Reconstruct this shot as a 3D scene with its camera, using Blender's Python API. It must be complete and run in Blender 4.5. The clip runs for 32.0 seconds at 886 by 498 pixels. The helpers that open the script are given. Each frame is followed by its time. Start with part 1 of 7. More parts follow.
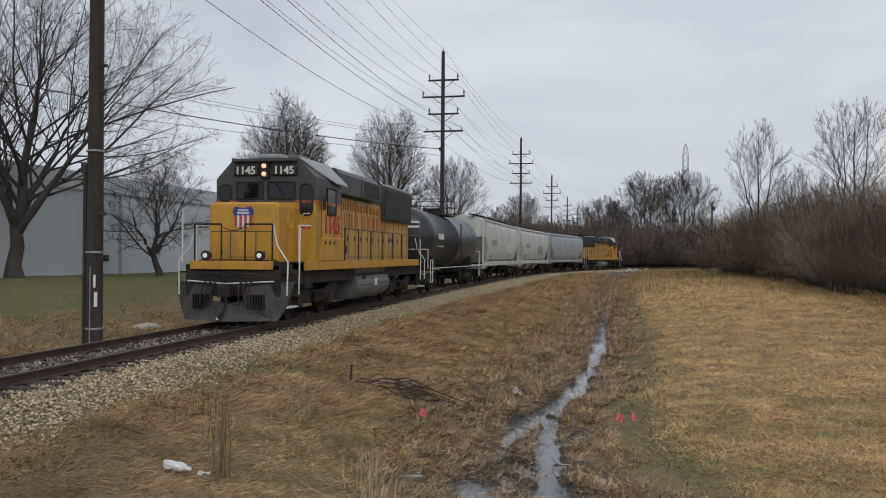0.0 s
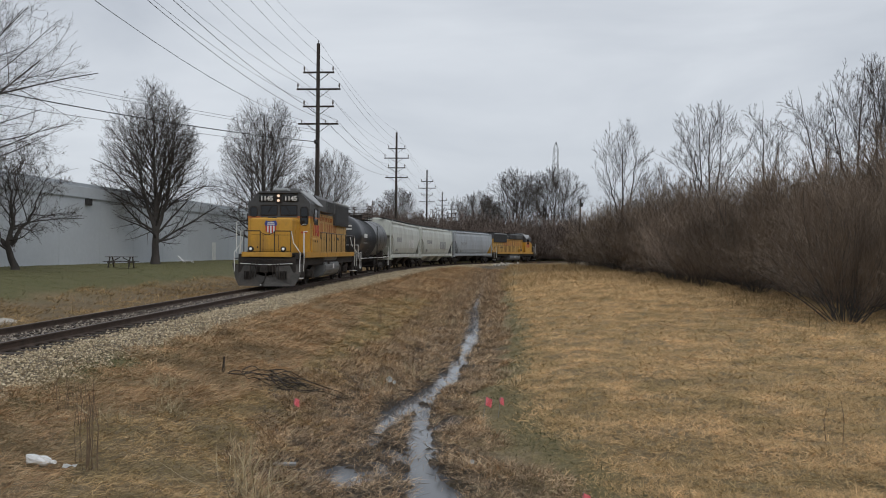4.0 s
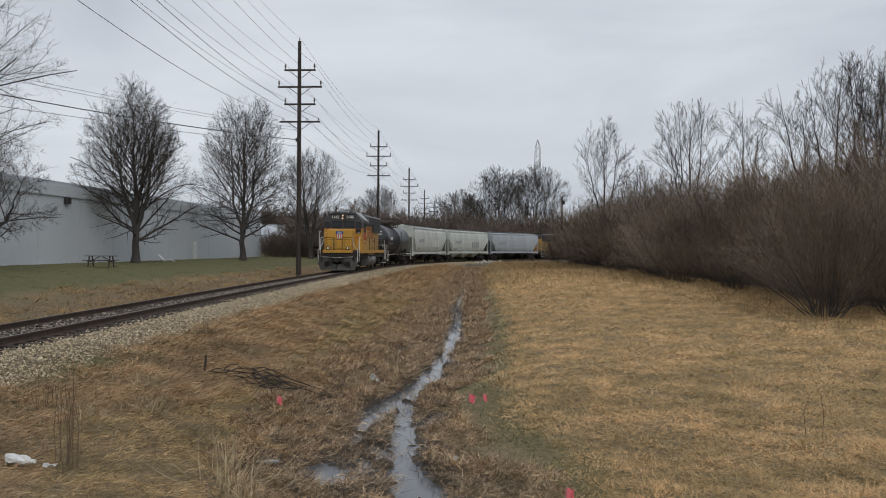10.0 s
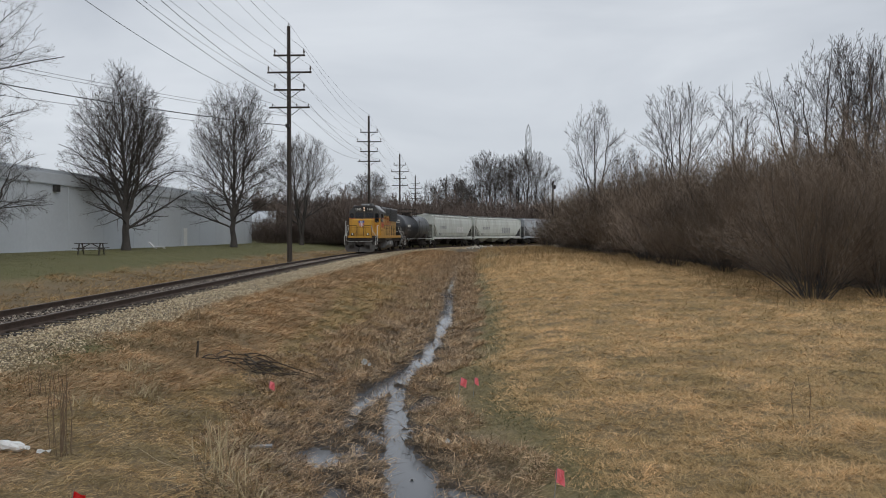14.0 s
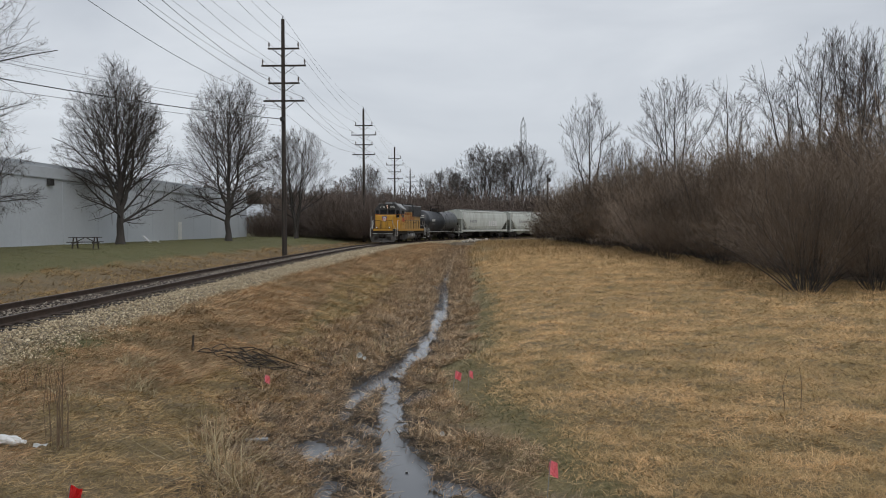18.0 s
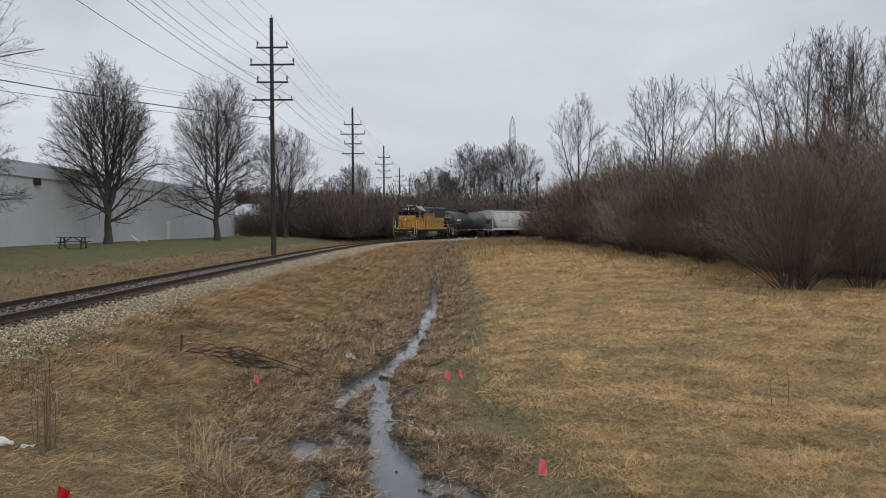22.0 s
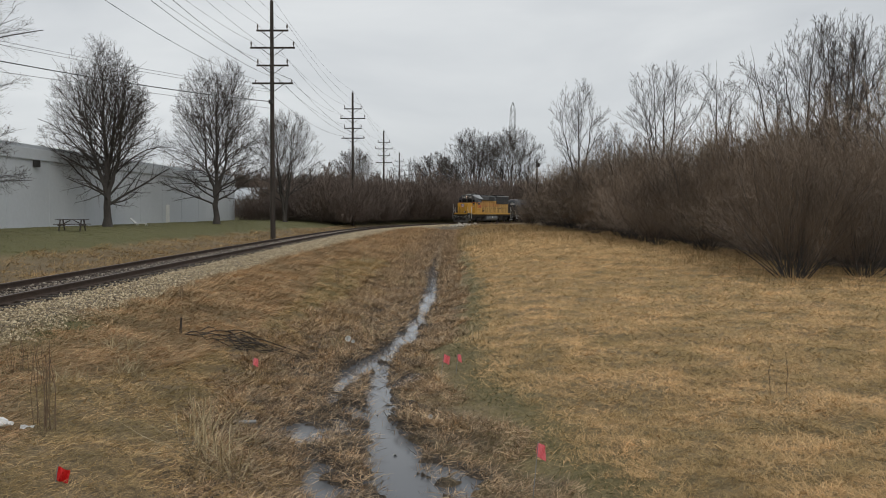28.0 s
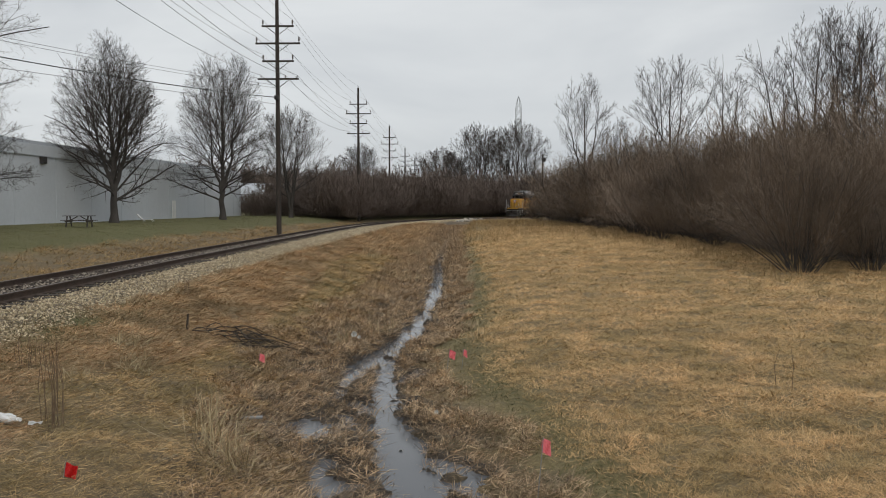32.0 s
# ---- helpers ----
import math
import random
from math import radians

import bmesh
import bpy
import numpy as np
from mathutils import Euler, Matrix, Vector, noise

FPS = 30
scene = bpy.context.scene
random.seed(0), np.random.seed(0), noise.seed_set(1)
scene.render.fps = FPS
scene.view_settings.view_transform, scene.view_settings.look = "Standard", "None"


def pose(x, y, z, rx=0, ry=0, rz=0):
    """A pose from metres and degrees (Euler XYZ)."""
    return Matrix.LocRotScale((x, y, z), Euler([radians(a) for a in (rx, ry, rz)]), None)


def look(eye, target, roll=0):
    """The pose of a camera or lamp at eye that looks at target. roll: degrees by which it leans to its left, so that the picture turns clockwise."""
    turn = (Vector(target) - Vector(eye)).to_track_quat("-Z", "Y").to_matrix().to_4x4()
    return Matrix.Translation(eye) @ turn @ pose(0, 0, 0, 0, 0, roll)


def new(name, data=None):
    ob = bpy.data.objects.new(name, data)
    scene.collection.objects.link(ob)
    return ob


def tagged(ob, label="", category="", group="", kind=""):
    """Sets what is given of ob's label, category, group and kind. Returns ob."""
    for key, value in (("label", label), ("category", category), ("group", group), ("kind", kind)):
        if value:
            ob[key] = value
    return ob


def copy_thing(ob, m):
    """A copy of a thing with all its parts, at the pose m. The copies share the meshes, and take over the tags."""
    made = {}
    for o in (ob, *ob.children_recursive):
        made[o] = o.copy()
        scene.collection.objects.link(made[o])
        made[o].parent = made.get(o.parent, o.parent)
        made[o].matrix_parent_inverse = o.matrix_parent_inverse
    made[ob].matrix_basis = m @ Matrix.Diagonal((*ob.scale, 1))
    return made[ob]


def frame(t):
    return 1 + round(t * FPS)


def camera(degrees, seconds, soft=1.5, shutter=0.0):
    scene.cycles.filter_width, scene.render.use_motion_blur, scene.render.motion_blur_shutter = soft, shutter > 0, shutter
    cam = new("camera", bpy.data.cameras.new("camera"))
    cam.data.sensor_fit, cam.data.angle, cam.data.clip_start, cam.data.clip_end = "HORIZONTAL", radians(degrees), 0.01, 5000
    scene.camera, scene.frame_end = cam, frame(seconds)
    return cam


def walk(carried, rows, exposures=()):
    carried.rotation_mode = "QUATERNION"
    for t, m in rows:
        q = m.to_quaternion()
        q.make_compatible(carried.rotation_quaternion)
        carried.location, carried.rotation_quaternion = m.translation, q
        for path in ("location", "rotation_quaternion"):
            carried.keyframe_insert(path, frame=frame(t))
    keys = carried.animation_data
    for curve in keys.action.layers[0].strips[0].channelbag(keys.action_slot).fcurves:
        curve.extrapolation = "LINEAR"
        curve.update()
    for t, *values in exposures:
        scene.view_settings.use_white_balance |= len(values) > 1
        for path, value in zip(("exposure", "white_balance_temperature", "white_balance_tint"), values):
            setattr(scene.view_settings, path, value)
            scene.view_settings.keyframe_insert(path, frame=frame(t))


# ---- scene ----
# Camera and its way.
cam = camera(55.19, 32.0, soft=1.0)
PATH = [
    (0, pose(-0.076, 0.264, 1.822, 90.431, -0.398, 9.880)),
    (0.5, pose(-0.072, 0.221, 1.817, 90.400, -0.474, 7.975)),
    (1, pose(-0.060, 0.184, 1.822, 90.346, -0.437, 7.002)),
    (1.5, pose(-0.076, 0.179, 1.814, 90.353, -0.398, 6.075)),
    (2, pose(-0.072, 0.117, 1.800, 90.268, -0.407, 4.982)),
    (2.5, pose(-0.049, 0.069, 1.791, 90.169, -0.256, 3.942)),
    (3, pose(-0.040, 0.042, 1.769, 90.138, -0.273, 2.934)),
    (3.5, pose(-0.028, 0.025, 1.760, 90.124, -0.392, 2.113)),
    (5.5, pose(-0.016, -0.084, 1.757, 90.136, -0.501, 0.631)),
    (6, pose(-0.018, -0.070, 1.756, 90.107, -0.451, 0.629)),
    (7, pose(-0.017, -0.045, 1.753, 90.064, -0.356, 0.642)),
    (8, pose(-0.019, -0.034, 1.751, 90.022, -0.233, 0.631)),
    (9, pose(-0.021, -0.001, 1.743, 90.006, -0.158, 0.483)),
    (10, pose(-0.025, 0.001, 1.733, 90.012, -0.270, 0.297)),
    (11, pose(-0.025, -0.043, 1.740, 89.948, -0.154, 0.112)),
    (12, pose(-0.022, -0.034, 1.741, 89.817, -0.002, -0.018)),
    (13, pose(-0.015, -0.087, 1.747, 89.473, 0.067, -0.144)),
    (14, pose(-0.018, -0.050, 1.726, 89.022, 0.095, -0.297)),
    (14.5, pose(-0.023, -0.049, 1.730, 88.830, 0.013, -0.350)),
    (16.5, pose(-0.008, -0.053, 1.726, 88.697, 0.200, -0.465)),
    (17, pose(-0.003, -0.074, 1.728, 88.691, 0.204, -0.518)),
    (18, pose(-0.009, -0.103, 1.738, 88.563, 0.190, -0.633)),
    (19, pose(-0.015, -0.087, 1.730, 88.471, 0.142, -0.750)),
    (20, pose(-0.014, -0.085, 1.731, 88.447, 0.132, -0.900)),
    (21, pose(-0.019, -0.104, 1.732, 88.498, 0.127, -1.162)),
    (22, pose(-0.002, -0.113, 1.738, 88.495, 0.302, -1.346)),
    (23, pose(-0.002, -0.113, 1.733, 88.499, 0.321, -1.417)),
    (24, pose(-0.001, -0.082, 1.724, 88.399, 0.212, -1.422)),
    (25, pose(-0.010, -0.086, 1.729, 87.969, 0.011, -1.482)),
    (25.5, pose(-0.008, -0.096, 1.725, 87.725, -0.107, -1.492)),
    (27.5, pose(-0.008, -0.081, 1.720, 87.508, -0.106, -1.410)),
    (28, pose(-0.015, -0.099, 1.725, 87.514, -0.150, -1.382)),
    (29, pose(-0.014, -0.094, 1.723, 87.573, -0.162, -1.277)),
    (30, pose(-0.015, -0.098, 1.724, 87.460, -0.029, -1.193)),
    (31, pose(-0.009, -0.106, 1.725, 87.341, -0.027, -1.076)),
    (32, pose(-0.004, -0.111, 1.737, 87.174, 0.031, -0.982)),
]
walk(cam, PATH, exposures=[(0, 0.05, 6500, 10), (21, 0.05, 6550, 10), (25.5, 0.08, 6680, 9), (28, 0.1, 6850, 9), (32, 0.1, 6850, 9)])

# World: an even, overcast sky, and one weak, wide sun behind the cloud.
world = bpy.data.worlds.new("overcast_sky")
scene.world = world
world.use_nodes = True
wn, wl = world.node_tree.nodes, world.node_tree.links
wn.clear()
w_out = wn.new("ShaderNodeOutputWorld")
w_bg = wn.new("ShaderNodeBackground")
w_sky = wn.new("ShaderNodeTexSky")
w_sky.sky_type = "NISHITA"
w_sky.sun_disc = False
w_sky.sun_elevation = radians(48)
w_sky.sun_rotation = radians(150)
w_co = wn.new("ShaderNodeTexCoord")
w_map = wn.new("ShaderNodeMapping")
w_map.inputs["Scale"].default_value = (1.0, 1.0, 3.2)
w_noise = wn.new("ShaderNodeTexNoise")
w_noise.inputs["Scale"].default_value = 2.1
w_noise.inputs["Detail"].default_value = 5.0
w_noise.inputs["Roughness"].default_value = 0.52
w_noise.inputs["Distortion"].default_value = 0.35
w_ramp = wn.new("ShaderNodeValToRGB")
w_ramp.color_ramp.elements[0].position = 0.32
w_ramp.color_ramp.elements[0].color = (0.50, 0.54, 0.60, 1)
w_ramp.color_ramp.elements[1].position = 0.70
w_ramp.color_ramp.elements[1].color = (0.72, 0.76, 0.81, 1)
w_dim = wn.new("ShaderNodeMixRGB")
w_dim.blend_type = "MULTIPLY"
w_dim.inputs[0].default_value = 1.0
w_dim.inputs[2].default_value = (0.08, 0.08, 0.08, 1)
w_mix = wn.new("ShaderNodeMixRGB")
w_mix.inputs[0].default_value = 0.93
wl.new(w_co.outputs["Generated"], w_map.inputs["Vector"])
wl.new(w_map.outputs["Vector"], w_noise.inputs["Vector"])
wl.new(w_noise.outputs["Fac"], w_ramp.inputs["Fac"])
wl.new(w_sky.outputs["Color"], w_dim.inputs[1])
wl.new(w_dim.outputs["Color"], w_mix.inputs[1])
wl.new(w_ramp.outputs["Color"], w_mix.inputs[2])
wl.new(w_mix.outputs["Color"], w_bg.inputs["Color"])
w_bg.inputs["Strength"].default_value = 1.0
wl.new(w_bg.outputs["Background"], w_out.inputs["Surface"])

sun = new("sun", bpy.data.lights.new("sun", "SUN"))
sun.data.energy = 0.7
sun.data.angle = radians(35)
sun.data.color = (1.0, 0.96, 0.9)
sun.matrix_world = look((20, -30, 45), (0, 20, 0))


# Materials.
def rgb(c):
    return (c[0], c[1], c[2], 1)


def mat(name, c1, c2, rough=0.8, metal=0.0, scale=4.0, fine=40.0, fine_amount=0.25, bump=0.15, bump_scale=None,
        stain=None, stain_scale=0.8, stain_amount=0.5, stretch=(1, 1, 1), vary=0.0, coat=0.0, coords="Object"):
    """A surface of two colours that shift into one another, with finer grain, relief and stains."""
    m = bpy.data.materials.new(name)
    m.use_nodes = True
    n, l = m.node_tree.nodes, m.node_tree.links
    b = n["Principled BSDF"]
    b.inputs["Roughness"].default_value = rough
    b.inputs["Metallic"].default_value = metal
    if coat:
        b.inputs["Coat Weight"].default_value = coat
    co = n.new("ShaderNodeTexCoord")
    mp = n.new("ShaderNodeMapping")
    mp.inputs["Scale"].default_value = stretch
    l.new(co.outputs[coords], mp.inputs["Vector"])

    def noise_tex(s, detail=4.0, rougher=0.55):
        t = n.new("ShaderNodeTexNoise")
        t.inputs["Scale"].default_value = s
        t.inputs["Detail"].default_value = detail
        t.inputs["Roughness"].default_value = rougher
        l.new(mp.outputs["Vector"], t.inputs["Vector"])
        return t

    def mixed(fac, a, bcol, mode="MIX"):
        x = n.new("ShaderNodeMixRGB")
        x.blend_type = mode
        for socket, value in ((x.inputs[0], fac), (x.inputs[1], a), (x.inputs[2], bcol)):
            if isinstance(value, (int, float)):
                socket.default_value = value
            elif isinstance(value, tuple):
                socket.default_value = rgb(value)
            else:
                l.new(value, socket)
        return x.outputs[0]

    def spread(out, lo, hi):
        r = n.new("ShaderNodeMapRange")
        r.inputs["From Min"].default_value = lo
        r.inputs["From Max"].default_value = hi
        l.new(out, r.inputs["Value"])
        return r.outputs["Result"]

    big = noise_tex(scale)
    col = mixed(spread(big.outputs["Fac"], 0.3, 0.7), c1, c2)
    small = noise_tex(fine, 3.0, 0.7)
    if fine_amount:
        f = spread(small.outputs["Fac"], 0.25, 0.75)
        g = n.new("ShaderNodeMapRange")
        g.inputs["To Min"].default_value = 1 - fine_amount
        g.inputs["To Max"].default_value = 1 + fine_amount
        l.new(f, g.inputs["Value"])
        col = mixed(1.0, col, g.outputs["Result"], "MULTIPLY")
    if stain:
        s = noise_tex(stain_scale, 5.0, 0.6)
        k = n.new("ShaderNodeMath")
        k.operation = "MULTIPLY"
        k.inputs[1].default_value = stain_amount
        l.new(spread(s.outputs["Fac"], 0.48, 0.72), k.inputs[0])
        col = mixed(k.outputs[0], col, stain)
    if vary:
        info = n.new("ShaderNodeObjectInfo")
        g = n.new("ShaderNodeMapRange")
        g.inputs["To Min"].default_value = 1 - vary
        g.inputs["To Max"].default_value = 1 + vary
        l.new(info.outputs["Random"], g.inputs["Value"])
        col = mixed(1.0, col, g.outputs["Result"], "MULTIPLY")
    l.new(col, b.inputs["Base Color"])
    if bump:
        bp = n.new("ShaderNodeBump")
        bp.inputs["Strength"].default_value = bump
        bp.inputs["Distance"].default_value = 0.02
        src = noise_tex(bump_scale, 3.0) if bump_scale else small
        l.new(src.outputs["Fac"], bp.inputs["Height"])
        l.new(bp.outputs["Normal"], b.inputs["Normal"])
    return m


def island_mat(name, colours, rough=0.9):
    """Loose pieces in one mesh, each piece of its own shade out of the colours."""
    m = bpy.data.materials.new(name)
    m.use_nodes = True
    n, l = m.node_tree.nodes, m.node_tree.links
    b = n["Principled BSDF"]
    b.inputs["Roughness"].default_value = rough
    geo = n.new("ShaderNodeNewGeometry")
    r = n.new("ShaderNodeValToRGB")
    r.color_ramp.interpolation = "LINEAR"
    els = r.color_ramp.elements
    while len(els) < len(colours):
        els.new(0.5)
    for i, c in enumerate(colours):
        els[i].position = i / (len(colours) - 1)
        els[i].color = rgb(c)
    l.new(geo.outputs["Random Per Island"], r.inputs["Fac"])
    l.new(r.outputs["Color"], b.inputs["Base Color"])
    return m


BARK = mat("bark", (0.042, 0.037, 0.034), (0.085, 0.075, 0.068), 0.95, scale=3, fine=30, bump=0.5, stretch=(1, 1, 0.3))
TWIG = mat("twig", (0.045, 0.037, 0.032), (0.085, 0.069, 0.059), 0.95, scale=0.6, fine=9, bump=0)
SHRUB = mat("shrub_twig", (0.14, 0.104, 0.076), (0.245, 0.187, 0.14), 0.95, scale=0.5, fine=7, bump=0, vary=0.26)
SCRUB = mat("scrub_twig", (0.115, 0.088, 0.074), (0.175, 0.135, 0.112), 0.95, scale=0.2, fine=3, bump=0, vary=0.2)
POLE_WOOD = mat("pole_wood", (0.026, 0.021, 0.018), (0.058, 0.046, 0.038), 0.9, scale=2, fine=24, bump=0.4, stretch=(4, 4, 0.3))
GALV = mat("galvanised_steel", (0.28, 0.29, 0.30), (0.36, 0.37, 0.38), 0.5, 0.7, scale=6, fine=50, bump=0.05)
DARK_METAL = mat("dark_metal", (0.03, 0.03, 0.03), (0.055, 0.05, 0.046), 0.6, 0.3, scale=4, fine=40, bump=0.1)
WIRE = mat("wire", (0.03, 0.03, 0.032), (0.05, 0.05, 0.05), 0.6, 0.3, bump=0)
PORCELAIN = mat("brown_porcelain", (0.05, 0.035, 0.03), (0.08, 0.055, 0.045), 0.3, bump=0)
RAIL = mat("rail_steel", (0.045, 0.03, 0.022), (0.085, 0.055, 0.04), 0.75, 0.2, scale=5, fine=40, bump=0.2)
RAIL_TOP = mat("worn_rail_head", (0.10, 0.08, 0.07), (0.17, 0.14, 0.12), 0.5, 0.5, scale=3, fine=30, bump=0.03)
TIE = mat("tie_wood", (0.035, 0.028, 0.023), (0.075, 0.06, 0.05), 0.9, scale=3, fine=30, bump=0.5, stretch=(0.4, 3, 3), vary=0.3)
WALL_PAINT = mat("wall_paint", (0.52, 0.552, 0.582), (0.565, 0.597, 0.627), 0.6, scale=0.25, fine=3, fine_amount=0.05, bump=0.04,
                 stain=(0.52, 0.55, 0.58), stain_scale=0.15, stain_amount=0.4)
WALL_TRIM = mat("wall_trim", (0.42, 0.45, 0.48), (0.46, 0.49, 0.52), 0.5, scale=0.3, fine=5, fine_amount=0.05, bump=0.03)
WHITE = mat("white_paint", (0.72, 0.72, 0.70), (0.8, 0.8, 0.78), 0.5, scale=2, fine=20, fine_amount=0.08, bump=0.05)


# Mesh helpers.
def mesh_of(name, verts, faces, material, smooth=False):
    me = bpy.data.meshes.new(name)
    me.from_pydata([tuple(v) for v in verts], [], faces)
    if material:
        me.materials.append(material)
    if smooth:
        me.polygons.foreach_set("use_smooth", [True] * len(me.polygons))
    me.update()
    return me


def fast_mesh(name, verts, tris, material):
    """A large mesh out of arrays of corners and triangles."""
    verts = np.asarray(verts, dtype=np.float32)
    tris = np.asarray(tris, dtype=np.int32)
    me = bpy.data.meshes.new(name)
    me.vertices.add(len(verts))
    me.vertices.foreach_set("co", verts.ravel())
    me.loops.add(len(tris) * 3)
    me.loops.foreach_set("vertex_index", tris.ravel())
    me.polygons.add(len(tris))
    me.polygons.foreach_set("loop_start", np.arange(len(tris), dtype=np.int32) * 3)
    me.update(calc_edges=True)
    me.materials.append(material)
    return me


def part(name, bm, material, parent, label="", smooth=False):
    """One bmesh as one mesh object under a thing or a part."""
    me = bpy.data.meshes.new(name)
    bm.to_mesh(me)
    bm.free()
    if smooth:
        me.polygons.foreach_set("use_smooth", [True] * len(me.polygons))
    me.materials.append(material)
    ob = new(name, me)
    ob.parent = parent
    if label:
        tagged(ob, label)
    return ob


def thing(name, label, category, group="", kind="", m=None):
    """An empty that carries the parts of a thing."""
    ob = tagged(new(name), label, category, group, kind)
    ob.empty_display_size = 0.2
    if m is not None:
        ob.matrix_world = m
    return ob


def box(bm, x0, y0, z0, x1, y1, z1, bevel=0.0):
    """A box between two corners, its edges rounded off by bevel."""
    v = [bm.verts.new((x, y, z)) for z in (z0, z1) for y in (y0, y1) for x in (x0, x1)]
    fs = [bm.faces.new([v[i] for i in f]) for f in
          ((0, 2, 3, 1), (4, 5, 7, 6), (0, 1, 5, 4), (2, 6, 7, 3), (0, 4, 6, 2), (1, 3, 7, 5))]
    if bevel:
        bmesh.ops.bevel(bm, geom=list({e for f in fs for e in f.edges}), offset=bevel, segments=2, affect="EDGES", profile=0.5)
    return bm


def boxes(*rows, bevel=0.0):
    bm = bmesh.new()
    for r in rows:
        box(bm, *r, bevel=bevel)
    return bm


def rod(bm, a, b, r0, r1=None, sides=6, caps=True):
    """A straight round bar from a to b."""
    a, b = Vector(a), Vector(b)
    r1 = r0 if r1 is None else r1
    d = (b - a).normalized()
    u = d.orthogonal().normalized()
    w = d.cross(u)
    rings = []
    for p, r in ((a, r0), (b, r1)):
        rings.append([bm.verts.new(p + (u * math.cos(t) + w * math.sin(t)) * r)
                      for t in (2 * math.pi * (i + 0.5) / sides for i in range(sides))])
    for i in range(sides):
        j = (i + 1) % sides
        bm.faces.new((rings[0][i], rings[0][j], rings[1][j], rings[1][i]))
    if caps:
        bm.faces.new(rings[0][::-1])
        bm.faces.new(rings[1])
    return bm


def bars(rows, r, sides=6):
    """Bent bars: each row is a line of points."""
    bm = bmesh.new()
    for pts in rows:
        for a, b in zip(pts, pts[1:]):
            rod(bm, a, b, r, r, sides)
    return bm


def prism(bm, outline, axis, lo, hi):
    """An outline in a plane, pushed out along the axis from lo to hi."""
    def at(p, k):
        q = list(p)
        q.insert("xyz".index(axis), k)
        return bm.verts.new(q)
    a = [at(p, lo) for p in outline]
    b = [at(p, hi) for p in outline]
    n = len(outline)
    bm.faces.new(a)
    bm.faces.new(b[::-1])
    for i in range(n):
        j = (i + 1) % n
        bm.faces.new((a[j], a[i], b[i], b[j]))
    bmesh.ops.recalc_face_normals(bm, faces=bm.faces[:])
    return bm


def turned(bm, profile, m=Matrix(), sides=16):
    """A round body about the local z axis: profile rows of radius and height."""
    rings = []
    for r, z in profile:
        if r < 1e-5:
            rings.append([bm.verts.new(m @ Vector((0, 0, z)))])
        else:
            rings.append([bm.verts.new(m @ Vector((r * math.cos(t), r * math.sin(t), z)))
                          for t in (2 * math.pi * i / sides for i in range(sides))])
    for a, b in zip(rings, rings[1:]):
        for i in range(sides):
            j = (i + 1) % sides
            if len(a) == 1 and len(b) > 1:
                bm.faces.new((a[0], b[j], b[i]))
            elif len(b) == 1 and len(a) > 1:
                bm.faces.new((a[i], a[j], b[0]))
            elif len(a) > 1:
                bm.faces.new((a[i], a[j], b[j], b[i]))
    for ring, flip in ((rings[0], True), (rings[-1], False)):
        if len(ring) > 1:
            bm.faces.new(ring[::-1] if flip else ring)
    return bm


# The track's line: a start, a heading, and how sharply it bends along its length.
KNOTS = (-120, 0, 40, 80, 120, 160, 220)
BENDS = (0.0005, 0.00047, 0.00073, 0.00566, 0.00947, 0.00515, 0.00386)
STEP = 0.5
TS = np.arange(-60, 300, STEP)
TH = np.cumsum(np.interp(TS, KNOTS, BENDS)) * STEP
TH += 0.0102 - np.interp(0, TS, TH)
TX = np.cumsum(np.sin(TH)) * STEP
TY = np.cumsum(np.cos(TH)) * STEP
TX += -9.255 - np.interp(0, TS, TX)
TY += 21.50 - np.interp(0, TS, TY)


def on_track(s, d=0.0, z=0.0):
    """The point s metres along the track and d metres to its right."""
    h = np.interp(s, TS, TH)
    return Vector((np.interp(s, TS, TX) + d * math.cos(h), np.interp(s, TS, TY) - d * math.sin(h), z))


def across(x, y):
    """How far points lie to the right of the track, and how far along it."""
    x, y = np.atleast_1d(x).astype(float), np.atleast_1d(y).astype(float)
    d = np.empty_like(x)
    s = np.empty_like(x)
    tx, ty, th, ts = TX[::4], TY[::4], TH[::4], TS[::4]
    for i in range(0, len(x), 20000):
        k = slice(i, i + 20000)
        q = (x[k, None] - tx) ** 2 + (y[k, None] - ty) ** 2
        j = q.argmin(1)
        dx, dy = x[k] - tx[j], y[k] - ty[j]
        lat = dx * np.cos(th[j]) - dy * np.sin(th[j])
        d[k] = np.where((j == 0) | (j == len(tx) - 1), np.sign(lat) * np.sqrt(q.min(1)), lat)
        s[k] = ts[j] + dx * np.sin(th[j]) + dy * np.cos(th[j])
    return d, s


# The ground's shape: the track's bed, the ditch and its banks, the lawn and the field.
DITCH_Y = (0, 6, 9.0, 10.5, 12.2, 14.2, 17.0, 18.4, 21.0, 27.5, 36.6, 60, 81, 105, 125)
DITCH_X = (0.9, 0.1, -0.15, -0.42, -0.72, -0.95, -1.2, -0.78, -0.45, -0.02, 0.35, 1.1, 1.9, 3.2, 5.5)
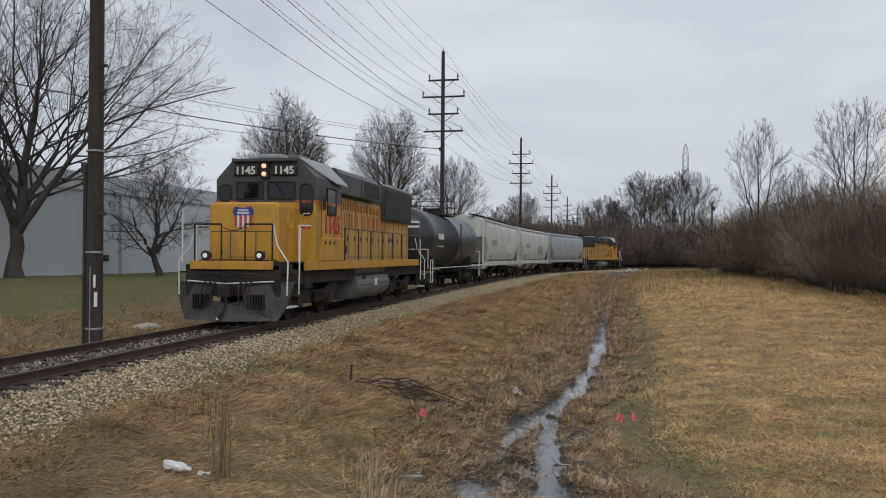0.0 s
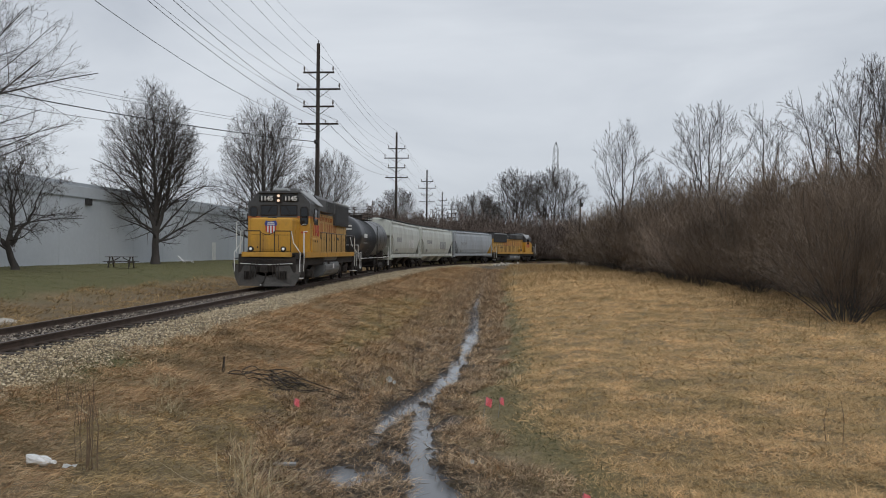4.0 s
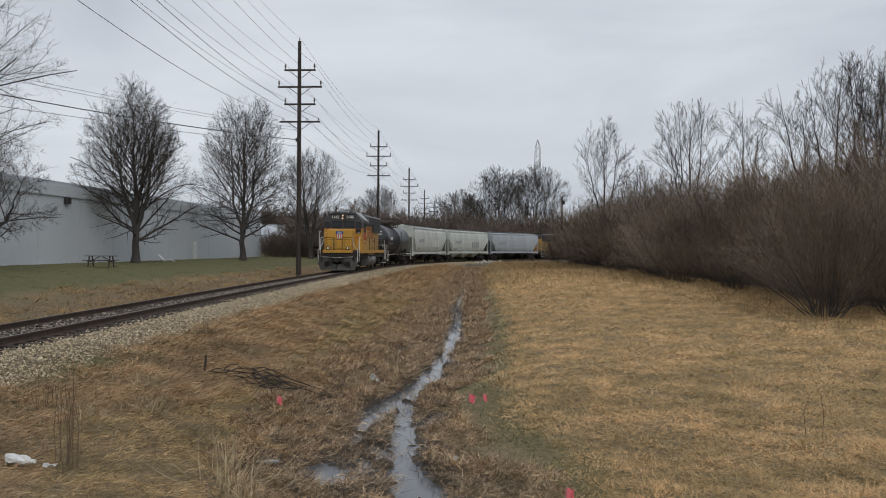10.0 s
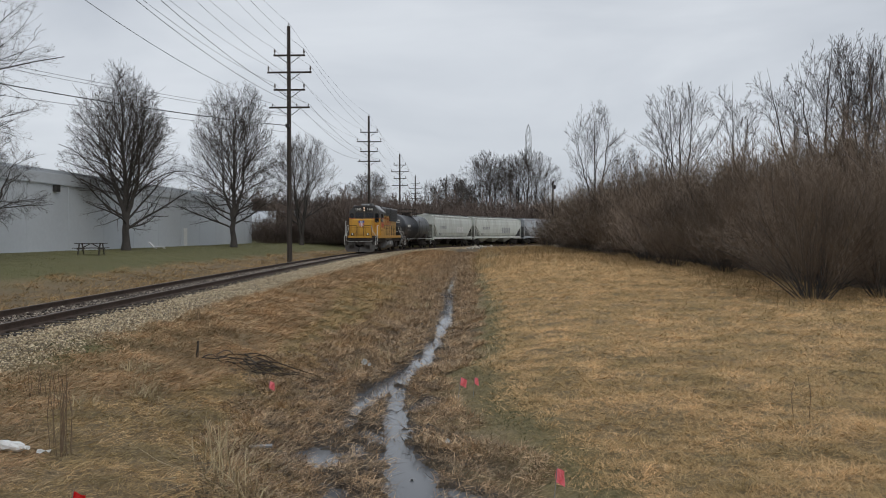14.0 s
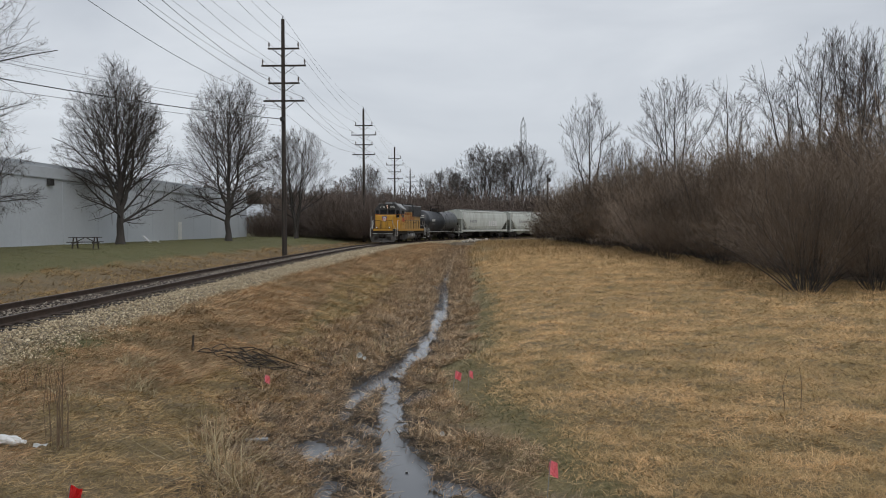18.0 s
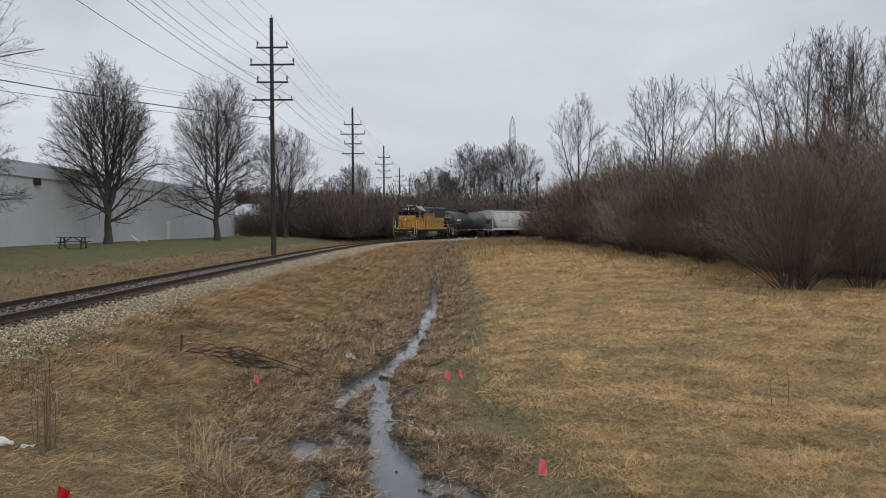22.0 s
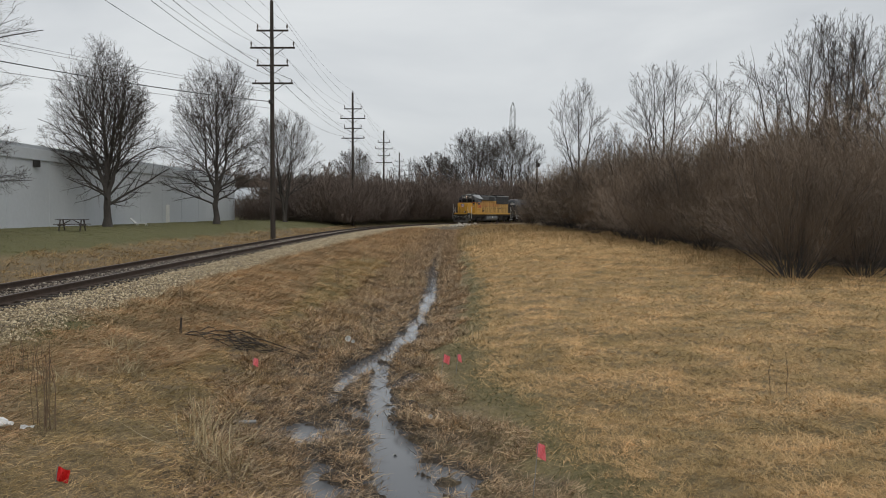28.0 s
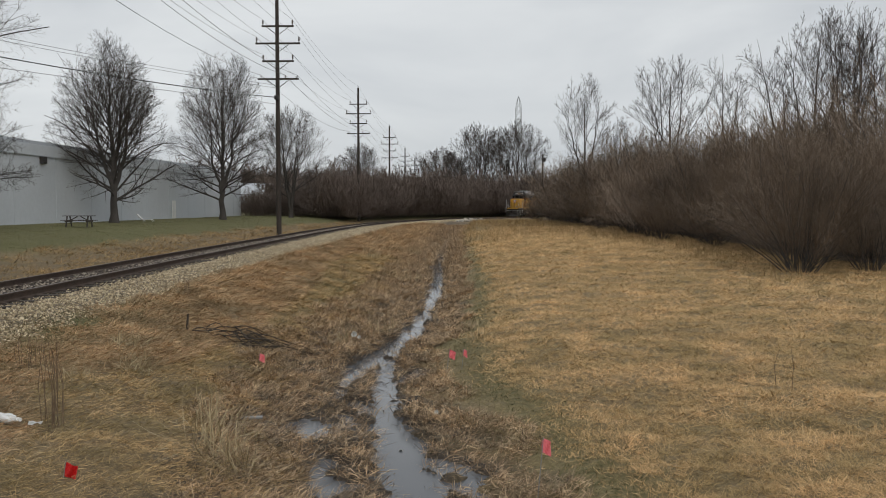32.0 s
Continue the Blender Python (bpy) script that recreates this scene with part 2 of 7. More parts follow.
# the open water: lines of x, y and half width
STREAMS = (((0.3, 4.0, 0.3), (-0.08, 8.3, 0.36), (-0.26, 9.32, 0.36), (-0.36, 10.23, 0.33), (-0.42, 10.93, 0.3), (-0.64, 12.19, 0.23), (-0.80, 14.36, 0.18), (-0.81, 16.15, 0.22), (-0.81, 17.94, 0.24),
            (-0.47, 19.25, 0.29), (-0.14, 22.96, 0.26), (0.16, 27.85, 0.32), (0.37, 35.4, 0.36), (0.46, 43.6, 0.34), (1.1, 60, 0.24), (1.9, 81, 0.1), (3.0, 102, 0.06)),
           ((-1.42, 13.9, 0.16), (-1.3, 15.41, 0.27), (-1.07, 16.8, 0.29), (-0.81, 17.94, 0.26)),
           ((0.05, 9.2, 0.1), (0.3, 9.45, 0.13), (0.5, 9.3, 0.1)), ((-1.85, 11.7, 0.18), (-1.66, 11.28, 0.28), (-1.5, 10.9, 0.2)), ((-1.25, 9.7, 0.13), (-1.15, 8.8, 0.18)), ((-0.5, 14.2, 0.16), (-0.27, 14.83, 0.26), (-0.15, 15.5, 0.18)),
           ((-1.15, 12.8, 0.14), (-0.95, 12.1, 0.14)), ((0.5, 8.3, 0.12), (0.42, 8.9, 0.16)), ((-1.5, 13.0, 0.14), (-1.42, 14.08, 0.15)), ((-0.1, 20.6, 0.13), (0.1, 21.6, 0.1)), ((-0.5, 24.0, 0.12), (-0.3, 25.5, 0.12)))


def smooth_noise(x, y, f, k):
    """A cheap rolling noise."""
    return (np.sin(x * f + 1.3 * k + 1.7 * np.sin(y * f * 0.71 + k)) * np.cos(y * f * 1.13 - 0.9 * k + 1.4 * np.sin(x * f * 0.63 - k))
            + 0.5 * np.sin(x * f * 2.3 + y * f * 1.9 + 2.1 * k)) / 1.5


def ditch_offset(x, y):
    return x - np.interp(y, DITCH_Y, DITCH_X)


def height(x, y):
    x, y = np.atleast_1d(x).astype(float), np.atleast_1d(y).astype(float)
    d, s = across(x, y)
    left = np.interp(-d, (1.35, 1.75, 2.6, 4.0, 5.5, 8, 12, 16, 40, 120, 400), (-0.2, -0.24, -0.44, -0.5, -0.42, -0.05, 0.34, 0.5, 0.72, 0.9, 1.0))
    e = ditch_offset(x, y)
    wobble = 0.35 * smooth_noise(x, y, 0.55, 12)
    deep = np.interp(y, (0, 7, 70, 105, 125, 140), (-0.9, -1.22, -1.14, -0.8, -0.52, -0.4))
    # bank from the ballast's toe down to the ditch, and the field beyond it
    edge_l, edge_r = -1.25 + wobble, 0.95 + 0.5 * wobble
    toe = np.clip((d - 2.7) / np.maximum(d - 2.7 - e + edge_l, 0.3), 0, 1)
    bank = -0.42 + (deep + 0.42) * (0.3 * toe + 0.7 * toe ** 1.5)
    field = np.interp(e - edge_r, (0, 0.5, 1.2, 2.2, 4.0, 8, 15, 60), (0, 0.14, 0.38, 0.60, 0.76, 0.92, 1.0, 1.1))
    field = deep + field * (-0.28 - deep)
    right = np.where(e > edge_r, field, np.where(e > edge_l, deep, bank))
    right = np.where(d < 2.7, np.interp(d, (1.35, 1.75, 2.7), (-0.2, -0.22, -0.42)), right)
    z = np.where(d < 0, left, right)
    # the stream's bed and the pools
    near = (y > 4) & (y < 105) & (np.abs(e) < 4)
    cut = np.zeros_like(x)
    ragged = 0.14 * smooth_noise(x, y, 4.7, 4) - 0.005 + 0.10 * smooth_noise(x, y, 11.0, 7) + 0.05 * smooth_noise(x, y, 21.0, 8) + np.clip((y - 16) / 6, 0, 1) * 0.13 * smooth_noise(0.4 * x, y, 1.5, 5)
    for line in STREAMS:
        for (x0, y0, r0), (x1, y1, r1) in zip(line, line[1:]):
            t = np.clip(((x - x0) * (x1 - x0) + (y - y0) * (y1 - y0)) / ((x1 - x0) ** 2 + (y1 - y0) ** 2), 0, 1)
            away = np.hypot(x - x0 - t * (x1 - x0), y - y0 - t * (y1 - y0))
            cut = np.maximum(cut, np.clip((r0 + t * (r1 - r0) + ragged + 0.06 - away) / 0.15, 0, 1))
    z = z - np.where(near, 0.18 * cut, 0)
    # hummocks of mud and sod on the ditch's floor, with puddles between them
    floor = np.clip((1.35 - np.abs(e + 0.15)) / 0.5, 0, 1) * near * (1 - 0.7 * cut)
    z = z + floor * (-0.016 + 0.055 * smooth_noise(x, y, 5.3, 21) + 0.04 * smooth_noise(x, y, 12.0, 22) + 0.02 * smooth_noise(x, y, 23.0, 23))
    # the raised ground by the road, on which the camera stands
    rise = np.clip((7.0 - y) / 5.0, 0, 1) * np.clip((d - 2.7) / 3, 0, 1)
    z = z + (0.12 - z) * rise ** 1.3
    rough = np.clip((np.abs(d) - 2.2) / 1.5, 0, 1) * np.clip(1.2 - np.hypot(x, y) / 200, 0.0, 1) * np.where(near, 1 - 0.8 * cut, 1)
    z = z + rough * (0.05 * smooth_noise(x, y, 1.1, 1) + 0.03 * smooth_noise(x, y, 3.3, 2) + 0.02 * smooth_noise(x, y, 8.1, 3))
    return z


def ground_at(x, y):
    return float(height(x, y)[0])


# ---- large structure ----
def lines(fine_lo, fine_hi, step, lo, hi, grow=1.07):
    a = list(np.arange(fine_lo, fine_hi, step))
    g, p = step, a[-1]
    while p < hi:
        g *= grow
        p += g
        a.append(p)
    g, p, b = step, a[0], []
    while p > lo:
        g *= grow
        p -= g
        b.append(p)
    return np.array(b[::-1] + a)


def ground_material():
    """Matted dead grass, damp mud along the ditch, mown lawn and dirty ballast fines, laid out by the plan."""
    m = bpy.data.materials.new("ground_cover")
    m.use_nodes = True
    n, l = m.node_tree.nodes, m.node_tree.links
    b = n["Principled BSDF"]
    b.inputs["Roughness"].default_value = 0.95
    at = n.new("ShaderNodeAttribute")
    at.attribute_name = "cover"
    co = n.new("ShaderNodeTexCoord")

    def noise_tex(s, detail=4.0):
        t = n.new("ShaderNodeTexNoise")
        t.inputs["Scale"].default_value = s
        t.inputs["Detail"].default_value = detail
        t.inputs["Roughness"].default_value = 0.6
        l.new(co.outputs["Object"], t.inputs["Vector"])
        r = n.new("ShaderNodeMapRange")
        r.inputs["From Min"].default_value = 0.32
        r.inputs["From Max"].default_value = 0.68
        l.new(t.outputs["Fac"], r.inputs["Value"])
        return r.outputs["Result"]

    def mixed(fac, a, c, mode="MIX"):
        x = n.new("ShaderNodeMixRGB")
        x.blend_type = mode
        for socket, value in ((x.inputs[0], fac), (x.inputs[1], a), (x.inputs[2], c)):
            if isinstance(value, (int, float)):
                socket.default_value = value
            elif isinstance(value, tuple):
                socket.default_value = rgb(value)
            else:
                l.new(value, socket)
        return x.outputs[0]

    big, mid, small, tiny = noise_tex(0.35), noise_tex(1.7), noise_tex(9), noise_tex(45, 2)
    straw = mixed(small, (0.17, 0.122, 0.064), (0.34, 0.25, 0.14))
    straw = mixed(mixed(1.0, big, mid, "MULTIPLY"), straw, (0.17, 0.14, 0.065))
    rust = mixed(small, (0.115, 0.085, 0.05), (0.235, 0.175, 0.10))
    mud_and_shade = mixed(small, (0.034, 0.026, 0.019), (0.105, 0.079, 0.055))
    green = mixed(small, (0.09, 0.094, 0.032), (0.155, 0.150, 0.056))
    fines = mixed(tiny, (0.06, 0.047, 0.035), (0.27, 0.22, 0.16))
    sep = n.new("ShaderNodeSeparateColor")
    l.new(at.outputs["Color"], sep.inputs["Color"])
    col = mixed(sep.outputs["Red"], straw, rust)
    col = mixed(sep.outputs["Green"], col, green)
    col = mixed(sep.outputs["Blue"], col, mud_and_shade)
    wet = n.new("ShaderNodeMapRange")
    wet.inputs["To Min"].default_value = 0.95
    wet.inputs["To Max"].default_value = 0.72
    l.new(sep.outputs["Blue"], wet.inputs["Value"])
    l.new(wet.outputs["Result"], b.inputs["Roughness"])
    col = mixed(at.outputs["Alpha"], col, fines)
    g = n.new("ShaderNodeMapRange")
    g.inputs["To Min"].default_value = 0.65
    g.inputs["To Max"].default_value = 1.3
    l.new(tiny, g.inputs["Value"])
    col = mixed(1.0, col, g.outputs["Result"], "MULTIPLY")
    l.new(col, b.inputs["Base Color"])
    bp = n.new("ShaderNodeBump")
    bp.inputs["Strength"].default_value = 0.6
    bp.inputs["Distance"].default_value = 0.05
    l.new(small, bp.inputs["Height"])
    l.new(bp.outputs["Normal"], b.inputs["Normal"])
    return m


def cover(x, y):
    """Shares of rust-red grass, green, mud (also the thicket's shade) and ballast at points of the ground."""
    d, s = across(x, y)
    e = ditch_offset(x, y)
    w1, w2 = smooth_noise(x, y, 0.8, 5), smooth_noise(x, y, 2.7, 6)
    near = np.clip((130 - y) / 15, 0, 1) * np.clip((y - 4.5) / 2, 0, 1)
    rust = np.clip((d - 2.4) / 0.8, 0, 1) * np.clip((-e - 1.2 + 0.5 * w1) / 1.2, 0, 1) * (0.55 + 0.35 * w2)
    rust = np.maximum(rust, np.clip((-d - 2.3) / 0.8, 0, 1) * np.clip((7.4 + d + 0.6 * w1) / 1.6, 0, 1) * 0.85)
    lawn = np.clip((-d - 6.9 + 0.6 * w1) / 1.3, 0, 1) * (0.9 + 0.1 * w1)
    strip = np.exp(-((e - 1.8 + 0.2 * w1) / 0.5) ** 2) * 0.5 * near
    damp = np.exp(-((x + 2.6) / 1.2) ** 2 - ((y - 27) / 5) ** 2) * 0.75
    bright = np.exp(-((x + 6.75) / 0.55) ** 2 - ((y - 15.5) / 1.6) ** 2)
    patch = np.clip(smooth_noise(x, y, 0.45, 9) - 0.25, 0, 1) * np.clip((e - 3) / 3, 0, 1) * 0.3
    leftgreen = np.exp(-((d - 3.1) / 0.55) ** 2) * np.clip(w1 + 0.35, 0, 1) * 0.8 * np.clip((24 - y) / 6, 0, 1)
    green = np.clip(np.maximum.reduce([lawn, strip, patch, leftgreen, damp, bright]), 0, 1)
    mud_and_shade = np.clip((2.0 - np.abs(e + 0.75) + 0.4 * w2 + 0.4 * w1) / 0.7, 0, 1) * near
    # under the thicket the mud colour stands in for the shade at its foot
    edge = np.interp(y, (20, 26, 40, 72, 130, 150), (12.4, 12.8, 14.0, 14.8, 15.8, 16.2))
    mud_and_shade = np.maximum(mud_and_shade, np.clip((x - edge + 0.6 * w1) / 1.2, 0, 1) * np.clip((y - 22) / 3, 0, 1) * np.clip((150 - y) / 10, 0, 1))
    stones = np.clip((2.55 - np.abs(d) + 0.2 * w2) / 0.35, 0, 1)
    return rust, green, mud_and_shade, stones


def build_ground():
    xs = lines(-2.6, 1.6, 0.055, -2600, 2600, 1.05)
    ys = lines(7.5, 22, 0.075, -2600, 2600, 1.04)
    gx, gy = np.meshgrid(xs, ys)
    x, y = gx.ravel(), gy.ravel()
    z = height(x, y)
    w, h = len(xs), len(ys)
    i = (np.arange(h - 1)[:, None] * w + np.arange(w - 1)).ravel()
    tris = np.concatenate([np.stack([i, i + 1, i + w + 1], 1), np.stack([i, i + w + 1, i + w], 1)])
    me = fast_mesh("ground", np.stack([x, y, z], 1), tris, ground_material())
    me.polygons.foreach_set("use_smooth", [True] * len(me.polygons))
    a = me.color_attributes.new("cover", "FLOAT_COLOR", "POINT")
    a.data.foreach_set("color", np.stack(cover(x, y), 1).astype(np.float32).ravel())
    return tagged(new("ground", me), "rough ground of matted dead grass, mud and mown lawn", "ground", kind="structure")


build_ground()


def water_material():
    m = bpy.data.materials.new("ditch_water")
    m.use_nodes = True
    n, l = m.node_tree.nodes, m.node_tree.links
    b = n["Principled BSDF"]
    # the bluish base colour holds part of the sky's reflection
    b.inputs["Base Color"].default_value = (0.115, 0.12, 0.13, 1)
    b.inputs["Roughness"].default_value = 0.035
    b.inputs["IOR"].default_value = 1.333
    t = n.new("ShaderNodeTexNoise")
    t.inputs["Scale"].default_value = 5.0
    bp = n.new("ShaderNodeBump")
    bp.inputs["Strength"].default_value = 0.05
    bp.inputs["Distance"].default_value = 0.02
    l.new(t.outputs["Fac"], bp.inputs["Height"])
    l.new(bp.outputs["Normal"], b.inputs["Normal"])
    return m


def build_water():
    """Standing water in the ditch: one level sheet that the mud's humps break up."""
    ys = np.concatenate([np.arange(5, 45, 0.25), np.arange(45, 100, 1.0)])
    offs = np.linspace(-1.7, 1.3, 9)
    v, f = [], []
    for y in ys:
        level = float(np.interp(y, (5, 40, 70, 100), (-1.285, -1.275, -1.215, -0.9)))
        for o in offs:
            v.append((float(np.interp(y, DITCH_Y, DITCH_X)) + o, y, level))
    k = len(offs)
    for j in range(len(ys) - 1):
        for i in range(k - 1):
            a = j * k + i
            f.append((a, a + 1, a + k + 1, a + k))
    return tagged(new("water", mesh_of("water", v, f, water_material(), True)), "still shallow water standing in a muddy ditch", "water", kind="structure")


build_water()


def build_track():
    track = thing("railway_track", "single railway track of rusty steel rails on dark ties", "railway track", kind="structure")
    svals = np.arange(-55, 262, 1.5)
    for side in (-1, 1):
        rail = None
        for name, outline, material in (
                ("rail", ((-0.07, -0.165), (0.07, -0.165), (0.07, -0.15), (0.012, -0.13), (0.012, -0.045), (0.036, -0.035), (0.036, -0.004),
                          (-0.036, -0.004), (-0.036, -0.035), (-0.012, -0.045), (-0.012, -0.13), (-0.07, -0.15)), RAIL),
                ("running_face", ((-0.03, -0.003), (0.03, -0.003), (0.024, 0.001), (-0.024, 0.001)), RAIL_TOP)):
            v, f = [], []
            k = len(outline)
            for s in svals:
                for o, z in outline:
                    v.append(on_track(s, side * 0.755 + o, z))
            for j in range(len(svals) - 1):
                for i in range(k):
                    a, b = j * k + i, j * k + (i + 1) % k
                    f.append((a, b, b + k, a + k))
            ob = new(name, mesh_of(name, v, f, material))
            ob.parent = rail or track
            rail = rail or ob
    return track


TRACK = build_track()


def build_warehouse():
    """A long, low warehouse with a pale wall of ribbed sheet along the lawn."""
    w = thing("warehouse", "long pale blue-grey metal warehouse with a flat roof beside the lawn", "warehouse")
    x0, y0, x1, y1 = -30.85, 14.0, -25.7, 116.7
    long = math.hypot(x1 - x0, y1 - y0)
    w.matrix_world = Matrix.Translation((x0, y0, 0)) @ Matrix.Rotation(math.atan2(y1 - y0, x1 - x0), 4, "Z")
    part("wall", boxes((0, 0, -0.6, long, 40, 5.5), bevel=0.02), WALL_PAINT, w)
    part("fascia", boxes((-0.1, -0.1, 5.5, long + 0.1, 40, 6.3), bevel=0.03), WALL_PAINT, w)
    part("roof", boxes((0.3, 0.3, 6.35, long - 0.3, 39.8, 6.6), bevel=0.02), WALL_TRIM, w)
    part("plinth", boxes((0.0, -0.05, -0.6, long, 0.0, 0.55)), WALL_PAINT, w)
    for i in range(int(long / 6.0)):
        part("wall_joint", boxes((i * 6.0 + 2.98, -0.02, 0.55, i * 6.0 + 3.04, 0.0, 5.5)), WALL_PAINT, w)
    for u in (76.0,):
        part("door", boxes((u, -0.06, 0.35, u + 1.0, 0, 2.45), bevel=0.01), WHITE, w)
    part("wall_lamp", boxes((48.6, -0.3, 4.95, 49.2, 0, 5.45), bevel=0.03), DARK_METAL, w, "dark wall lamp under the fascia")
    part("drip_edge", boxes((-0.12, -0.13, 5.47, long + 0.12, -0.1, 5.53)), WALL_TRIM, w)
    for k in range(2):
        part("meter_box", boxes((33.4, -0.16, 1.35 + 0.2 * k, 33.75, 0, 1.5 + 0.2 * k), bevel=0.01), DARK_METAL, w, "small dark meter box")
    part("downpipe", boxes((35.0, -0.14, 0.2, 35.12, -0.01, 5.5), bevel=0.02), WALL_TRIM, w)
    return w


build_warehouse()


# ---- poles and wires ----
def build_pole(height_m):
    """A tall wooden pole with four crossarms."""
    p = thing("utility_pole", "tall weathered wooden utility pole with four crossarms", "utility pole", "poles along the track")
    part("shaft", rod(bmesh.new(), (0, 0, -1.0), (0, 0, height_m), 0.20, 0.13, 14), POLE_WOOD, p, smooth=False)
    z = height_m
    for k, (drop, half) in enumerate(((2.18, 1.21), (3.47, 1.7), (4.8, 1.21), (6.14, 1.56))):
        arm = part("crossarm", boxes((-half, 0.13, z - drop - 0.065, half, 0.24, z - drop + 0.065), bevel=0.008), POLE_WOOD, p)
        for sx in (-1, 1):
            part("brace", bars([((sx * min(half - 0.3, 0.85), 0.16, z - drop - 0.06), (sx * 0.1, 0.16, z - drop - 0.62))], 0.025), POLE_WOOD, p)
            if k < 3:
                ins = bmesh.new()
                x = sx * (half - 0.09)
                turned(ins, ((0.03, 0), (0.03, 0.12), (0.075, 0.13), (0.05, 0.2), (0.08, 0.22), (0.05, 0.3), (0.065, 0.33), (0.03, 0.42), (0, 0.44)),
                       Matrix.Translation((x, 0.185, z - drop + 0.06)), 8)
                part("insulator", ins, PORCELAIN, arm, "brown porcelain insulator")
    for sx in (-1.3, 0.55, 1.45):
        ins = turned(bmesh.new(), ((0.02, 0), (0.02, 0.07), (0.05, 0.09), (0.03, 0.2), (0, 0.21)), Matrix.Translation((sx, 0.185, z - 6.08)), 8)
        part("insulator", ins, PORCELAIN, arm)
    top = turned(bmesh.new(), ((0.02, 0), (0.02, 0.1), (0.05, 0.12), (0.03, 0.28), (0, 0.3)), Matrix.Translation((0, 0, z - 0.02)), 8)
    part("top_pin", top, GALV, p)
    return p


POLES = [(-11.66, 18.65), (-11.39, 64.7), (-9.5, 115.7), (-7.55, 165.2), (-6.2, 226), (-4.4, 275), (-14.9, -30.0)]
POLE_H = 18.05
LOWER = 1.1  # the poles by the road are shorter


def pole_foot(x, y):
    return ground_at(x, y) if y < 150 else -0.6


first_pole = tagged(build_pole(POLE_H - LOWER), "dark wooden utility pole with a riser pipe beside the rails")
first_pole.matrix_world = pose(*POLES[0], pole_foot(*POLES[0]), 0, 0, -2.5)
far_pole = build_pole(POLE_H)
far_pole.matrix_world = pose(*POLES[1], pole_foot(*POLES[1]), 0, 0, -2.5)
for x, y in POLES[2:6]:
    copy_thing(far_pole, pose(x, y, pole_foot(x, y), 0, 0, -2.5))
copy_thing(first_pole, pose(*POLES[6], pole_foot(*POLES[6]), 0, 0, -2.5))


def cable_run(pts, r, sides):
    """One unbroken cable along a line of points."""
    bm = bmesh.new()
    last = None
    for p in pts:
        ring = [bm.verts.new((p[0] + r * math.cos(a), p[1], p[2] + r * math.sin(a))) for a in (2 * math.pi * i / sides for i in range(sides))]
        if last:
            for i in range(sides):
                j = (i + 1) % sides
                bm.faces.new((last[i], last[j], ring[j], ring[i]))
        last = ring
    return bm


def build_wires():
    """The wires that run from pole to pole along the track, each one sagging a little."""
    order = [POLES[6]] + POLES[:6]
    spots = [(sx * (half - 0.09), POLE_H - drop + 0.5) for drop, half in ((2.18, 1.21), (3.47, 1.7), (4.8, 1.21)) for sx in (-1, 1)]
    spots += [(0.0, POLE_H + 0.27), (-1.3, POLE_H - 5.84), (0.55, POLE_H - 5.84), (1.45, POLE_H - 5.84)]
    line = thing("power_line", "thin dark power wires strung from pole to pole", "power line")
    for ox, oz in spots:
        rows = []
        for (xa, ya), (xb, yb) in zip(order, order[1:]):
            za = pole_foot(xa, ya) - (LOWER if ya < 30 else 0)
            zb = pole_foot(xb, yb) - (LOWER if yb < 30 else 0)
            for k in range(12):
                t = k / 12
                rows.append((xa + (xb - xa) * t + ox, ya + (yb - ya) * t + 0.18, za + (zb - za) * t + oz - 0.9 * 4 * t * (1 - t)))
        part("wire", cable_run(rows, 0.014 if oz < POLE_H - 5.5 else 0.0105, 4), WIRE, line)
    return line


build_wires()


def build_service_line():
    """Cables that leave the second pole across the lawn."""
    line = thing("service_line", "thick black cable and thin wires crossing over the lawn", "service cable")
    a, b = Vector((-11.3, 64.5, 0)), Vector((-36.0, 20.0, 0))
    for za, zb, sag, r in ((10.9, 11.9, 0.75, 0.011), (10.7, 11.6, 0.7, 0.011), (10.0, 11.1, 0.95, 0.03), (9.5, 8.9, 0.25, 0.014)):
        rows = []
        for k in range(17):
            t = k / 16
            p = a.lerp(b, t)
            rows.append((p.x, p.y, za + (zb - za) * t - sag * 4 * t * (1 - t)))
        part("cable", cable_run(rows, r, 5), WIRE, line)
    part("cable_clamp", boxes((-11.6, 64.3, 9.85, -11.3, 64.7, 10.15), bevel=0.03), DARK_METAL, line)
    return line


build_service_line()


def dress_near_pole():
    """What is fixed to the foot of the pole by the near rails: a riser pipe, tags and a ground wire."""
    p = first_pole
    part("riser_pipe", bars([((-0.24, -0.05, 0.0), (-0.24, -0.05, 4.2), (-0.2, -0.05, 4.3))], 0.045, 8), POLE_WOOD, p)
    part("riser_cap", boxes((-0.32, -0.12, 4.1, -0.16, 0.02, 4.35), bevel=0.02), DARK_METAL, p)
    part("ground_wire", bars([((0.02, -0.205, 0.0), (0.02, -0.2, 1.9))], 0.014, 5), GALV, p, "bare pale ground wire")
    part("tag", boxes((0.12, -0.2, 0.95, 0.2, -0.17, 1.3), bevel=0.005), WHITE, p, "white metal tag")
    part("tag", boxes((0.1, -0.2, 1.4, 0.15, -0.17, 1.7), bevel=0.005), WHITE, p)
    for z in (3.1, 6.0, 6.6):
        part("bracket", boxes((0.1, -0.1, z, 0.32, -0.02, z + 0.08), bevel=0.01), DARK_METAL, p)
    for z in (0.4, 2.2, 4.6):
        part("strap", turned(bmesh.new(), ((0.21, 0), (0.215, 0.01), (0.215, 0.04), (0.21, 0.05)), Matrix.Translation((0, 0, z)), 14), GALV, p)


dress_near_pole()


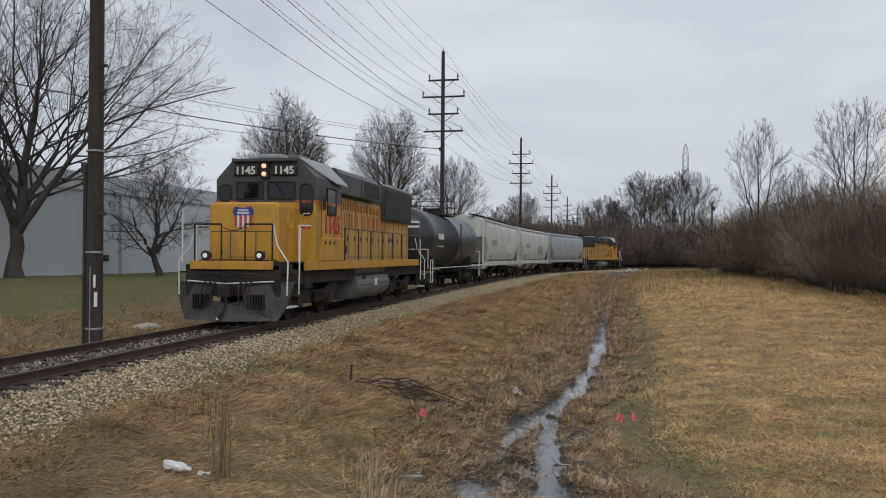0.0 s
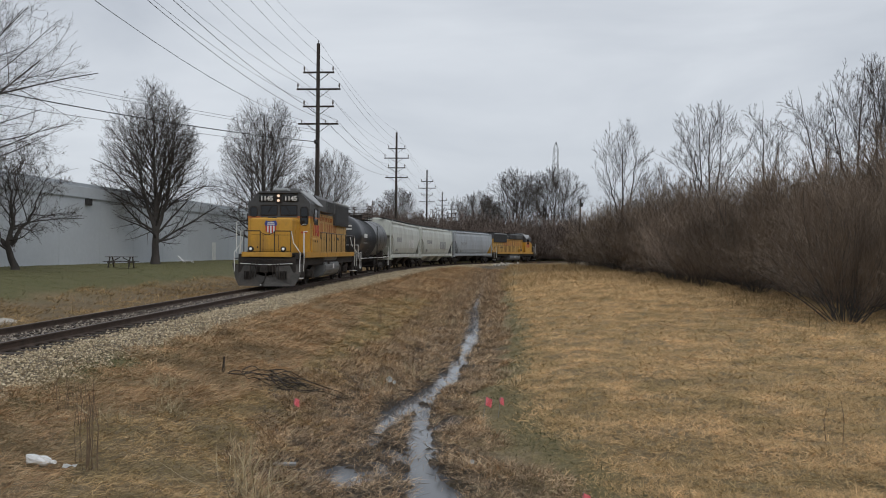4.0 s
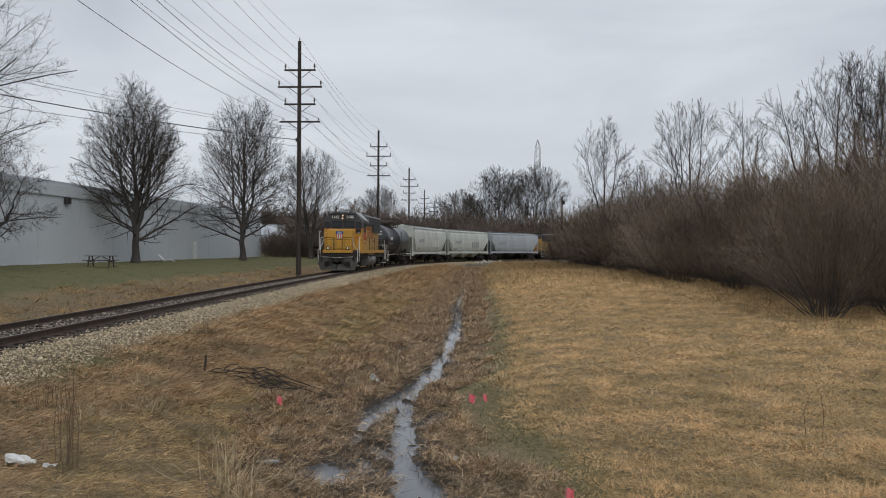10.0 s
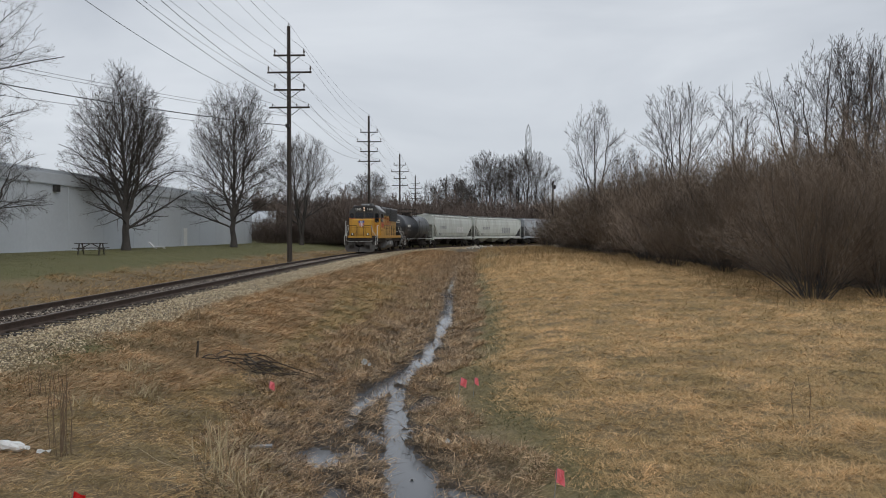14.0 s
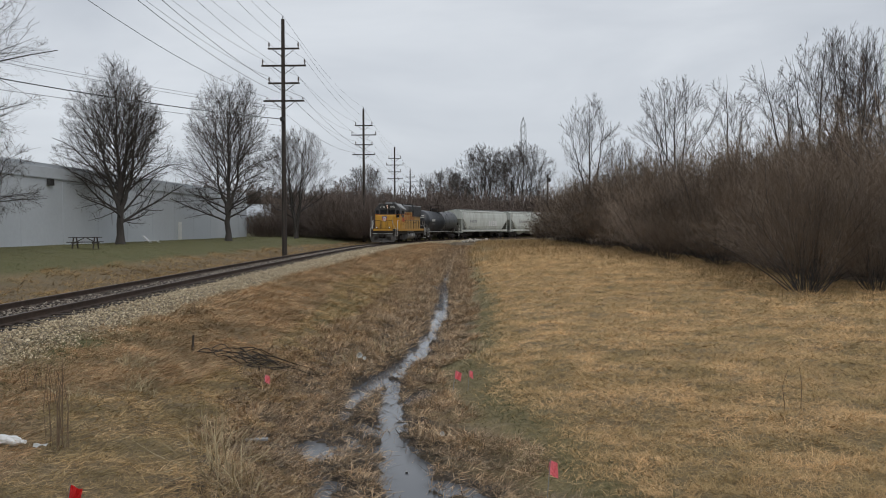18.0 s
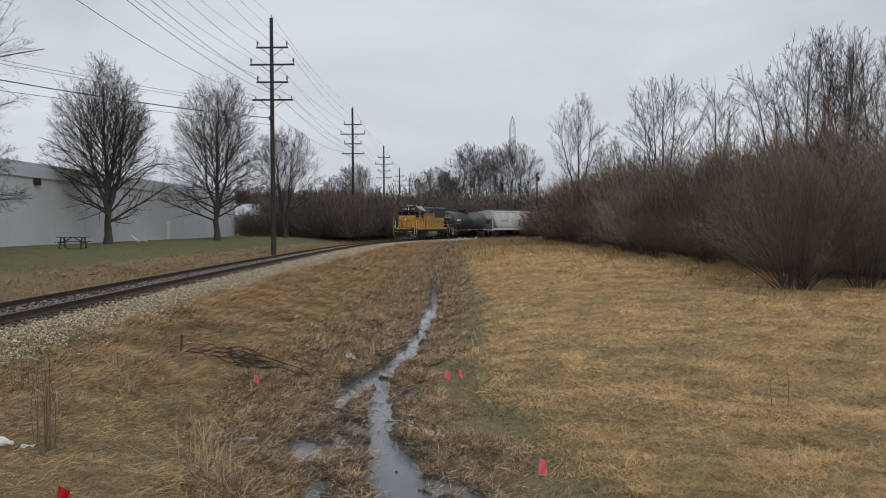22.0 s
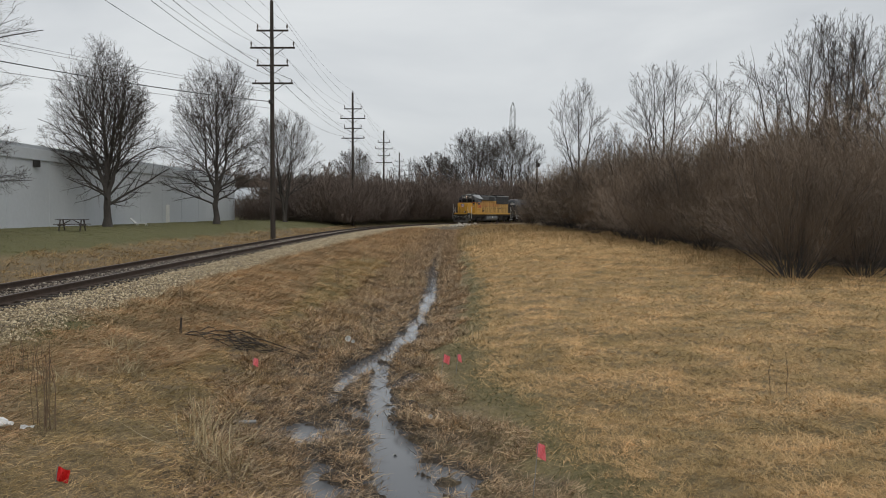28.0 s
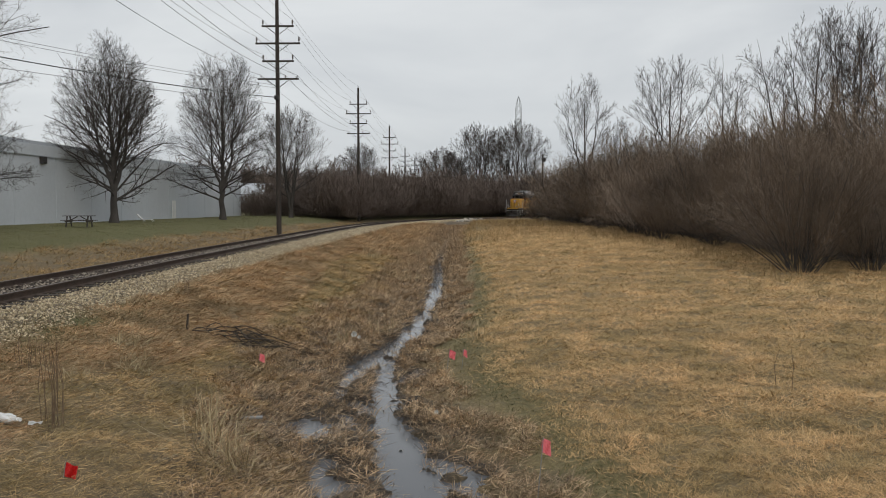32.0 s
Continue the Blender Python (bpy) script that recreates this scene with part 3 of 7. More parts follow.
# ---- bare trees and shrubs ----
class Wood:
    """Gathers tapered branch pieces into one mesh."""

    def __init__(self):
        self.v, self.f, self.n = [], [], 0

    def tubes(self, pts, radii, sides):
        """Many bent, tapering branches at once (branch, point, axis); with two sides thin flat twigs."""
        m, k = pts.shape[:2]
        d = np.gradient(pts, axis=1)
        d /= np.linalg.norm(d, axis=2)[..., None] + 1e-9
        ref = np.where(np.abs(d[..., 2:3]) > 0.9, np.array([1.0, 0, 0]), np.array([0, 0, 1.0]))
        u = np.cross(d, ref)
        u /= np.linalg.norm(u, axis=2)[..., None] + 1e-9
        w = np.cross(d, u)
        a = np.arange(sides) * 2 * math.pi / sides
        ring = pts[:, :, None, :] + radii[:, :, None, None] * (u[:, :, None, :] * np.cos(a)[:, None] + w[:, :, None, :] * np.sin(a)[:, None])
        self.v.append(ring.reshape(-1, 3))
        around = sides if sides > 2 else 1
        q, i, j = [g.ravel() for g in np.meshgrid(np.arange(m), np.arange(k - 1), np.arange(around), indexing="ij")]
        base = self.n + q * k * sides + i * sides
        p0, p1 = base + j, base + (j + 1) % sides
        self.f.append(np.stack([p0, p1, p1 + sides], 1))
        self.f.append(np.stack([p0, p1 + sides, p0 + sides], 1))
        self.n += m * k * sides

    def tube(self, pts, radii, sides):
        self.tubes(np.asarray(pts, float)[None], np.asarray(radii, float)[None], sides)

    def spikes(self, base, way, wide):
        """Many fine twigs, each one a sliver."""
        side = np.cross(way, np.array([0.37, 0.61, 0.7]))
        side *= (wide / (np.linalg.norm(side, axis=1) + 1e-9))[:, None]
        n = len(base)
        self.v.append(np.stack([base - side, base + side, base + way], 1).reshape(-1, 3))
        self.f.append(self.n + np.arange(3 * n).reshape(n, 3))
        self.n += 3 * n

    def mesh(self, name, material):
        return fast_mesh(name, np.concatenate(self.v), np.concatenate(self.f), material)


def plant(name, label, category, meshes, m, group="", parts=("trunk", "crown")):
    """A tree or shrub out of a mesh of stout wood and one of twigs."""
    t = thing(name, label, category, group)
    for part_name, me in zip(parts, meshes):
        ob = new(part_name, me)
        ob.parent = t
    t.matrix_world = m
    return t


def units(v):
    return v / (np.linalg.norm(v, axis=-1, keepdims=True) + 1e-9)


def grow(r, p, d, length, radius, steps, wander, lift, end=0.25):
    """Branches from their feet p along d: points, ways and radii along each, rising (lift) and wandering a little."""
    pts, ways = [p], [d]
    drift = r.normal(0, wander, d.shape)
    for i in range(steps):
        drift = 0.55 * drift + r.normal(0, wander, d.shape)
        d = units(d + drift + np.stack([0 * length, 0 * length, lift + 0 * length], 1))
        p = p + d * (length / steps)[:, None]
        pts.append(p)
        ways.append(d)
    taper = 1 - (1 - end) * np.linspace(0, 1, steps + 1)
    return np.stack(pts, 1), np.stack(ways, 1), radius[:, None] * taper[None]


def shoots(r, pts, ways, radii, count, angle, start, thick, low_angle=None, stop=1.0):
    """Feet, ways, radii and heights-along of side branches, in turns round each parent."""
    m, k = pts.shape[:2]
    t = start + (stop - start) * (np.arange(count)[None] + r.uniform(0.05, 0.95, (m, count))) / count
    x = np.minimum(t * (k - 1), k - 1.001)
    i = x.astype(int)
    f = (x - i)[..., None]
    rows = np.arange(m)[:, None]
    p = pts[rows, i] * (1 - f) + pts[rows, i + 1] * f
    base = ways[rows, i + 1]
    turn = r.uniform(0, 6.28, (m, 1)) + 2.4 * np.arange(count)[None] + r.normal(0, 0.35, (m, count))
    ref = np.where(np.abs(base[..., 2:3]) > 0.9, np.array([1.0, 0, 0]), np.array([0.1, 0.2, 0.97]))
    side = units(np.cross(base, ref))
    other = np.cross(base, side)
    a = np.radians(angle if low_angle is None else low_angle + (angle - low_angle) * (t - start) / (stop - start)) * r.uniform(0.75, 1.25, (m, count))
    d = units(base * np.cos(a)[..., None] + (side * np.cos(turn)[..., None] + other * np.sin(turn)[..., None]) * np.sin(a)[..., None])
    rad = (radii[rows, i] * (1 - f[..., 0]) + radii[rows, i + 1] * f[..., 0]) * thick
    return p.reshape(-1, 3), d.reshape(-1, 3), rad.ravel(), t.ravel(), np.repeat(np.arange(m), count)


def within(p, d, length, heights, radii, shift):
    """Shortens branches so that their tips stay inside the crown's outline, and tells which ones are worth keeping."""
    full = length
    for k in range(7):
        tip = p + d * length[:, None]
        up = np.clip((tip[:, 2] - heights[0]) / (heights[-1] - heights[0]), 0, 1)
        away = np.hypot(tip[:, 0] - shift[0] * up, tip[:, 1] - shift[1] * up)
        room = np.interp(tip[:, 2], heights, radii, radii[0], 0.0)
        length = np.where((away > room) | (tip[:, 2] > heights[-1]), length * 0.85, length)
    return length, length > 0.5 * full


def bare_tree(seed, stems, girth, heights, radii, limbs, kids, shift=(0, 0), thin=0.006, twig=0.42):
    """A leafless tree inside an outline of radius by height. stems: the trunk's lines of points, the first one from the ground.
    limbs: number, angle low and high, start, lift, stop; kids: rows of number, angle, length ratio, wander, lift, steps."""
    r = np.random.default_rng(seed)
    stout, fine = Wood(), Wood()
    heights, radii = np.array(heights), np.array(radii)
    feet, ways, rads = [], [], []
    for q, line in enumerate(stems):
        line = np.array(line, float)
        t = np.concatenate([[0], np.cumsum(np.linalg.norm(np.diff(line, axis=0), axis=1))])
        at = np.linspace(0, t[-1], 15)
        pts = np.stack([np.interp(at, t, line[:, c]) for c in range(3)], 1)
        pts[1:-1] += 0.06 * r.normal(0, 1, (13, 3)) * np.array([1, 1, 0.2])
        g = girth if q == 0 else girth * 0.62
        rad = g * (1 - 0.96 * (at / at[-1]) ** 0.7)
        if q == 0:
            rad[0] *= 1.35
        stout.tubes(pts[None], rad[None], 9)
        p, d, rr, _, _ = shoots(r, pts[None], np.gradient(pts, axis=0)[None] / (np.linalg.norm(np.gradient(pts, axis=0), axis=1)[None, :, None]), rad[None], limbs[0] if q == 0 else int(limbs[0] * 0.6),
                                 limbs[2], limbs[3] if q == 0 else 0.2, 0.42, limbs[1], limbs[5])
        feet.append(p)
        ways.append(d)
        rads.append(np.minimum(rr, girth * 0.36))
    p, d, rad = np.concatenate(feet), np.concatenate(ways), np.concatenate(rads)
    length = np.full(len(p), max(radii) * 1.9) * r.uniform(0.75, 1.05, len(p))
    length, _ = within(p, units(d + np.array([0, 0, limbs[4] * 3.0])), length, heights, radii, shift)
    pts, ways, rads = grow(r, p, d, length, np.maximum(rad, 0.018), 8, 0.06, limbs[4])
    stout.tubes(pts, rads, 5)
    for level, (count, angle, ratio, wander, rise, steps) in enumerate(kids):
        p, d, rad, t, who = shoots(r, pts, ways, rads, count, angle, 0.15 if level == 0 else 0.08, 0.55)
        length = length[who] * ratio * r.uniform(0.6, 1.25, len(p)) * (1.2 - 0.65 * t)
        length, good = within(p, d, length, heights, radii, shift)
        p, d, length, rad = p[good], d[good], length[good], rad[good]
        pts, ways, rads = grow(r, p, d, length, np.maximum(rad, thin * 1.1), steps, wander, rise)
        fine.tubes(pts, np.maximum(rads, thin * 0.9), 3 if level == 0 else 2)
    # the last twigs
    p, d, rad, t, who = shoots(r, pts, ways, rads, 9, 34, 0.05, 0.6)
    way = d * (np.minimum(twig, 0.5 * length[who]) * r.uniform(0.4, 1.2, len(p)) * (1.15 - 0.5 * t))[:, None]
    fine.spikes(p, way, np.full(len(p), thin * 0.75))
    return [stout.mesh("trunk", BARK), fine.mesh("crown", TWIG)]


ELM_Z = (1.7, 2.6, 4.0, 7.0, 10.0, 13.0, 15.5, 17.4, 18.4)
ELM_KIDS = ((11, 38, 0.42, 0.05, 0.03, 5), (9, 38, 0.42, 0.06, 0.03, 3))
elm_a = bare_tree(11, [((0, 0, -0.3), (0.05, 0, 3.0), (-0.1, 0.1, 8.5), (-0.4, 0.2, 15.2)), ((0.05, 0, 2.8), (1.1, 0.3, 6.5), (1.7, 0.3, 13.5)), ((0, 0, 3.0), (-1.1, -0.4, 7.0), (-2.1, -0.4, 13.0)), ((0, 0, 4.2), (0.2, 1.0, 8), (0.6, 1.8, 14))],
                  0.42, ELM_Z, (3.6, 6.0, 6.4, 6.2, 5.6, 4.6, 3.4, 2.0, 0.5), (36, 66, 18, 0.14, 0.016, 0.78), ELM_KIDS, (-0.6, 0), thin=0.0078)
elm_b = bare_tree(23, [((0, 0, -0.3), (0, 0.05, 3.0), (0.15, 0, 8.5), (0.2, 0.2, 15.4)), ((0, 0, 3.0), (1.0, 0.3, 6.5), (1.4, 0.2, 13.0)), ((0, 0, 2.6), (-0.9, -0.1, 6.0), (-1.3, -0.3, 12.0))],
                  0.36, ELM_Z, (2.4, 5.0, 6.0, 5.8, 5.2, 4.4, 3.4, 2.1, 0.5), (36, 64, 18, 0.14, 0.016, 0.78), ELM_KIDS, (0.2, 0), thin=0.008)
spread_a = bare_tree(5, [((0, 0, -0.3), (0.1, 0, 2.6), (0.6, 0.2, 7.0), (1.6, 0.4, 13.0)), ((0.1, 0, 2.3), (2.4, 0.3, 5.4), (6.0, 0.2, 9.5)), ((0.1, 0, 2.5), (-1.8, 0.5, 5.6), (-3.6, 0.8, 11.0)), ((0.1, 0, 2.2), (0.5, -1.8, 5.6), (1.4, -4.0, 10.5)), ((0.1, 0, 2.8), (0.5, 2.0, 6.0), (1.2, 4.4, 10.5))],
                     0.44, (1.6, 3.0, 6, 9, 12, 14, 15.8), (4.5, 7.8, 9.0, 9.2, 8.0, 5.8, 1.6), (22, 52, 30, 0.26, 0.02, 0.95), ((10, 38, 0.42, 0.06, 0.01, 5), (8, 38, 0.42, 0.07, 0.02, 3)), (3.0, 0), thin=0.0055)
crooked_a = bare_tree(8, [((0, 0, -0.2), (0.35, 0.1, 1.1), (0.1, 0.2, 2.4), (0.3, 0.3, 5.6)), ((0.3, 0.1, 1.2), (1.2, 0.3, 2.6), (2.0, 0.2, 4.8)), ((0.25, 0.1, 1.4), (-0.7, 0.1, 2.8), (-1.6, 0.1, 5.2)), ((0.25, 0.1, 1.5), (0.3, -1.1, 3.0), (0.2, -1.8, 5.0))],
                      0.25, (1.2, 2.2, 3.5, 5, 6.8, 8.4), (2.2, 3.4, 3.8, 3.5, 2.6, 0.6), (14, 70, 36, 0.22, 0.02, 1.0), ((10, 42, 0.42, 0.14, 0.03, 4), (9, 42, 0.45, 0.14, 0.05, 3)), (0.5, 0.2), thin=0.006, twig=0.36)
clump_a = bare_tree(47, [((0, 0, -0.3), (0.1, 0, 1.0), (0.8, 0.2, 6.0), (1.9, 0.3, 12.5)), ((0, 0, 0.6), (-1.0, 0.3, 5.5), (-2.2, 0.4, 12.0)), ((0, 0, 0.6), (0.1, -1.0, 5.5), (0.2, -1.9, 12.5)), ((0, 0, 0.6), (-0.1, 1.2, 5.5), (-0.4, 2.0, 13.0))],
                    0.30, (1.2, 3, 6, 9, 11.5, 13.6, 15.0), (1.6, 3.4, 5.2, 5.8, 5.2, 3.4, 0.8), (24, 60, 24, 0.2, 0.02, 0.9), ((10, 34, 0.42, 0.06, 0.03, 4), (8, 34, 0.42, 0.07, 0.04, 3)), thin=0.0085, twig=0.5)
VASE_Z = (3.0, 6.0, 9.0, 12.0, 14.0, 15.6)
VASE_KIDS = ((7, 30, 0.42, 0.035, 0.03, 5), (6, 30, 0.42, 0.04, 0.03, 3))
slender_a = bare_tree(31, [((0, 0, -0.3), (0.1, 0, 4.0), (0.2, 0.1, 9.0), (0.5, 0.1, 15.0)), ((0.1, 0, 3.6), (-0.9, 0.2, 8.0), (-1.8, 0.3, 13.8)), ((0.1, 0, 4.4), (1.0, -0.4, 8.5), (2.0, -0.5, 13.5))],
                      0.20, VASE_Z, (1.2, 2.2, 3.1, 3.4, 2.8, 0.8), (12, 44, 22, 0.28, 0.015, 0.8), VASE_KIDS, (0.3, 0), thin=0.0085, twig=0.5)
slender_b = bare_tree(37, [((0, 0, -0.3), (0, 0.1, 4.0), (-0.4, 0.1, 9.5), (-0.8, 0.1, 15.2)), ((0, 0, 5.0), (0.7, 0.3, 9.0), (1.0, 0.3, 13.6))],
                      0.18, VASE_Z, (0.8, 1.7, 2.5, 2.8, 2.2, 0.6), (13, 44, 22, 0.28, 0.015, 0.8), VASE_KIDS, (-0.8, 0), thin=0.0085, twig=0.5)
slender_c = bare_tree(41, [((0, 0, -0.3), (0.1, 0, 2.0), (0.9, 0.1, 7.0), (1.5, 0.1, 14.6)), ((0.1, 0, 2.0), (-0.7, 0.3, 7.0), (-1.7, 0.3, 14.4)), ((0.1, 0, 2.2), (0, -0.9, 7.0), (0.1, -1.5, 14.8)), ((0.1, 0, 3.0), (0.2, 1.2, 8.0), (2.6, 1.8, 13.0))],
                      0.22, VASE_Z, (1.6, 2.8, 3.9, 4.3, 3.6, 1.0), (12, 44, 22, 0.28, 0.015, 0.8), VASE_KIDS, thin=0.0085, twig=0.5)


def grown(x, y, turn=0.0, size=1.0, z=None, lean=0.0):
    return Matrix.Translation((x, y, ground_at(x, y) if z is None else z)) @ Matrix.Rotation(radians(turn), 4, "Z") @ Matrix.Rotation(radians(lean), 4, "Y") @ Matrix.Scale(size, 4)


LAWN = "bare trees on the lawn"
plant("tree", "tall bare elm with an upright fan of fine branches", "tree", elm_a, grown(-24.95, 67.6, 0, 0.83), LAWN)
plant("tree", "tall bare elm with a straight trunk and dense twigs", "tree", elm_b, grown(-21.3, 88.0, 0, 0.98), LAWN)
plant("tree", "large bare spreading tree with long low limbs", "tree", spread_a, grown(-28.4, 38.3, 0, 1.0), LAWN)
plant("tree", "small crooked bare tree with a twisted trunk before the wall", "tree", crooked_a, grown(-25.3, 47.0, 200), LAWN)
plant("tree", "bare many-limbed tree beside the brush by the track", "tree", clump_a, grown(-17.6, 109.0, 140, 0.97), LAWN)

# Shrubs: many stems from one foot, thick with twigs.
def shrub_mesh(seed, material, canes=46, kids=((11, 26, 0.42, 0.06, 0.03, 4), (7, 30, 0.45, 0.07, 0.04, 2)), twigs=6, thin=0.0042, names=("base", "crown")):
    """The canes of a shrub, which arch out of one foot, and its rounded crown of twigs."""
    r = np.random.default_rng(seed)
    stout, fine = Wood(), Wood()
    a = r.uniform(0, 6.283, canes)
    lean = np.radians(50) * r.uniform(0, 1, canes) ** 0.7
    q = 0.12 + 0.5 * r.uniform(0, 1, canes) * lean
    p = np.stack([q * np.cos(a), q * np.sin(a), np.full(canes, -0.1)], 1)
    d = np.stack([np.sin(lean) * np.cos(a), np.sin(lean) * np.sin(a), np.cos(lean)], 1)
    length = np.interp(lean, (0, 0.45, 0.9), (4.4, 4.3, 3.7)) * r.uniform(0.72, 1.05, canes)
    pts, ways, rads = grow(r, p, d, length, r.uniform(0.012, 0.026, canes), 8, 0.05, -0.006)
    stout.tubes(pts, rads, 4)
    for level, (count, angle, ratio, wander, rise, steps) in enumerate(kids):
        p, d, rad, t, who = shoots(r, pts, ways, rads, count, angle, 0.18 if level == 0 else 0.1, 0.6)
        length = length[who] * ratio * r.uniform(0.6, 1.3, len(p)) * (1.15 - 0.6 * t)
        pts, ways, rads = grow(r, p, d, length, np.maximum(rad, thin * 1.1), steps, wander, rise)
        fine.tubes(pts, np.maximum(rads, thin * 0.8), 2)
    p, d, rad, t, who = shoots(r, pts, ways, rads, twigs, 32, 0.05, 0.6)
    fine.spikes(p, d * (0.3 * r.uniform(0.4, 1.3, len(p)))[:, None], np.full(len(p), thin * 0.85))
    return [stout.mesh(names[0], BARK), fine.mesh(names[1], material)]


shrubs = [shrub_mesh(s, SHRUB) for s in (3, 14, 15)]
far_shrubs = [shrub_mesh(s, SHRUB, 38, ((9, 26, 0.42, 0.06, 0.03, 3), (6, 30, 0.45, 0.07, 0.04, 2)), 5, 0.0062) for s in (4, 16, 18)]
rng = np.random.default_rng(77)
count = 0
for row in range(4):
    y = 26.8 + row * 1.7
    while y < 134:
        edge = np.interp(y, (26, 40, 72, 130), (13.4, 14.8, 15.8, 17.0))
        x = edge + (0.0, 2.6, 5.6, 8.6)[row] + rng.uniform(-0.9, 0.9)
        # the thicket swells into mounds
        mound = 1.0 + 0.13 * math.sin(0.23 * y + 0.4 * row - 0.2) + 0.06 * math.sin(0.61 * y + row)
        high = np.interp(y, (27, 50, 75, 128), (1.0, 1.1, 1.14, 1.16)) * (0.92, 1.25, 1.5, 1.62)[row] * mound * rng.uniform(0.86, 1.12)
        swell = np.interp(y, (27, 40, 50, 62, 75, 90, 105, 128), (0.96, 0.95, 0.94, 1.0, 1.14, 1.2, 1.12, 1.0))
        high *= 0.97 * (1 + (swell - 1) * (0.5, 0.95, 1.0, 1.0)[row])
        label = "dense leafless brown shrub in an overgrown thicket beside the field"
        plant("shrub", label, "shrub", (shrubs if y < 55 and row < 2 else far_shrubs)[count % 3], grown(x, y + rng.uniform(-0.6, 0.6), rng.uniform(0, 360), high), "thicket beside the field", ("base", "crown"))
        count += 1
        y += (3.9, 4.4, 5.2, 7.0)[row] * np.interp(y, (27, 128), (1.0, 1.6)) * rng.uniform(0.8, 1.2)

plant("shrub", "wide leafless shrub with a dark foot of many canes", "shrub", shrubs[1], grown(11.5, 26.0, 40, 0.95), "thicket beside the field", ("base", "crown"))
# Bare trees that stand above the thicket.
for k, (x, y, high, i, lean) in enumerate(((18.0, 96, 16.9, 0, -3), (25.4, 90, 18.0, 2, 0), (31.9, 92, 18.7, 1, 3), (33.6, 78, 17.8, 1, -8), (33.9, 75, 19.3, 0, 1),
                                           (37.5, 76, 19.9, 2, 0), (41.0, 76, 19.2, 2, 3), (39.3, 78, 18.6, 0, 0), (22.0, 104, 13.0, 0, 4))):
    plant("tree", "slender bare tree rising above the thicket", "tree", (slender_a, slender_b, slender_c)[i], grown(x, y, 57 * k if lean == 0 else 0, high / 15.3, lean=lean), "bare trees above the thicket")

# The dark scrub beyond the bend, and the far wood line.
def scrub_mesh(seed, canes, thin):
    """A rounded mass of dull twigs on many stems."""
    wood = shrub_mesh(seed, SCRUB, canes, ((8, 28, 0.45, 0.06, 0.03, 2), (5, 30, 0.5, 0.07, 0.04, 2)), 4, thin, ("stems", "scrub"))
    both = wood[1]
    bpy.data.meshes.remove(wood[0])
    both.transform(Matrix.Diagonal((1.25, 1.25, 1.25, 1)))
    return both


scrubs = [scrub_mesh(s, 34, 0.013) for s in (2, 6, 9)]
far_scrubs = [scrub_mesh(s, 34, 0.024) for s in (12, 13, 17)]
spots = []
for k in range(66):
    s = 88 + 140 * (k / 66.0)
    spots.append((on_track(s, -rng.uniform(6.0, 9.0)), rng.uniform(0.85, 1.15)))
for k in range(30):
    s = 88 + 150 * (k / 30.0)
    spots.append((on_track(s + 12, -rng.uniform(11.0, 16.0)), rng.uniform(1.1, 1.35)))
for k in range(20):
    spots.append((Vector((-62 + 2.8 * k + rng.uniform(-1, 1), 150 + rng.uniform(-8, 8) + 0.3 * k, 0)), rng.uniform(0.45, 0.62)))
for k in range(26):
    spots.append((Vector((-20 + 6.0 * k + rng.uniform(-2, 2), 226 + rng.uniform(-12, 12) + 0.6 * k, 0)), rng.uniform(1.6, 2.1)))
for k in range(46):
    spots.append((on_track(90 + 1.7 * k, -rng.uniform(9.0, 13.0)), rng.uniform(1.05, 1.3)))
for k in range(26):
    spots.append((Vector((-32 + 3.3 * k + rng.uniform(-1, 1), 180 + rng.uniform(-4, 4), 0)), rng.uniform(1.45, 1.75)))
for k in range(16):
    spots.append((Vector((-25.6 + 0.9 * k + rng.uniform(-1, 1), 121 + rng.uniform(-4, 4), 0)), rng.uniform(0.7, 0.88)))
for k in range(36):
    spots.append((Vector((-80 + 1.7 * k + rng.uniform(-1, 1), 224 + rng.uniform(-5, 5), 0)), rng.uniform(1.9, 2.3)))
for k, (p, size) in enumerate(spots):
    ob = tagged(new("scrub", (scrubs if p.y < 160 else far_scrubs)[k % 3]), "dark leafless scrub thicket beyond the railway bend", "scrub", "scrub beyond the bend", "stuff")
    ob.matrix_world = grown(p.x, p.y, rng.uniform(0, 360), size, z=-0.3)
for k, (x, y, high, i) in enumerate(((11.2, 190, 22.5, 3), (20.0, 190, 23, 3), (16.0, 198, 20, 2), (2.8, 185, 16.5, 3), (-1.5, 190, 15, 2), (6.0, 196, 16, 3), (33, 200, 13, 2), (43, 205, 13.5, 3), (-18.4, 230, 21, 3),
                                     (56, 212, 14, 0), (27, 215, 14, 1), (66, 210, 14, 2), (-45, 190, 13, 2), (-60, 185, 14, 1))):
    plant("tree", "far bare tree rising behind the dark scrub", "tree", (slender_a, slender_b, slender_c, clump_a)[i], grown(x, y, 71 * k, high / 15.9, z=-0.3), "far bare trees")


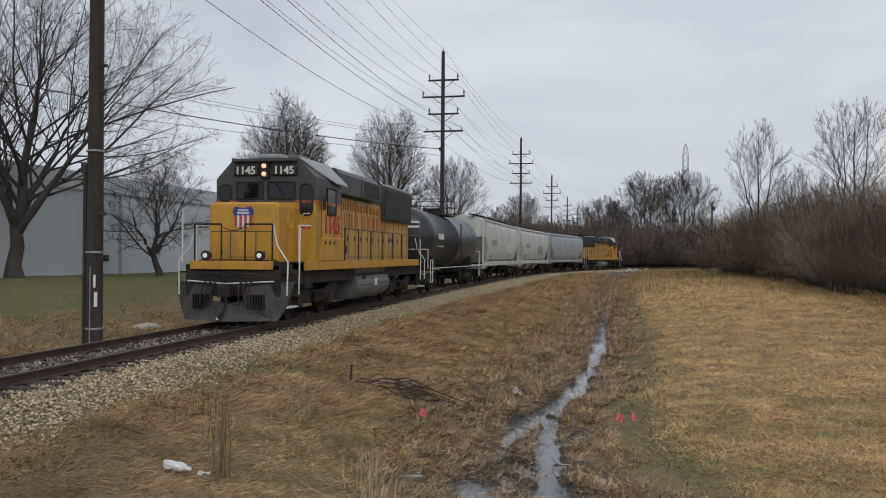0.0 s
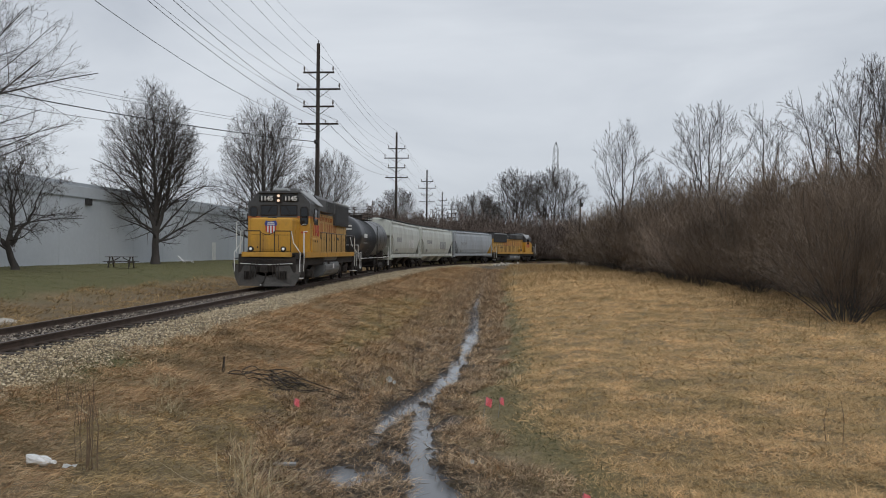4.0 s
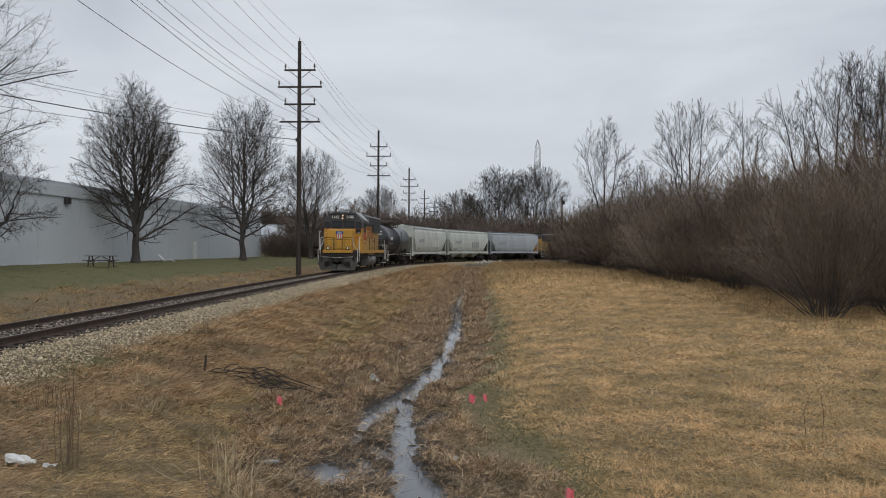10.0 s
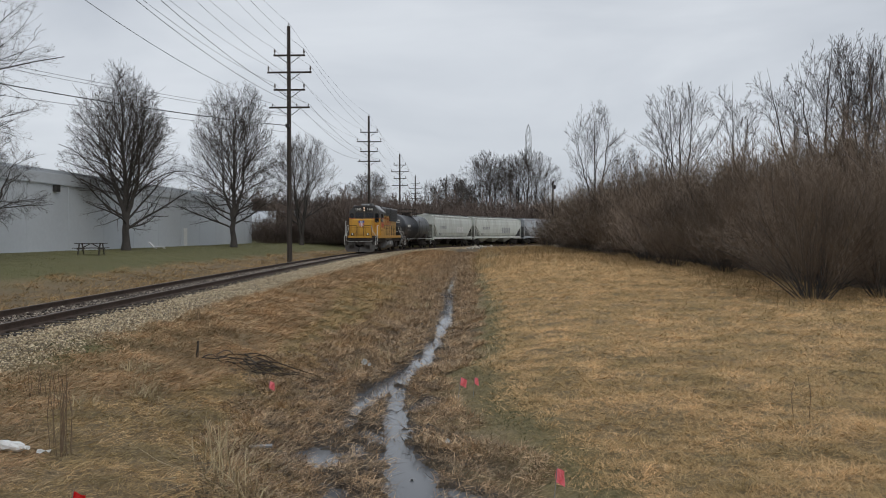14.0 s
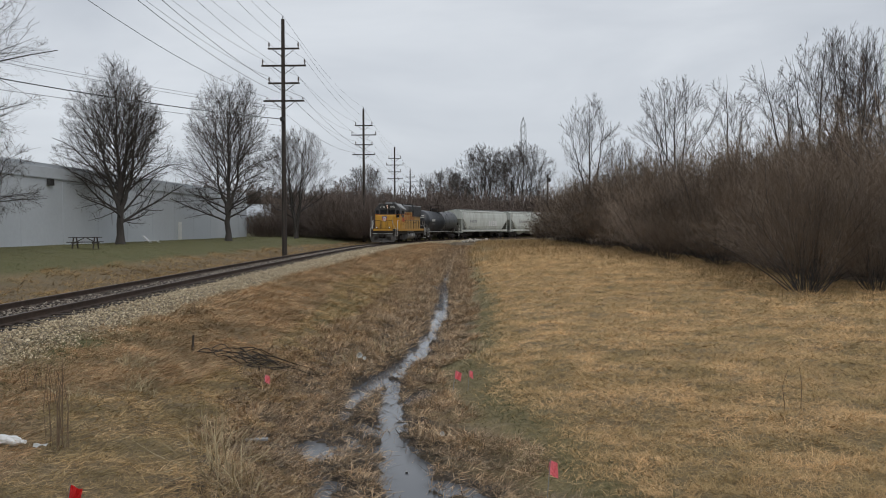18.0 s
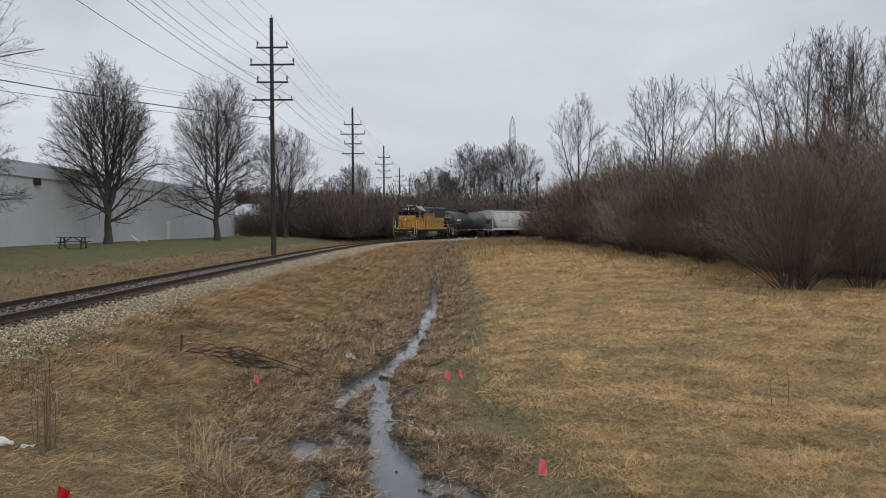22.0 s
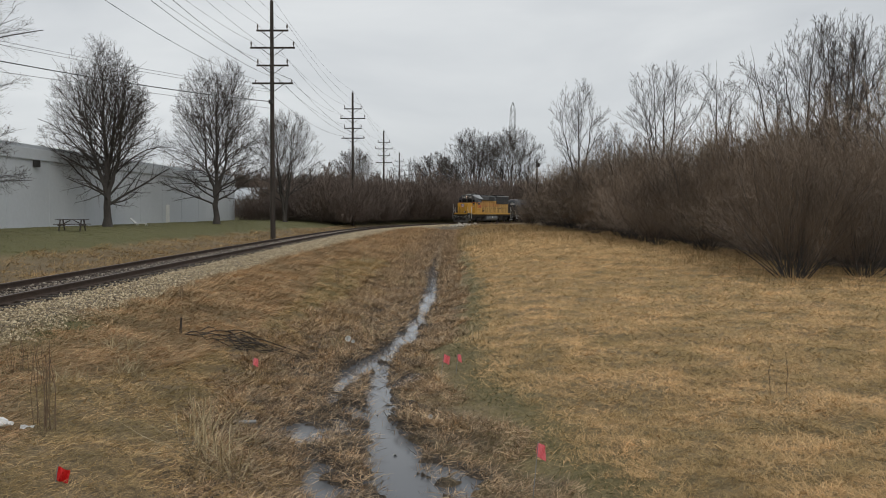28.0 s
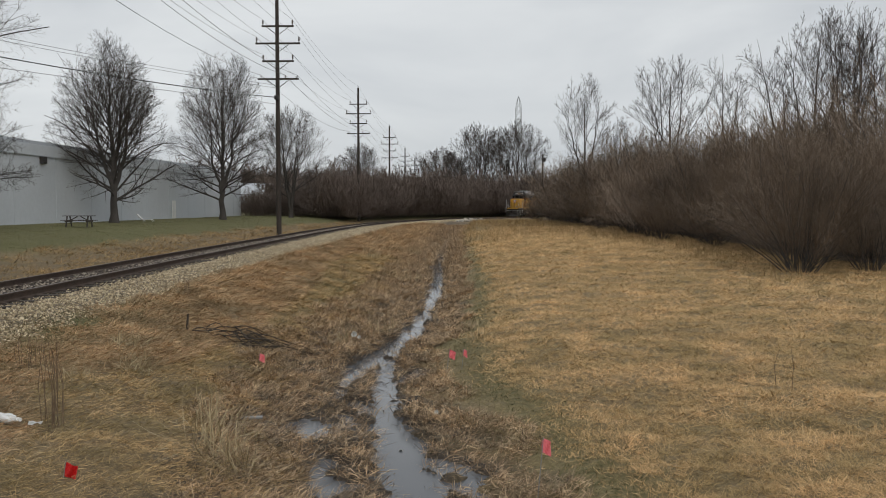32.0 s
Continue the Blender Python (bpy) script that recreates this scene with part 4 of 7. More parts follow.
# ---- the train ----
YELLOW = mat("yellow_paint", (0.50, 0.255, 0.028), (0.60, 0.32, 0.042), 0.45, scale=0.9, fine=18, fine_amount=0.12, bump=0.05,
             stain=(0.20, 0.11, 0.04), stain_scale=1.3, stain_amount=0.55, stretch=(1, 2.2, 0.45))
HOOD_YELLOW = mat("faded_yellow_paint", (0.47, 0.265, 0.055), (0.56, 0.335, 0.095), 0.55, scale=0.8, fine=16, fine_amount=0.16, bump=0.05,
                  stain=(0.17, 0.095, 0.04), stain_scale=1.1, stain_amount=0.6, stretch=(1, 3.0, 0.3))
ENGINE_GREY = mat("engine_grey_paint", (0.046, 0.047, 0.049), (0.074, 0.075, 0.077), 0.5, scale=0.9, fine=18, bump=0.05,
                  stain=(0.035, 0.032, 0.03), stain_scale=1.2, stain_amount=0.6)
PALE_GREY = mat("pale_grey_paint", (0.10, 0.104, 0.106), (0.16, 0.163, 0.165), 0.5, scale=0.9, fine=18, bump=0.05,
                stain=(0.07, 0.06, 0.05), stain_scale=1.4, stain_amount=0.6)
VISOR = mat("pale_visor_paint", (0.27, 0.28, 0.285), (0.36, 0.37, 0.37), 0.45, scale=2, fine=20, fine_amount=0.08, bump=0.03)
GRIME = mat("grimy_running_gear", (0.014, 0.012, 0.011), (0.040, 0.032, 0.027), 0.85, 0.1, scale=3, fine=25, fine_amount=0.4, bump=0.3,
            stain=(0.062, 0.042, 0.030), stain_scale=2.0, stain_amount=0.45)
PLOW_PAINT = mat("worn_plow_paint", (0.030, 0.028, 0.026), (0.075, 0.069, 0.062), 0.6, 0.1, scale=1.5, fine=20, fine_amount=0.3, bump=0.15,
                 stain=(0.13, 0.10, 0.08), stain_scale=2.2, stain_amount=0.5)
RED_PAINT = mat("red_lettering", (0.40, 0.035, 0.025), (0.48, 0.05, 0.03), 0.5, scale=3, fine=30, bump=0.02)
FADED_RED = mat("faded_red_lettering_louvre_shade", (0.36, 0.10, 0.035), (0.46, 0.17, 0.04), 0.6, scale=2, fine=12, fine_amount=0.3, bump=0.02)
BLUE_PAINT = mat("blue_emblem", (0.03, 0.05, 0.22), (0.04, 0.06, 0.28), 0.45, scale=3, fine=30, bump=0.02)
GRAB_WHITE = mat("white_grab_iron", (0.62, 0.62, 0.60), (0.74, 0.74, 0.72), 0.5, scale=6, fine=40, bump=0.03)
BLACK_PAINT = mat("black_tank_paint", (0.022, 0.024, 0.028), (0.045, 0.048, 0.054), 0.33, scale=0.8, fine=14, fine_amount=0.2, bump=0.05,
                  stain=(0.07, 0.067, 0.063), stain_scale=0.9, stain_amount=0.3, stretch=(1, 0.6, 0.5))
HOPPER_PAINT = mat("pale_hopper_paint", (0.52, 0.545, 0.505), (0.61, 0.635, 0.59), 0.55, scale=0.6, fine=12, fine_amount=0.08, bump=0.05,
                   stain=(0.27, 0.25, 0.21), stain_scale=0.9, stain_amount=0.5, stretch=(1, 1.6, 0.4))
HOPPER_BLUE = mat("blue_grey_hopper_paint", (0.34, 0.37, 0.40), (0.41, 0.44, 0.47), 0.55, scale=0.6, fine=12, fine_amount=0.08, bump=0.05,
                  stain=(0.22, 0.21, 0.20), stain_scale=0.9, stain_amount=0.5, stretch=(1, 1.6, 0.4))
LETTER_GREY = mat("grey_lettering", (0.26, 0.27, 0.27), (0.34, 0.35, 0.35), 0.6, bump=0)
LETTER_WHITE = mat("white_lettering", (0.62, 0.62, 0.60), (0.72, 0.72, 0.70), 0.6, bump=0)
BOARD_BLACK = mat("number_board", (0.012, 0.012, 0.013), (0.02, 0.02, 0.02), 0.35, bump=0)
GRILLE = mat("dark_grille", (0.014, 0.014, 0.015), (0.03, 0.03, 0.03), 0.7, scale=8, fine=60, bump=0.6, stretch=(1, 1, 6))


def glass(name, colour=(0.007, 0.008, 0.010), rough=0.06):
    m = bpy.data.materials.new(name)
    m.use_nodes = True
    b = m.node_tree.nodes["Principled BSDF"]
    b.inputs["Base Color"].default_value = rgb(colour)
    b.inputs["Roughness"].default_value = rough
    b.inputs["IOR"].default_value = 1.5
    return m


def glowing(name, colour, strength):
    m = bpy.data.materials.new(name)
    m.use_nodes = True
    b = m.node_tree.nodes["Principled BSDF"]
    b.inputs["Base Color"].default_value = rgb(colour)
    b.inputs["Emission Color"].default_value = rgb(colour)
    b.inputs["Emission Strength"].default_value = strength
    return m


CAB_GLASS = glass("cab_window_glass")
LAMP_LIT = glowing("lit_headlight", (1.0, 0.74, 0.55), 0.5)
LAMP_DIM = glowing("lit_ditch_light", (0.9, 0.9, 0.85), 0.12)


def text_mesh(body, size, depth=0.01):
    """Raised characters in the built-in font, centred on the origin in the xy plane."""
    c = bpy.data.curves.new("letters", "FONT")
    c.body, c.size, c.extrude, c.offset = body, size, depth, size * 0.025
    c.align_x, c.align_y = "CENTER", "CENTER"
    ob = new("letters", c)
    me = bpy.data.meshes.new_from_object(ob.evaluated_get(bpy.context.evaluated_depsgraph_get()))
    bpy.data.objects.remove(ob)
    bpy.data.curves.remove(c)
    me.materials.clear()
    return me


def text_part(body, size, material, parent, m, name="number"):
    me = text_mesh(body, size)
    me.transform(m)
    me.materials.append(material)
    ob = new(name, me)
    ob.parent = parent
    return ob


WHEELSETS = []


def wheelset(car, y, r=0.5):
    w = new("wheelset")
    w.empty_display_size = 0.1
    bm = turned(bmesh.new(), ((0.085, -0.95), (0.085, 0.95)), Matrix.Rotation(math.pi / 2, 4, "Y"), 10)
    me = bpy.data.meshes.new("wheelset")
    for sx in (-1, 1):
        prof = ((0.1, 0.02), (0.16, 0.10), (0.2, 0.05), (r - 0.09, 0.03), (r - 0.07, 0.07), (r, 0.07), (r + 0.012, -0.02), (r + 0.028, -0.06), (r - 0.06, -0.06), (0.16, -0.03), (0.1, -0.06))
        turned(bm, [(a, b * sx) for a, b in prof], Matrix.Translation((sx * 0.745, 0, 0)) @ Matrix.Rotation(math.pi / 2, 4, "Y"), 20)
        for k in range(6):
            t = k * math.pi / 3
            box(bm, sx * 0.79, 0.28 * math.cos(t) - 0.035, 0.28 * math.sin(t) - 0.035, sx * 0.815, 0.28 * math.cos(t) + 0.035, 0.28 * math.sin(t) + 0.035)
    bmesh.ops.recalc_face_normals(bm, faces=bm.faces[:])
    bm.to_mesh(me)
    bm.free()
    me.materials.append(GRIME)
    scene.collection.objects.unlink(w)
    bpy.data.objects.remove(w)
    w = new("wheelset", me)
    w.parent = car
    w.matrix_local = Matrix.Translation((0, y, r))
    WHEELSETS.append((w, y, r))
    return w


def engine_bogie(car, y):
    """A two-axle bogie: side frames with boxes and springs, and brake gear."""
    for sx in (-1, 1):
        bm = bmesh.new()
        out = [(y - 2.0, 0.72), (y - 2.0, 0.92), (y - 1.35, 0.96), (y - 0.8, 0.78), (y + 0.8, 0.78), (y + 1.35, 0.96), (y + 2.0, 0.92), (y + 2.0, 0.72), (y + 1.5, 0.62),
               (y + 0.75, 0.42), (y - 0.75, 0.42), (y - 1.5, 0.62)]
        prism(bm, out, "x", sx * 0.98, sx * 1.12)
        frame_ob = part("side_frame", bm, GRIME, car)
        for k in (-1.37, 1.37):
            part("axle_box", boxes((sx * 1.02 - 0.14, y + k - 0.2, 0.33, sx * 1.02 + 0.14, y + k + 0.2, 0.7), bevel=0.03), GRIME, frame_ob)
        bm = bmesh.new()
        for k in (-0.28, 0.0, 0.28):
            turned(bm, [(0.11 if i % 2 else 0.08, 0.45 + 0.03 * i) for i in range(11)], Matrix.Translation((sx * 1.2, y + k, 0)), 8)
        part("spring", bm, GRIME, frame_ob)
        part("brake_cylinder", turned(bmesh.new(), ((0.0, -0.3), (0.13, -0.3), (0.13, 0.2), (0.06, 0.24), (0.06, 0.5), (0, 0.5)), Matrix.Translation((sx * 1.2, y + 1.2, 0.95)) @ Matrix.Rotation(math.pi / 2, 4, "X"), 10), GRIME, frame_ob)
    for k in (-1.37, 1.37):
        wheelset(car, y + k, 0.508)
    part("bolster", boxes((-0.95, y - 0.3, 0.5, 0.95, y + 0.3, 1.0), bevel=0.03), GRIME, car)


def coupler(car, y, way):
    bm = boxes((-0.09, min(y, y - way * 0.75), 0.8, 0.09, max(y, y - way * 0.75), 0.98), (-0.17, min(y - way * 0.02, y - way * 0.3), 0.72, 0.17, max(y - way * 0.02, y - way * 0.3), 1.06), bevel=0.03)
    return part("coupler", bm, GRIME, car)


def build_engine():
    g = thing("locomotive", "yellow diesel locomotive with a dark grey cab top and snow plow", "locomotive")
    L = 18.2
    # frame, sill and decks
    part("underframe", boxes((-1.3, -17.4, 1.0, 1.3, -0.8, 1.42), bevel=0.02), GRIME, g)
    for sx in (-1, 1):
        part("side_sill", boxes((sx * 1.5 - 0.03, -16.3, 1.38, sx * 1.5 + 0.03, -1.9, 1.64), bevel=0.01), YELLOW, g, "yellow side sill streaked with grime")
        part("walkway", boxes((min(sx * 0.96, sx * 1.49), -16.3, 1.58, max(sx * 0.96, sx * 1.49), -1.9, 1.62)), GRIME, g)
    for y0, y1 in ((-2.0, -0.55), (-17.65, -16.2)):
        part("end_deck", boxes((-1.12, y0, 1.5, 1.12, y1, 1.62), bevel=0.015), GRIME, g)
        e = y1 if y1 > -2 else y0
        w = 1 if y1 > -2 else -1
        part("end_sill", boxes((-1.15, min(e, e + w * 0.06), 1.42, 1.15, max(e, e + w * 0.06), 1.64), bevel=0.01), YELLOW, g)
        part("end_plate", boxes((-1.3, min(e - w * 0.02, e - w * 0.1), 0.72, 1.3, max(e - w * 0.02, e - w * 0.1), 1.42), bevel=0.02), GRIME, g)
    # plow
    for sx in (-1, 1):
        bm = bmesh.new()
        pts = [(0.0, -0.02, 0.1), (1.28, -0.5, 0.1), (1.45, -0.6, 0.4), (1.66, -0.74, 1.12), (1.2, -0.62, 1.06), (0.5, -0.38, 0.98), (0.42, -0.3, 0.62), (0.0, -0.22, 0.55), (0, -0.1, 0.3)]
        fr = [bm.verts.new((sx * a, b, c)) for a, b, c in pts]
        bk = [bm.verts.new((sx * a, b - 0.05, c)) for a, b, c in pts]
        bm.faces.new(fr)
        bm.faces.new(bk[::-1])
        for i in range(len(pts)):
            j = (i + 1) % len(pts)
            bm.faces.new((fr[j], fr[i], bk[i], bk[j]))
        bmesh.ops.recalc_face_normals(bm, faces=bm.faces[:])
        blade = part("plow_blade", bm, PLOW_PAINT, g, "dark worn plow blade")
        part("plow_grating", boxes(*[(sx * 0.75 + k * 0.07 - 0.012, -0.43 - 0.1 * abs(k) * 0, 0.4, sx * 0.75 + k * 0.07 + 0.012, -0.3, 0.78) for k in range(-3, 4)]), GRIME, blade)
        # hoses
        for k in range(3):
            x = sx * (0.35 + 0.14 * k)
            part("air_hose", bars([((x, -0.42, 1.15), (x, -0.2, 1.02), (x + sx * 0.03, -0.12, 0.75), (x + sx * 0.05, -0.14, 0.5))], 0.022, 6), GRIME, g)
    coupler(g, 0.0, 1)
    coupler(g, -L, -1)
    part("cut_lever", bars([((-1.2, -0.46, 1.12), (-0.4, -0.44, 1.08), (0.1, -0.4, 1.05), (0.5, -0.44, 1.08), (1.2, -0.46, 1.12))], 0.018), GRAB_WHITE, g)
    # steps at the four corners
    for ey, w in ((-0.6, 1), (-17.6, -1)):
        for sx in (-1, 1):
            st = part("step_well", boxes((sx * 1.3 - 0.02, min(ey, ey - w * 0.85), 0.45, sx * 1.3 + 0.02, max(ey, ey - w * 0.85), 1.55)), GRIME, g)
            for k in range(4):
                z = 0.42 + k * 0.3
                part("step_tread", boxes((min(sx * 1.12, sx * 1.52), min(ey - w * 0.06, ey - w * 0.78), z, max(sx * 1.12, sx * 1.52), max(ey - w * 0.06, ey - w * 0.78), z + 0.04), bevel=0.008), GRAB_WHITE if k == 0 else GRIME, st)
            for off in (0.0, 0.85):
                y = ey - w * off
                top = 2.55 if off else 2.6
                part("grab_iron", bars([((sx * 1.5, y, 0.75), (sx * 1.52, y, 1.62), (sx * (1.2 if off == 0 else 1.5), y - w * 0.06, 2.05), (sx * (1.08 if off == 0 else 1.5), y - w * 0.08, top))], 0.021), GRAB_WHITE, g, "white grab iron")
    part("corner_pole", bars([((1.42, -0.6, 1.6), (1.42, -0.6, 3.0), (1.3, -0.6, 3.03))], 0.022), GRAB_WHITE, g, "white marker pole")
    # end railings
    for ey, w in ((-0.62, 1), (-17.58, -1)):
        for x in (-1.08, -0.33, 0.33, 1.08):
            part("stanchion", bars([((x, ey, 1.6), (x, ey, 2.6))], 0.022), GRIME, g)
        for x0, x1 in ((-1.08, -0.33), (0.33, 1.08)):
            part("end_railing", bars([((x0, ey, 2.6), (x1, ey, 2.6))], 0.024), GRIME, g)
        part("safety_chain", bars([[(-0.33 + 0.66 * k / 6, ey, 2.55 - 0.12 * math.sin(math.pi * k / 6)) for k in range(7)]], 0.012, 4), GRIME, g)
    # side railings with their stanchions
    for sx in (-1, 1):
        ys = [-5.6 - 1.53 * k for k in range(8)]
        for y in ys:
            part("stanchion", bars([((sx * 1.48, y, 1.45), (sx * 1.48, y, 2.66))], 0.021), GRIME, g)
        part("handrail", bars([[(sx * 1.48, y, 2.66) for y in ys] + [(sx * 1.48, -16.9, 2.6), (sx * 1.48, -17.55, 2.1)]], 0.02), ENGINE_GREY, g)
        part("nose_handrail", bars([((sx * 1.48, -1.5, 1.62), (sx * 1.48, -1.5, 2.6), (sx * 1.48, -2.4, 2.62))], 0.02), GRAB_WHITE, g)
    # nose
    bm = bmesh.new()
    prism(bm, [(-1.0, 1.62), (1.0, 1.62), (1.0, 3.09), (0.96, 3.18), (0.88, 3.22), (-0.88, 3.22), (-0.96, 3.18), (-1.0, 3.09)], "y", -3.0, -1.25)
    bmesh.ops.bevel(bm, geom=[e for e in bm.edges if all(v.co.y > -1.3 for v in e.verts)], offset=0.12, segments=3, affect="EDGES", profile=0.6)
    nose = part("nose", bm, YELLOW, g, "rounded yellow short hood")
    part("nose_door", boxes((-0.35, -1.255, 1.75, 0.35, -1.235, 2.35), bevel=0.008), YELLOW, nose)
    part("nose_seam", boxes((-0.92, -1.256, 2.42, 0.92, -1.246, 2.44), (-0.37, -1.256, 1.7, -0.35, -1.246, 2.42), (0.35, -1.256, 1.7, 0.37, -1.246, 2.42)), GRIME, nose)
    for x in (-0.6, 0.62):
        part("nose_latch", boxes((x - 0.035, -1.25, 1.82, x + 0.035, -1.225, 1.9), bevel=0.008), GRIME, nose)
    part("sand_hatch", boxes((-0.2, -1.7, 3.21, 0.2, -1.4, 3.25), bevel=0.008), GRIME, nose)
    for sx in (-1, 1):
        part("cab_stripe", boxes((min(sx * 0.9, sx * 1.515), -2.76, 3.28, max(sx * 0.9, sx * 1.515), -2.735, 3.36), (sx * 1.51 - 0.012, -5.15, 3.28, sx * 1.51 + 0.012, -2.74, 3.36)), FADED_RED, g, "thin red stripe round the cab")
    part("brake_wheel", turned(bmesh.new(), ((0.0, 0.0), (0.05, 0.03), (0.18, 0.02), (0.22, 0.04), (0.24, 0.02), (0.22, 0.0)), Matrix.Translation((-0.985, -2.05, 2.72)) @ Matrix.Rotation(-math.pi / 2, 4, "Y"), 16), YELLOW, nose)
    part("tow_bar_hose", bars([((0.05, -0.12, 0.85), (-0.12, 0.0, 0.62), (-0.02, 0.03, 0.3), (0.12, 0.02, 0.18))], 0.03, 6), GRIME, g)
    part("hose_coupling", boxes((0.09, 0.0, 0.14, 0.15, 0.05, 0.2), bevel=0.01), GRAB_WHITE, g)
    for sx in (-1, 1):
        part("hose_bundle", bars([((sx * 1.0, -0.5, 1.2), (sx * 0.8, -0.3, 1.3), (sx * 0.3, -0.3, 1.32), (0, -0.32, 1.26))], 0.025, 6), GRIME, g)
    # emblem: a striped shield
    bm = prism(bmesh.new(), [(-0.26, 2.86), (0.26, 2.86), (0.3, 2.95), (0.23, 3.1), (0.0, 3.05), (-0.23, 3.1), (-0.3, 2.95)], "y", -1.25, -1.222)
    emblem = part("emblem", bm, BLUE_PAINT, nose, "blue emblem with red and white stripes")
    for k in range(7):
        x = -0.245 + 0.07 * k
        low = 2.5 + 0.09 * (abs(k - 3) / 3.0) ** 1.5
        part("emblem_stripe", boxes((x, -1.25, low, x + 0.07, -1.225, 2.86)), RED_PAINT if k % 2 == 0 else LETTER_WHITE, emblem)
    part("emblem_bar", boxes((-0.17, -1.224, 2.9, 0.17, -1.219, 2.95), (-0.15, -1.224, 2.98, 0.15, -1.219, 3.02)), LETTER_WHITE, emblem)
    # ditch lights
    for x in (-0.75, 0.75):
        lamp = part("ditch_light", turned(bmesh.new(), ((0.0, -0.1), (0.11, -0.1), (0.13, 0.06), (0.1, 0.08)), Matrix.Translation((x, -0.62, 1.78)) @ Matrix.Rotation(-math.pi / 2, 4, "X"), 14), GRIME, g)
        part("lens", turned(bmesh.new(), ((0.0, 0.075), (0.07, 0.075), (0.058, 0.1), (0, 0.11)), Matrix.Translation((x, -0.62, 1.78)) @ Matrix.Rotation(-math.pi / 2, 4, "X"), 14), LAMP_DIM, lamp, "lit round lens")
        part("lamp_bracket", boxes((x - 0.2, -0.75, 1.6, x + 0.2, -0.6, 1.67), bevel=0.01), GRIME, lamp)
    # cab
    lower = prism(bmesh.new(), [(-1.5, 1.62), (1.5, 1.62), (1.5, 3.3), (-1.5, 3.3)], "y", -5.15, -2.75)
    cab = part("cab", lower, YELLOW, g, "yellow cab with a dark grey upper half")
    bm = prism(bmesh.new(), [(-1.5, 3.3), (1.5, 3.3), (1.5, 4.0), (1.02, 4.52), (-1.02, 4.52), (-1.5, 4.0)], "y", -5.15, -2.75)
    bmesh.ops.bevel(bm, geom=[e for e in bm.edges if all(v.co.z > 3.9 for v in e.verts)], offset=0.03, segments=2, affect="EDGES")
    part("cab_top", bm, ENGINE_GREY, cab)
    part("cab_brow", prism(bmesh.new(), [(-2.55, 4.47), (-2.55, 4.54), (-5.3, 4.62), (-5.3, 4.5), (-2.75, 4.42)], "x", -0.95, 0.95), ENGINE_GREY, cab)
    for sx in (-1, 1):
        bm = bmesh.new()
        q = [(sx * 1.02, -2.7, 4.56), (sx * 1.02, -5.3, 4.58), (sx * 1.66, -5.3, 3.92), (sx * 1.6, -4.3, 3.95), (sx * 1.3, -3.4, 4.24)]
        a = [bm.verts.new(p) for p in q]
        b = [bm.verts.new((p[0], p[1], p[2] + 0.04)) for p in q]
        bm.faces.new(a)
        bm.faces.new(b[::-1])
        for i in range(5):
            bm.faces.new((a[i - 1], a[i], b[i], b[i - 1]))
        bmesh.ops.recalc_face_normals(bm, faces=bm.faces[:])
        part("visor", bm, VISOR, cab, "pale grey sun visor along the roof edge")
        # windows
        part("windshield", boxes((min(sx * 0.1, sx * 0.86), -2.75, 3.42, max(sx * 0.1, sx * 0.86), -2.72, 3.86), bevel=0.01), CAB_GLASS, cab)
        low = 2.95 if sx < 0 else 3.36
        part("corner_window", prism(bmesh.new(), [(sx * a, b) for a, b in ((1.06, low + 0.08), (1.12, low), (1.34, low), (1.4, low + 0.08), (1.4, 3.72), (1.33, 3.8), (1.12, 3.8), (1.06, 3.72))], "y", -2.75, -2.735), CAB_GLASS, cab)
        part("window_frame", bars([[(sx * a, -2.733, b) for a, b in ((1.05, low + 0.08), (1.12, low - 0.01), (1.34, low - 0.01), (1.41, low + 0.08), (1.41, 3.72), (1.33, 3.81), (1.12, 3.81), (1.05, 3.72), (1.05, low + 0.08))]], 0.024, 4), GRIME, cab)
        part("door_handle", bars([((sx * 1.12, -2.7, 2.9), (sx * 1.2, -2.66, 2.98), (sx * 1.36, -2.66, 2.98))], 0.016, 5), GRAB_WHITE, cab)
        part("warning_bar", boxes((min(sx * 1.08, sx * 1.2), -2.748, 2.55, max(sx * 1.08, sx * 1.2), -2.742, 2.63), (min(sx * 1.24, sx * 1.36), -2.748, 2.55, max(sx * 1.24, sx * 1.36), -2.742, 2.63)), RED_PAINT, cab)
        part("window_frame", bars([((sx * 0.08, -2.73, 3.4), (sx * 0.88, -2.73, 3.4), (sx * 0.88, -2.73, 3.88), (sx * 0.08, -2.73, 3.88), (sx * 0.08, -2.73, 3.4))], 0.02, 4), GRIME, cab)
        part("wiper", bars([((sx * 0.3, -2.7, 3.88), (sx * 0.55, -2.69, 3.5))], 0.012, 4), GRIME, cab)
        for y0, y1 in ((-4.55, -3.75),):
            part("side_window", boxes((sx * 1.5 - 0.02, y0, 3.02, sx * 1.5 + 0.02, y1, 3.75), bevel=0.008), CAB_GLASS, cab)
            part("window_frame", bars([((sx * 1.52, y0, 3.0), (sx * 1.52, y1, 3.0), (sx * 1.52, y1, 3.77), (sx * 1.52, y0, 3.77), (sx * 1.52, y0, 3.0))], 0.022, 4), GRIME, cab)
        part("mirror", boxes((sx * 1.62 - 0.02, -3.25, 3.1, sx * 1.62 + 0.02, -3.05, 3.5), bevel=0.01), GRIME, cab)
        board = part("number_board", boxes((min(sx * 0.2, sx * 0.96), -2.76, 4.06, max(sx * 0.2, sx * 0.96), -2.66, 4.34), bevel=0.045), BOARD_BLACK, cab)
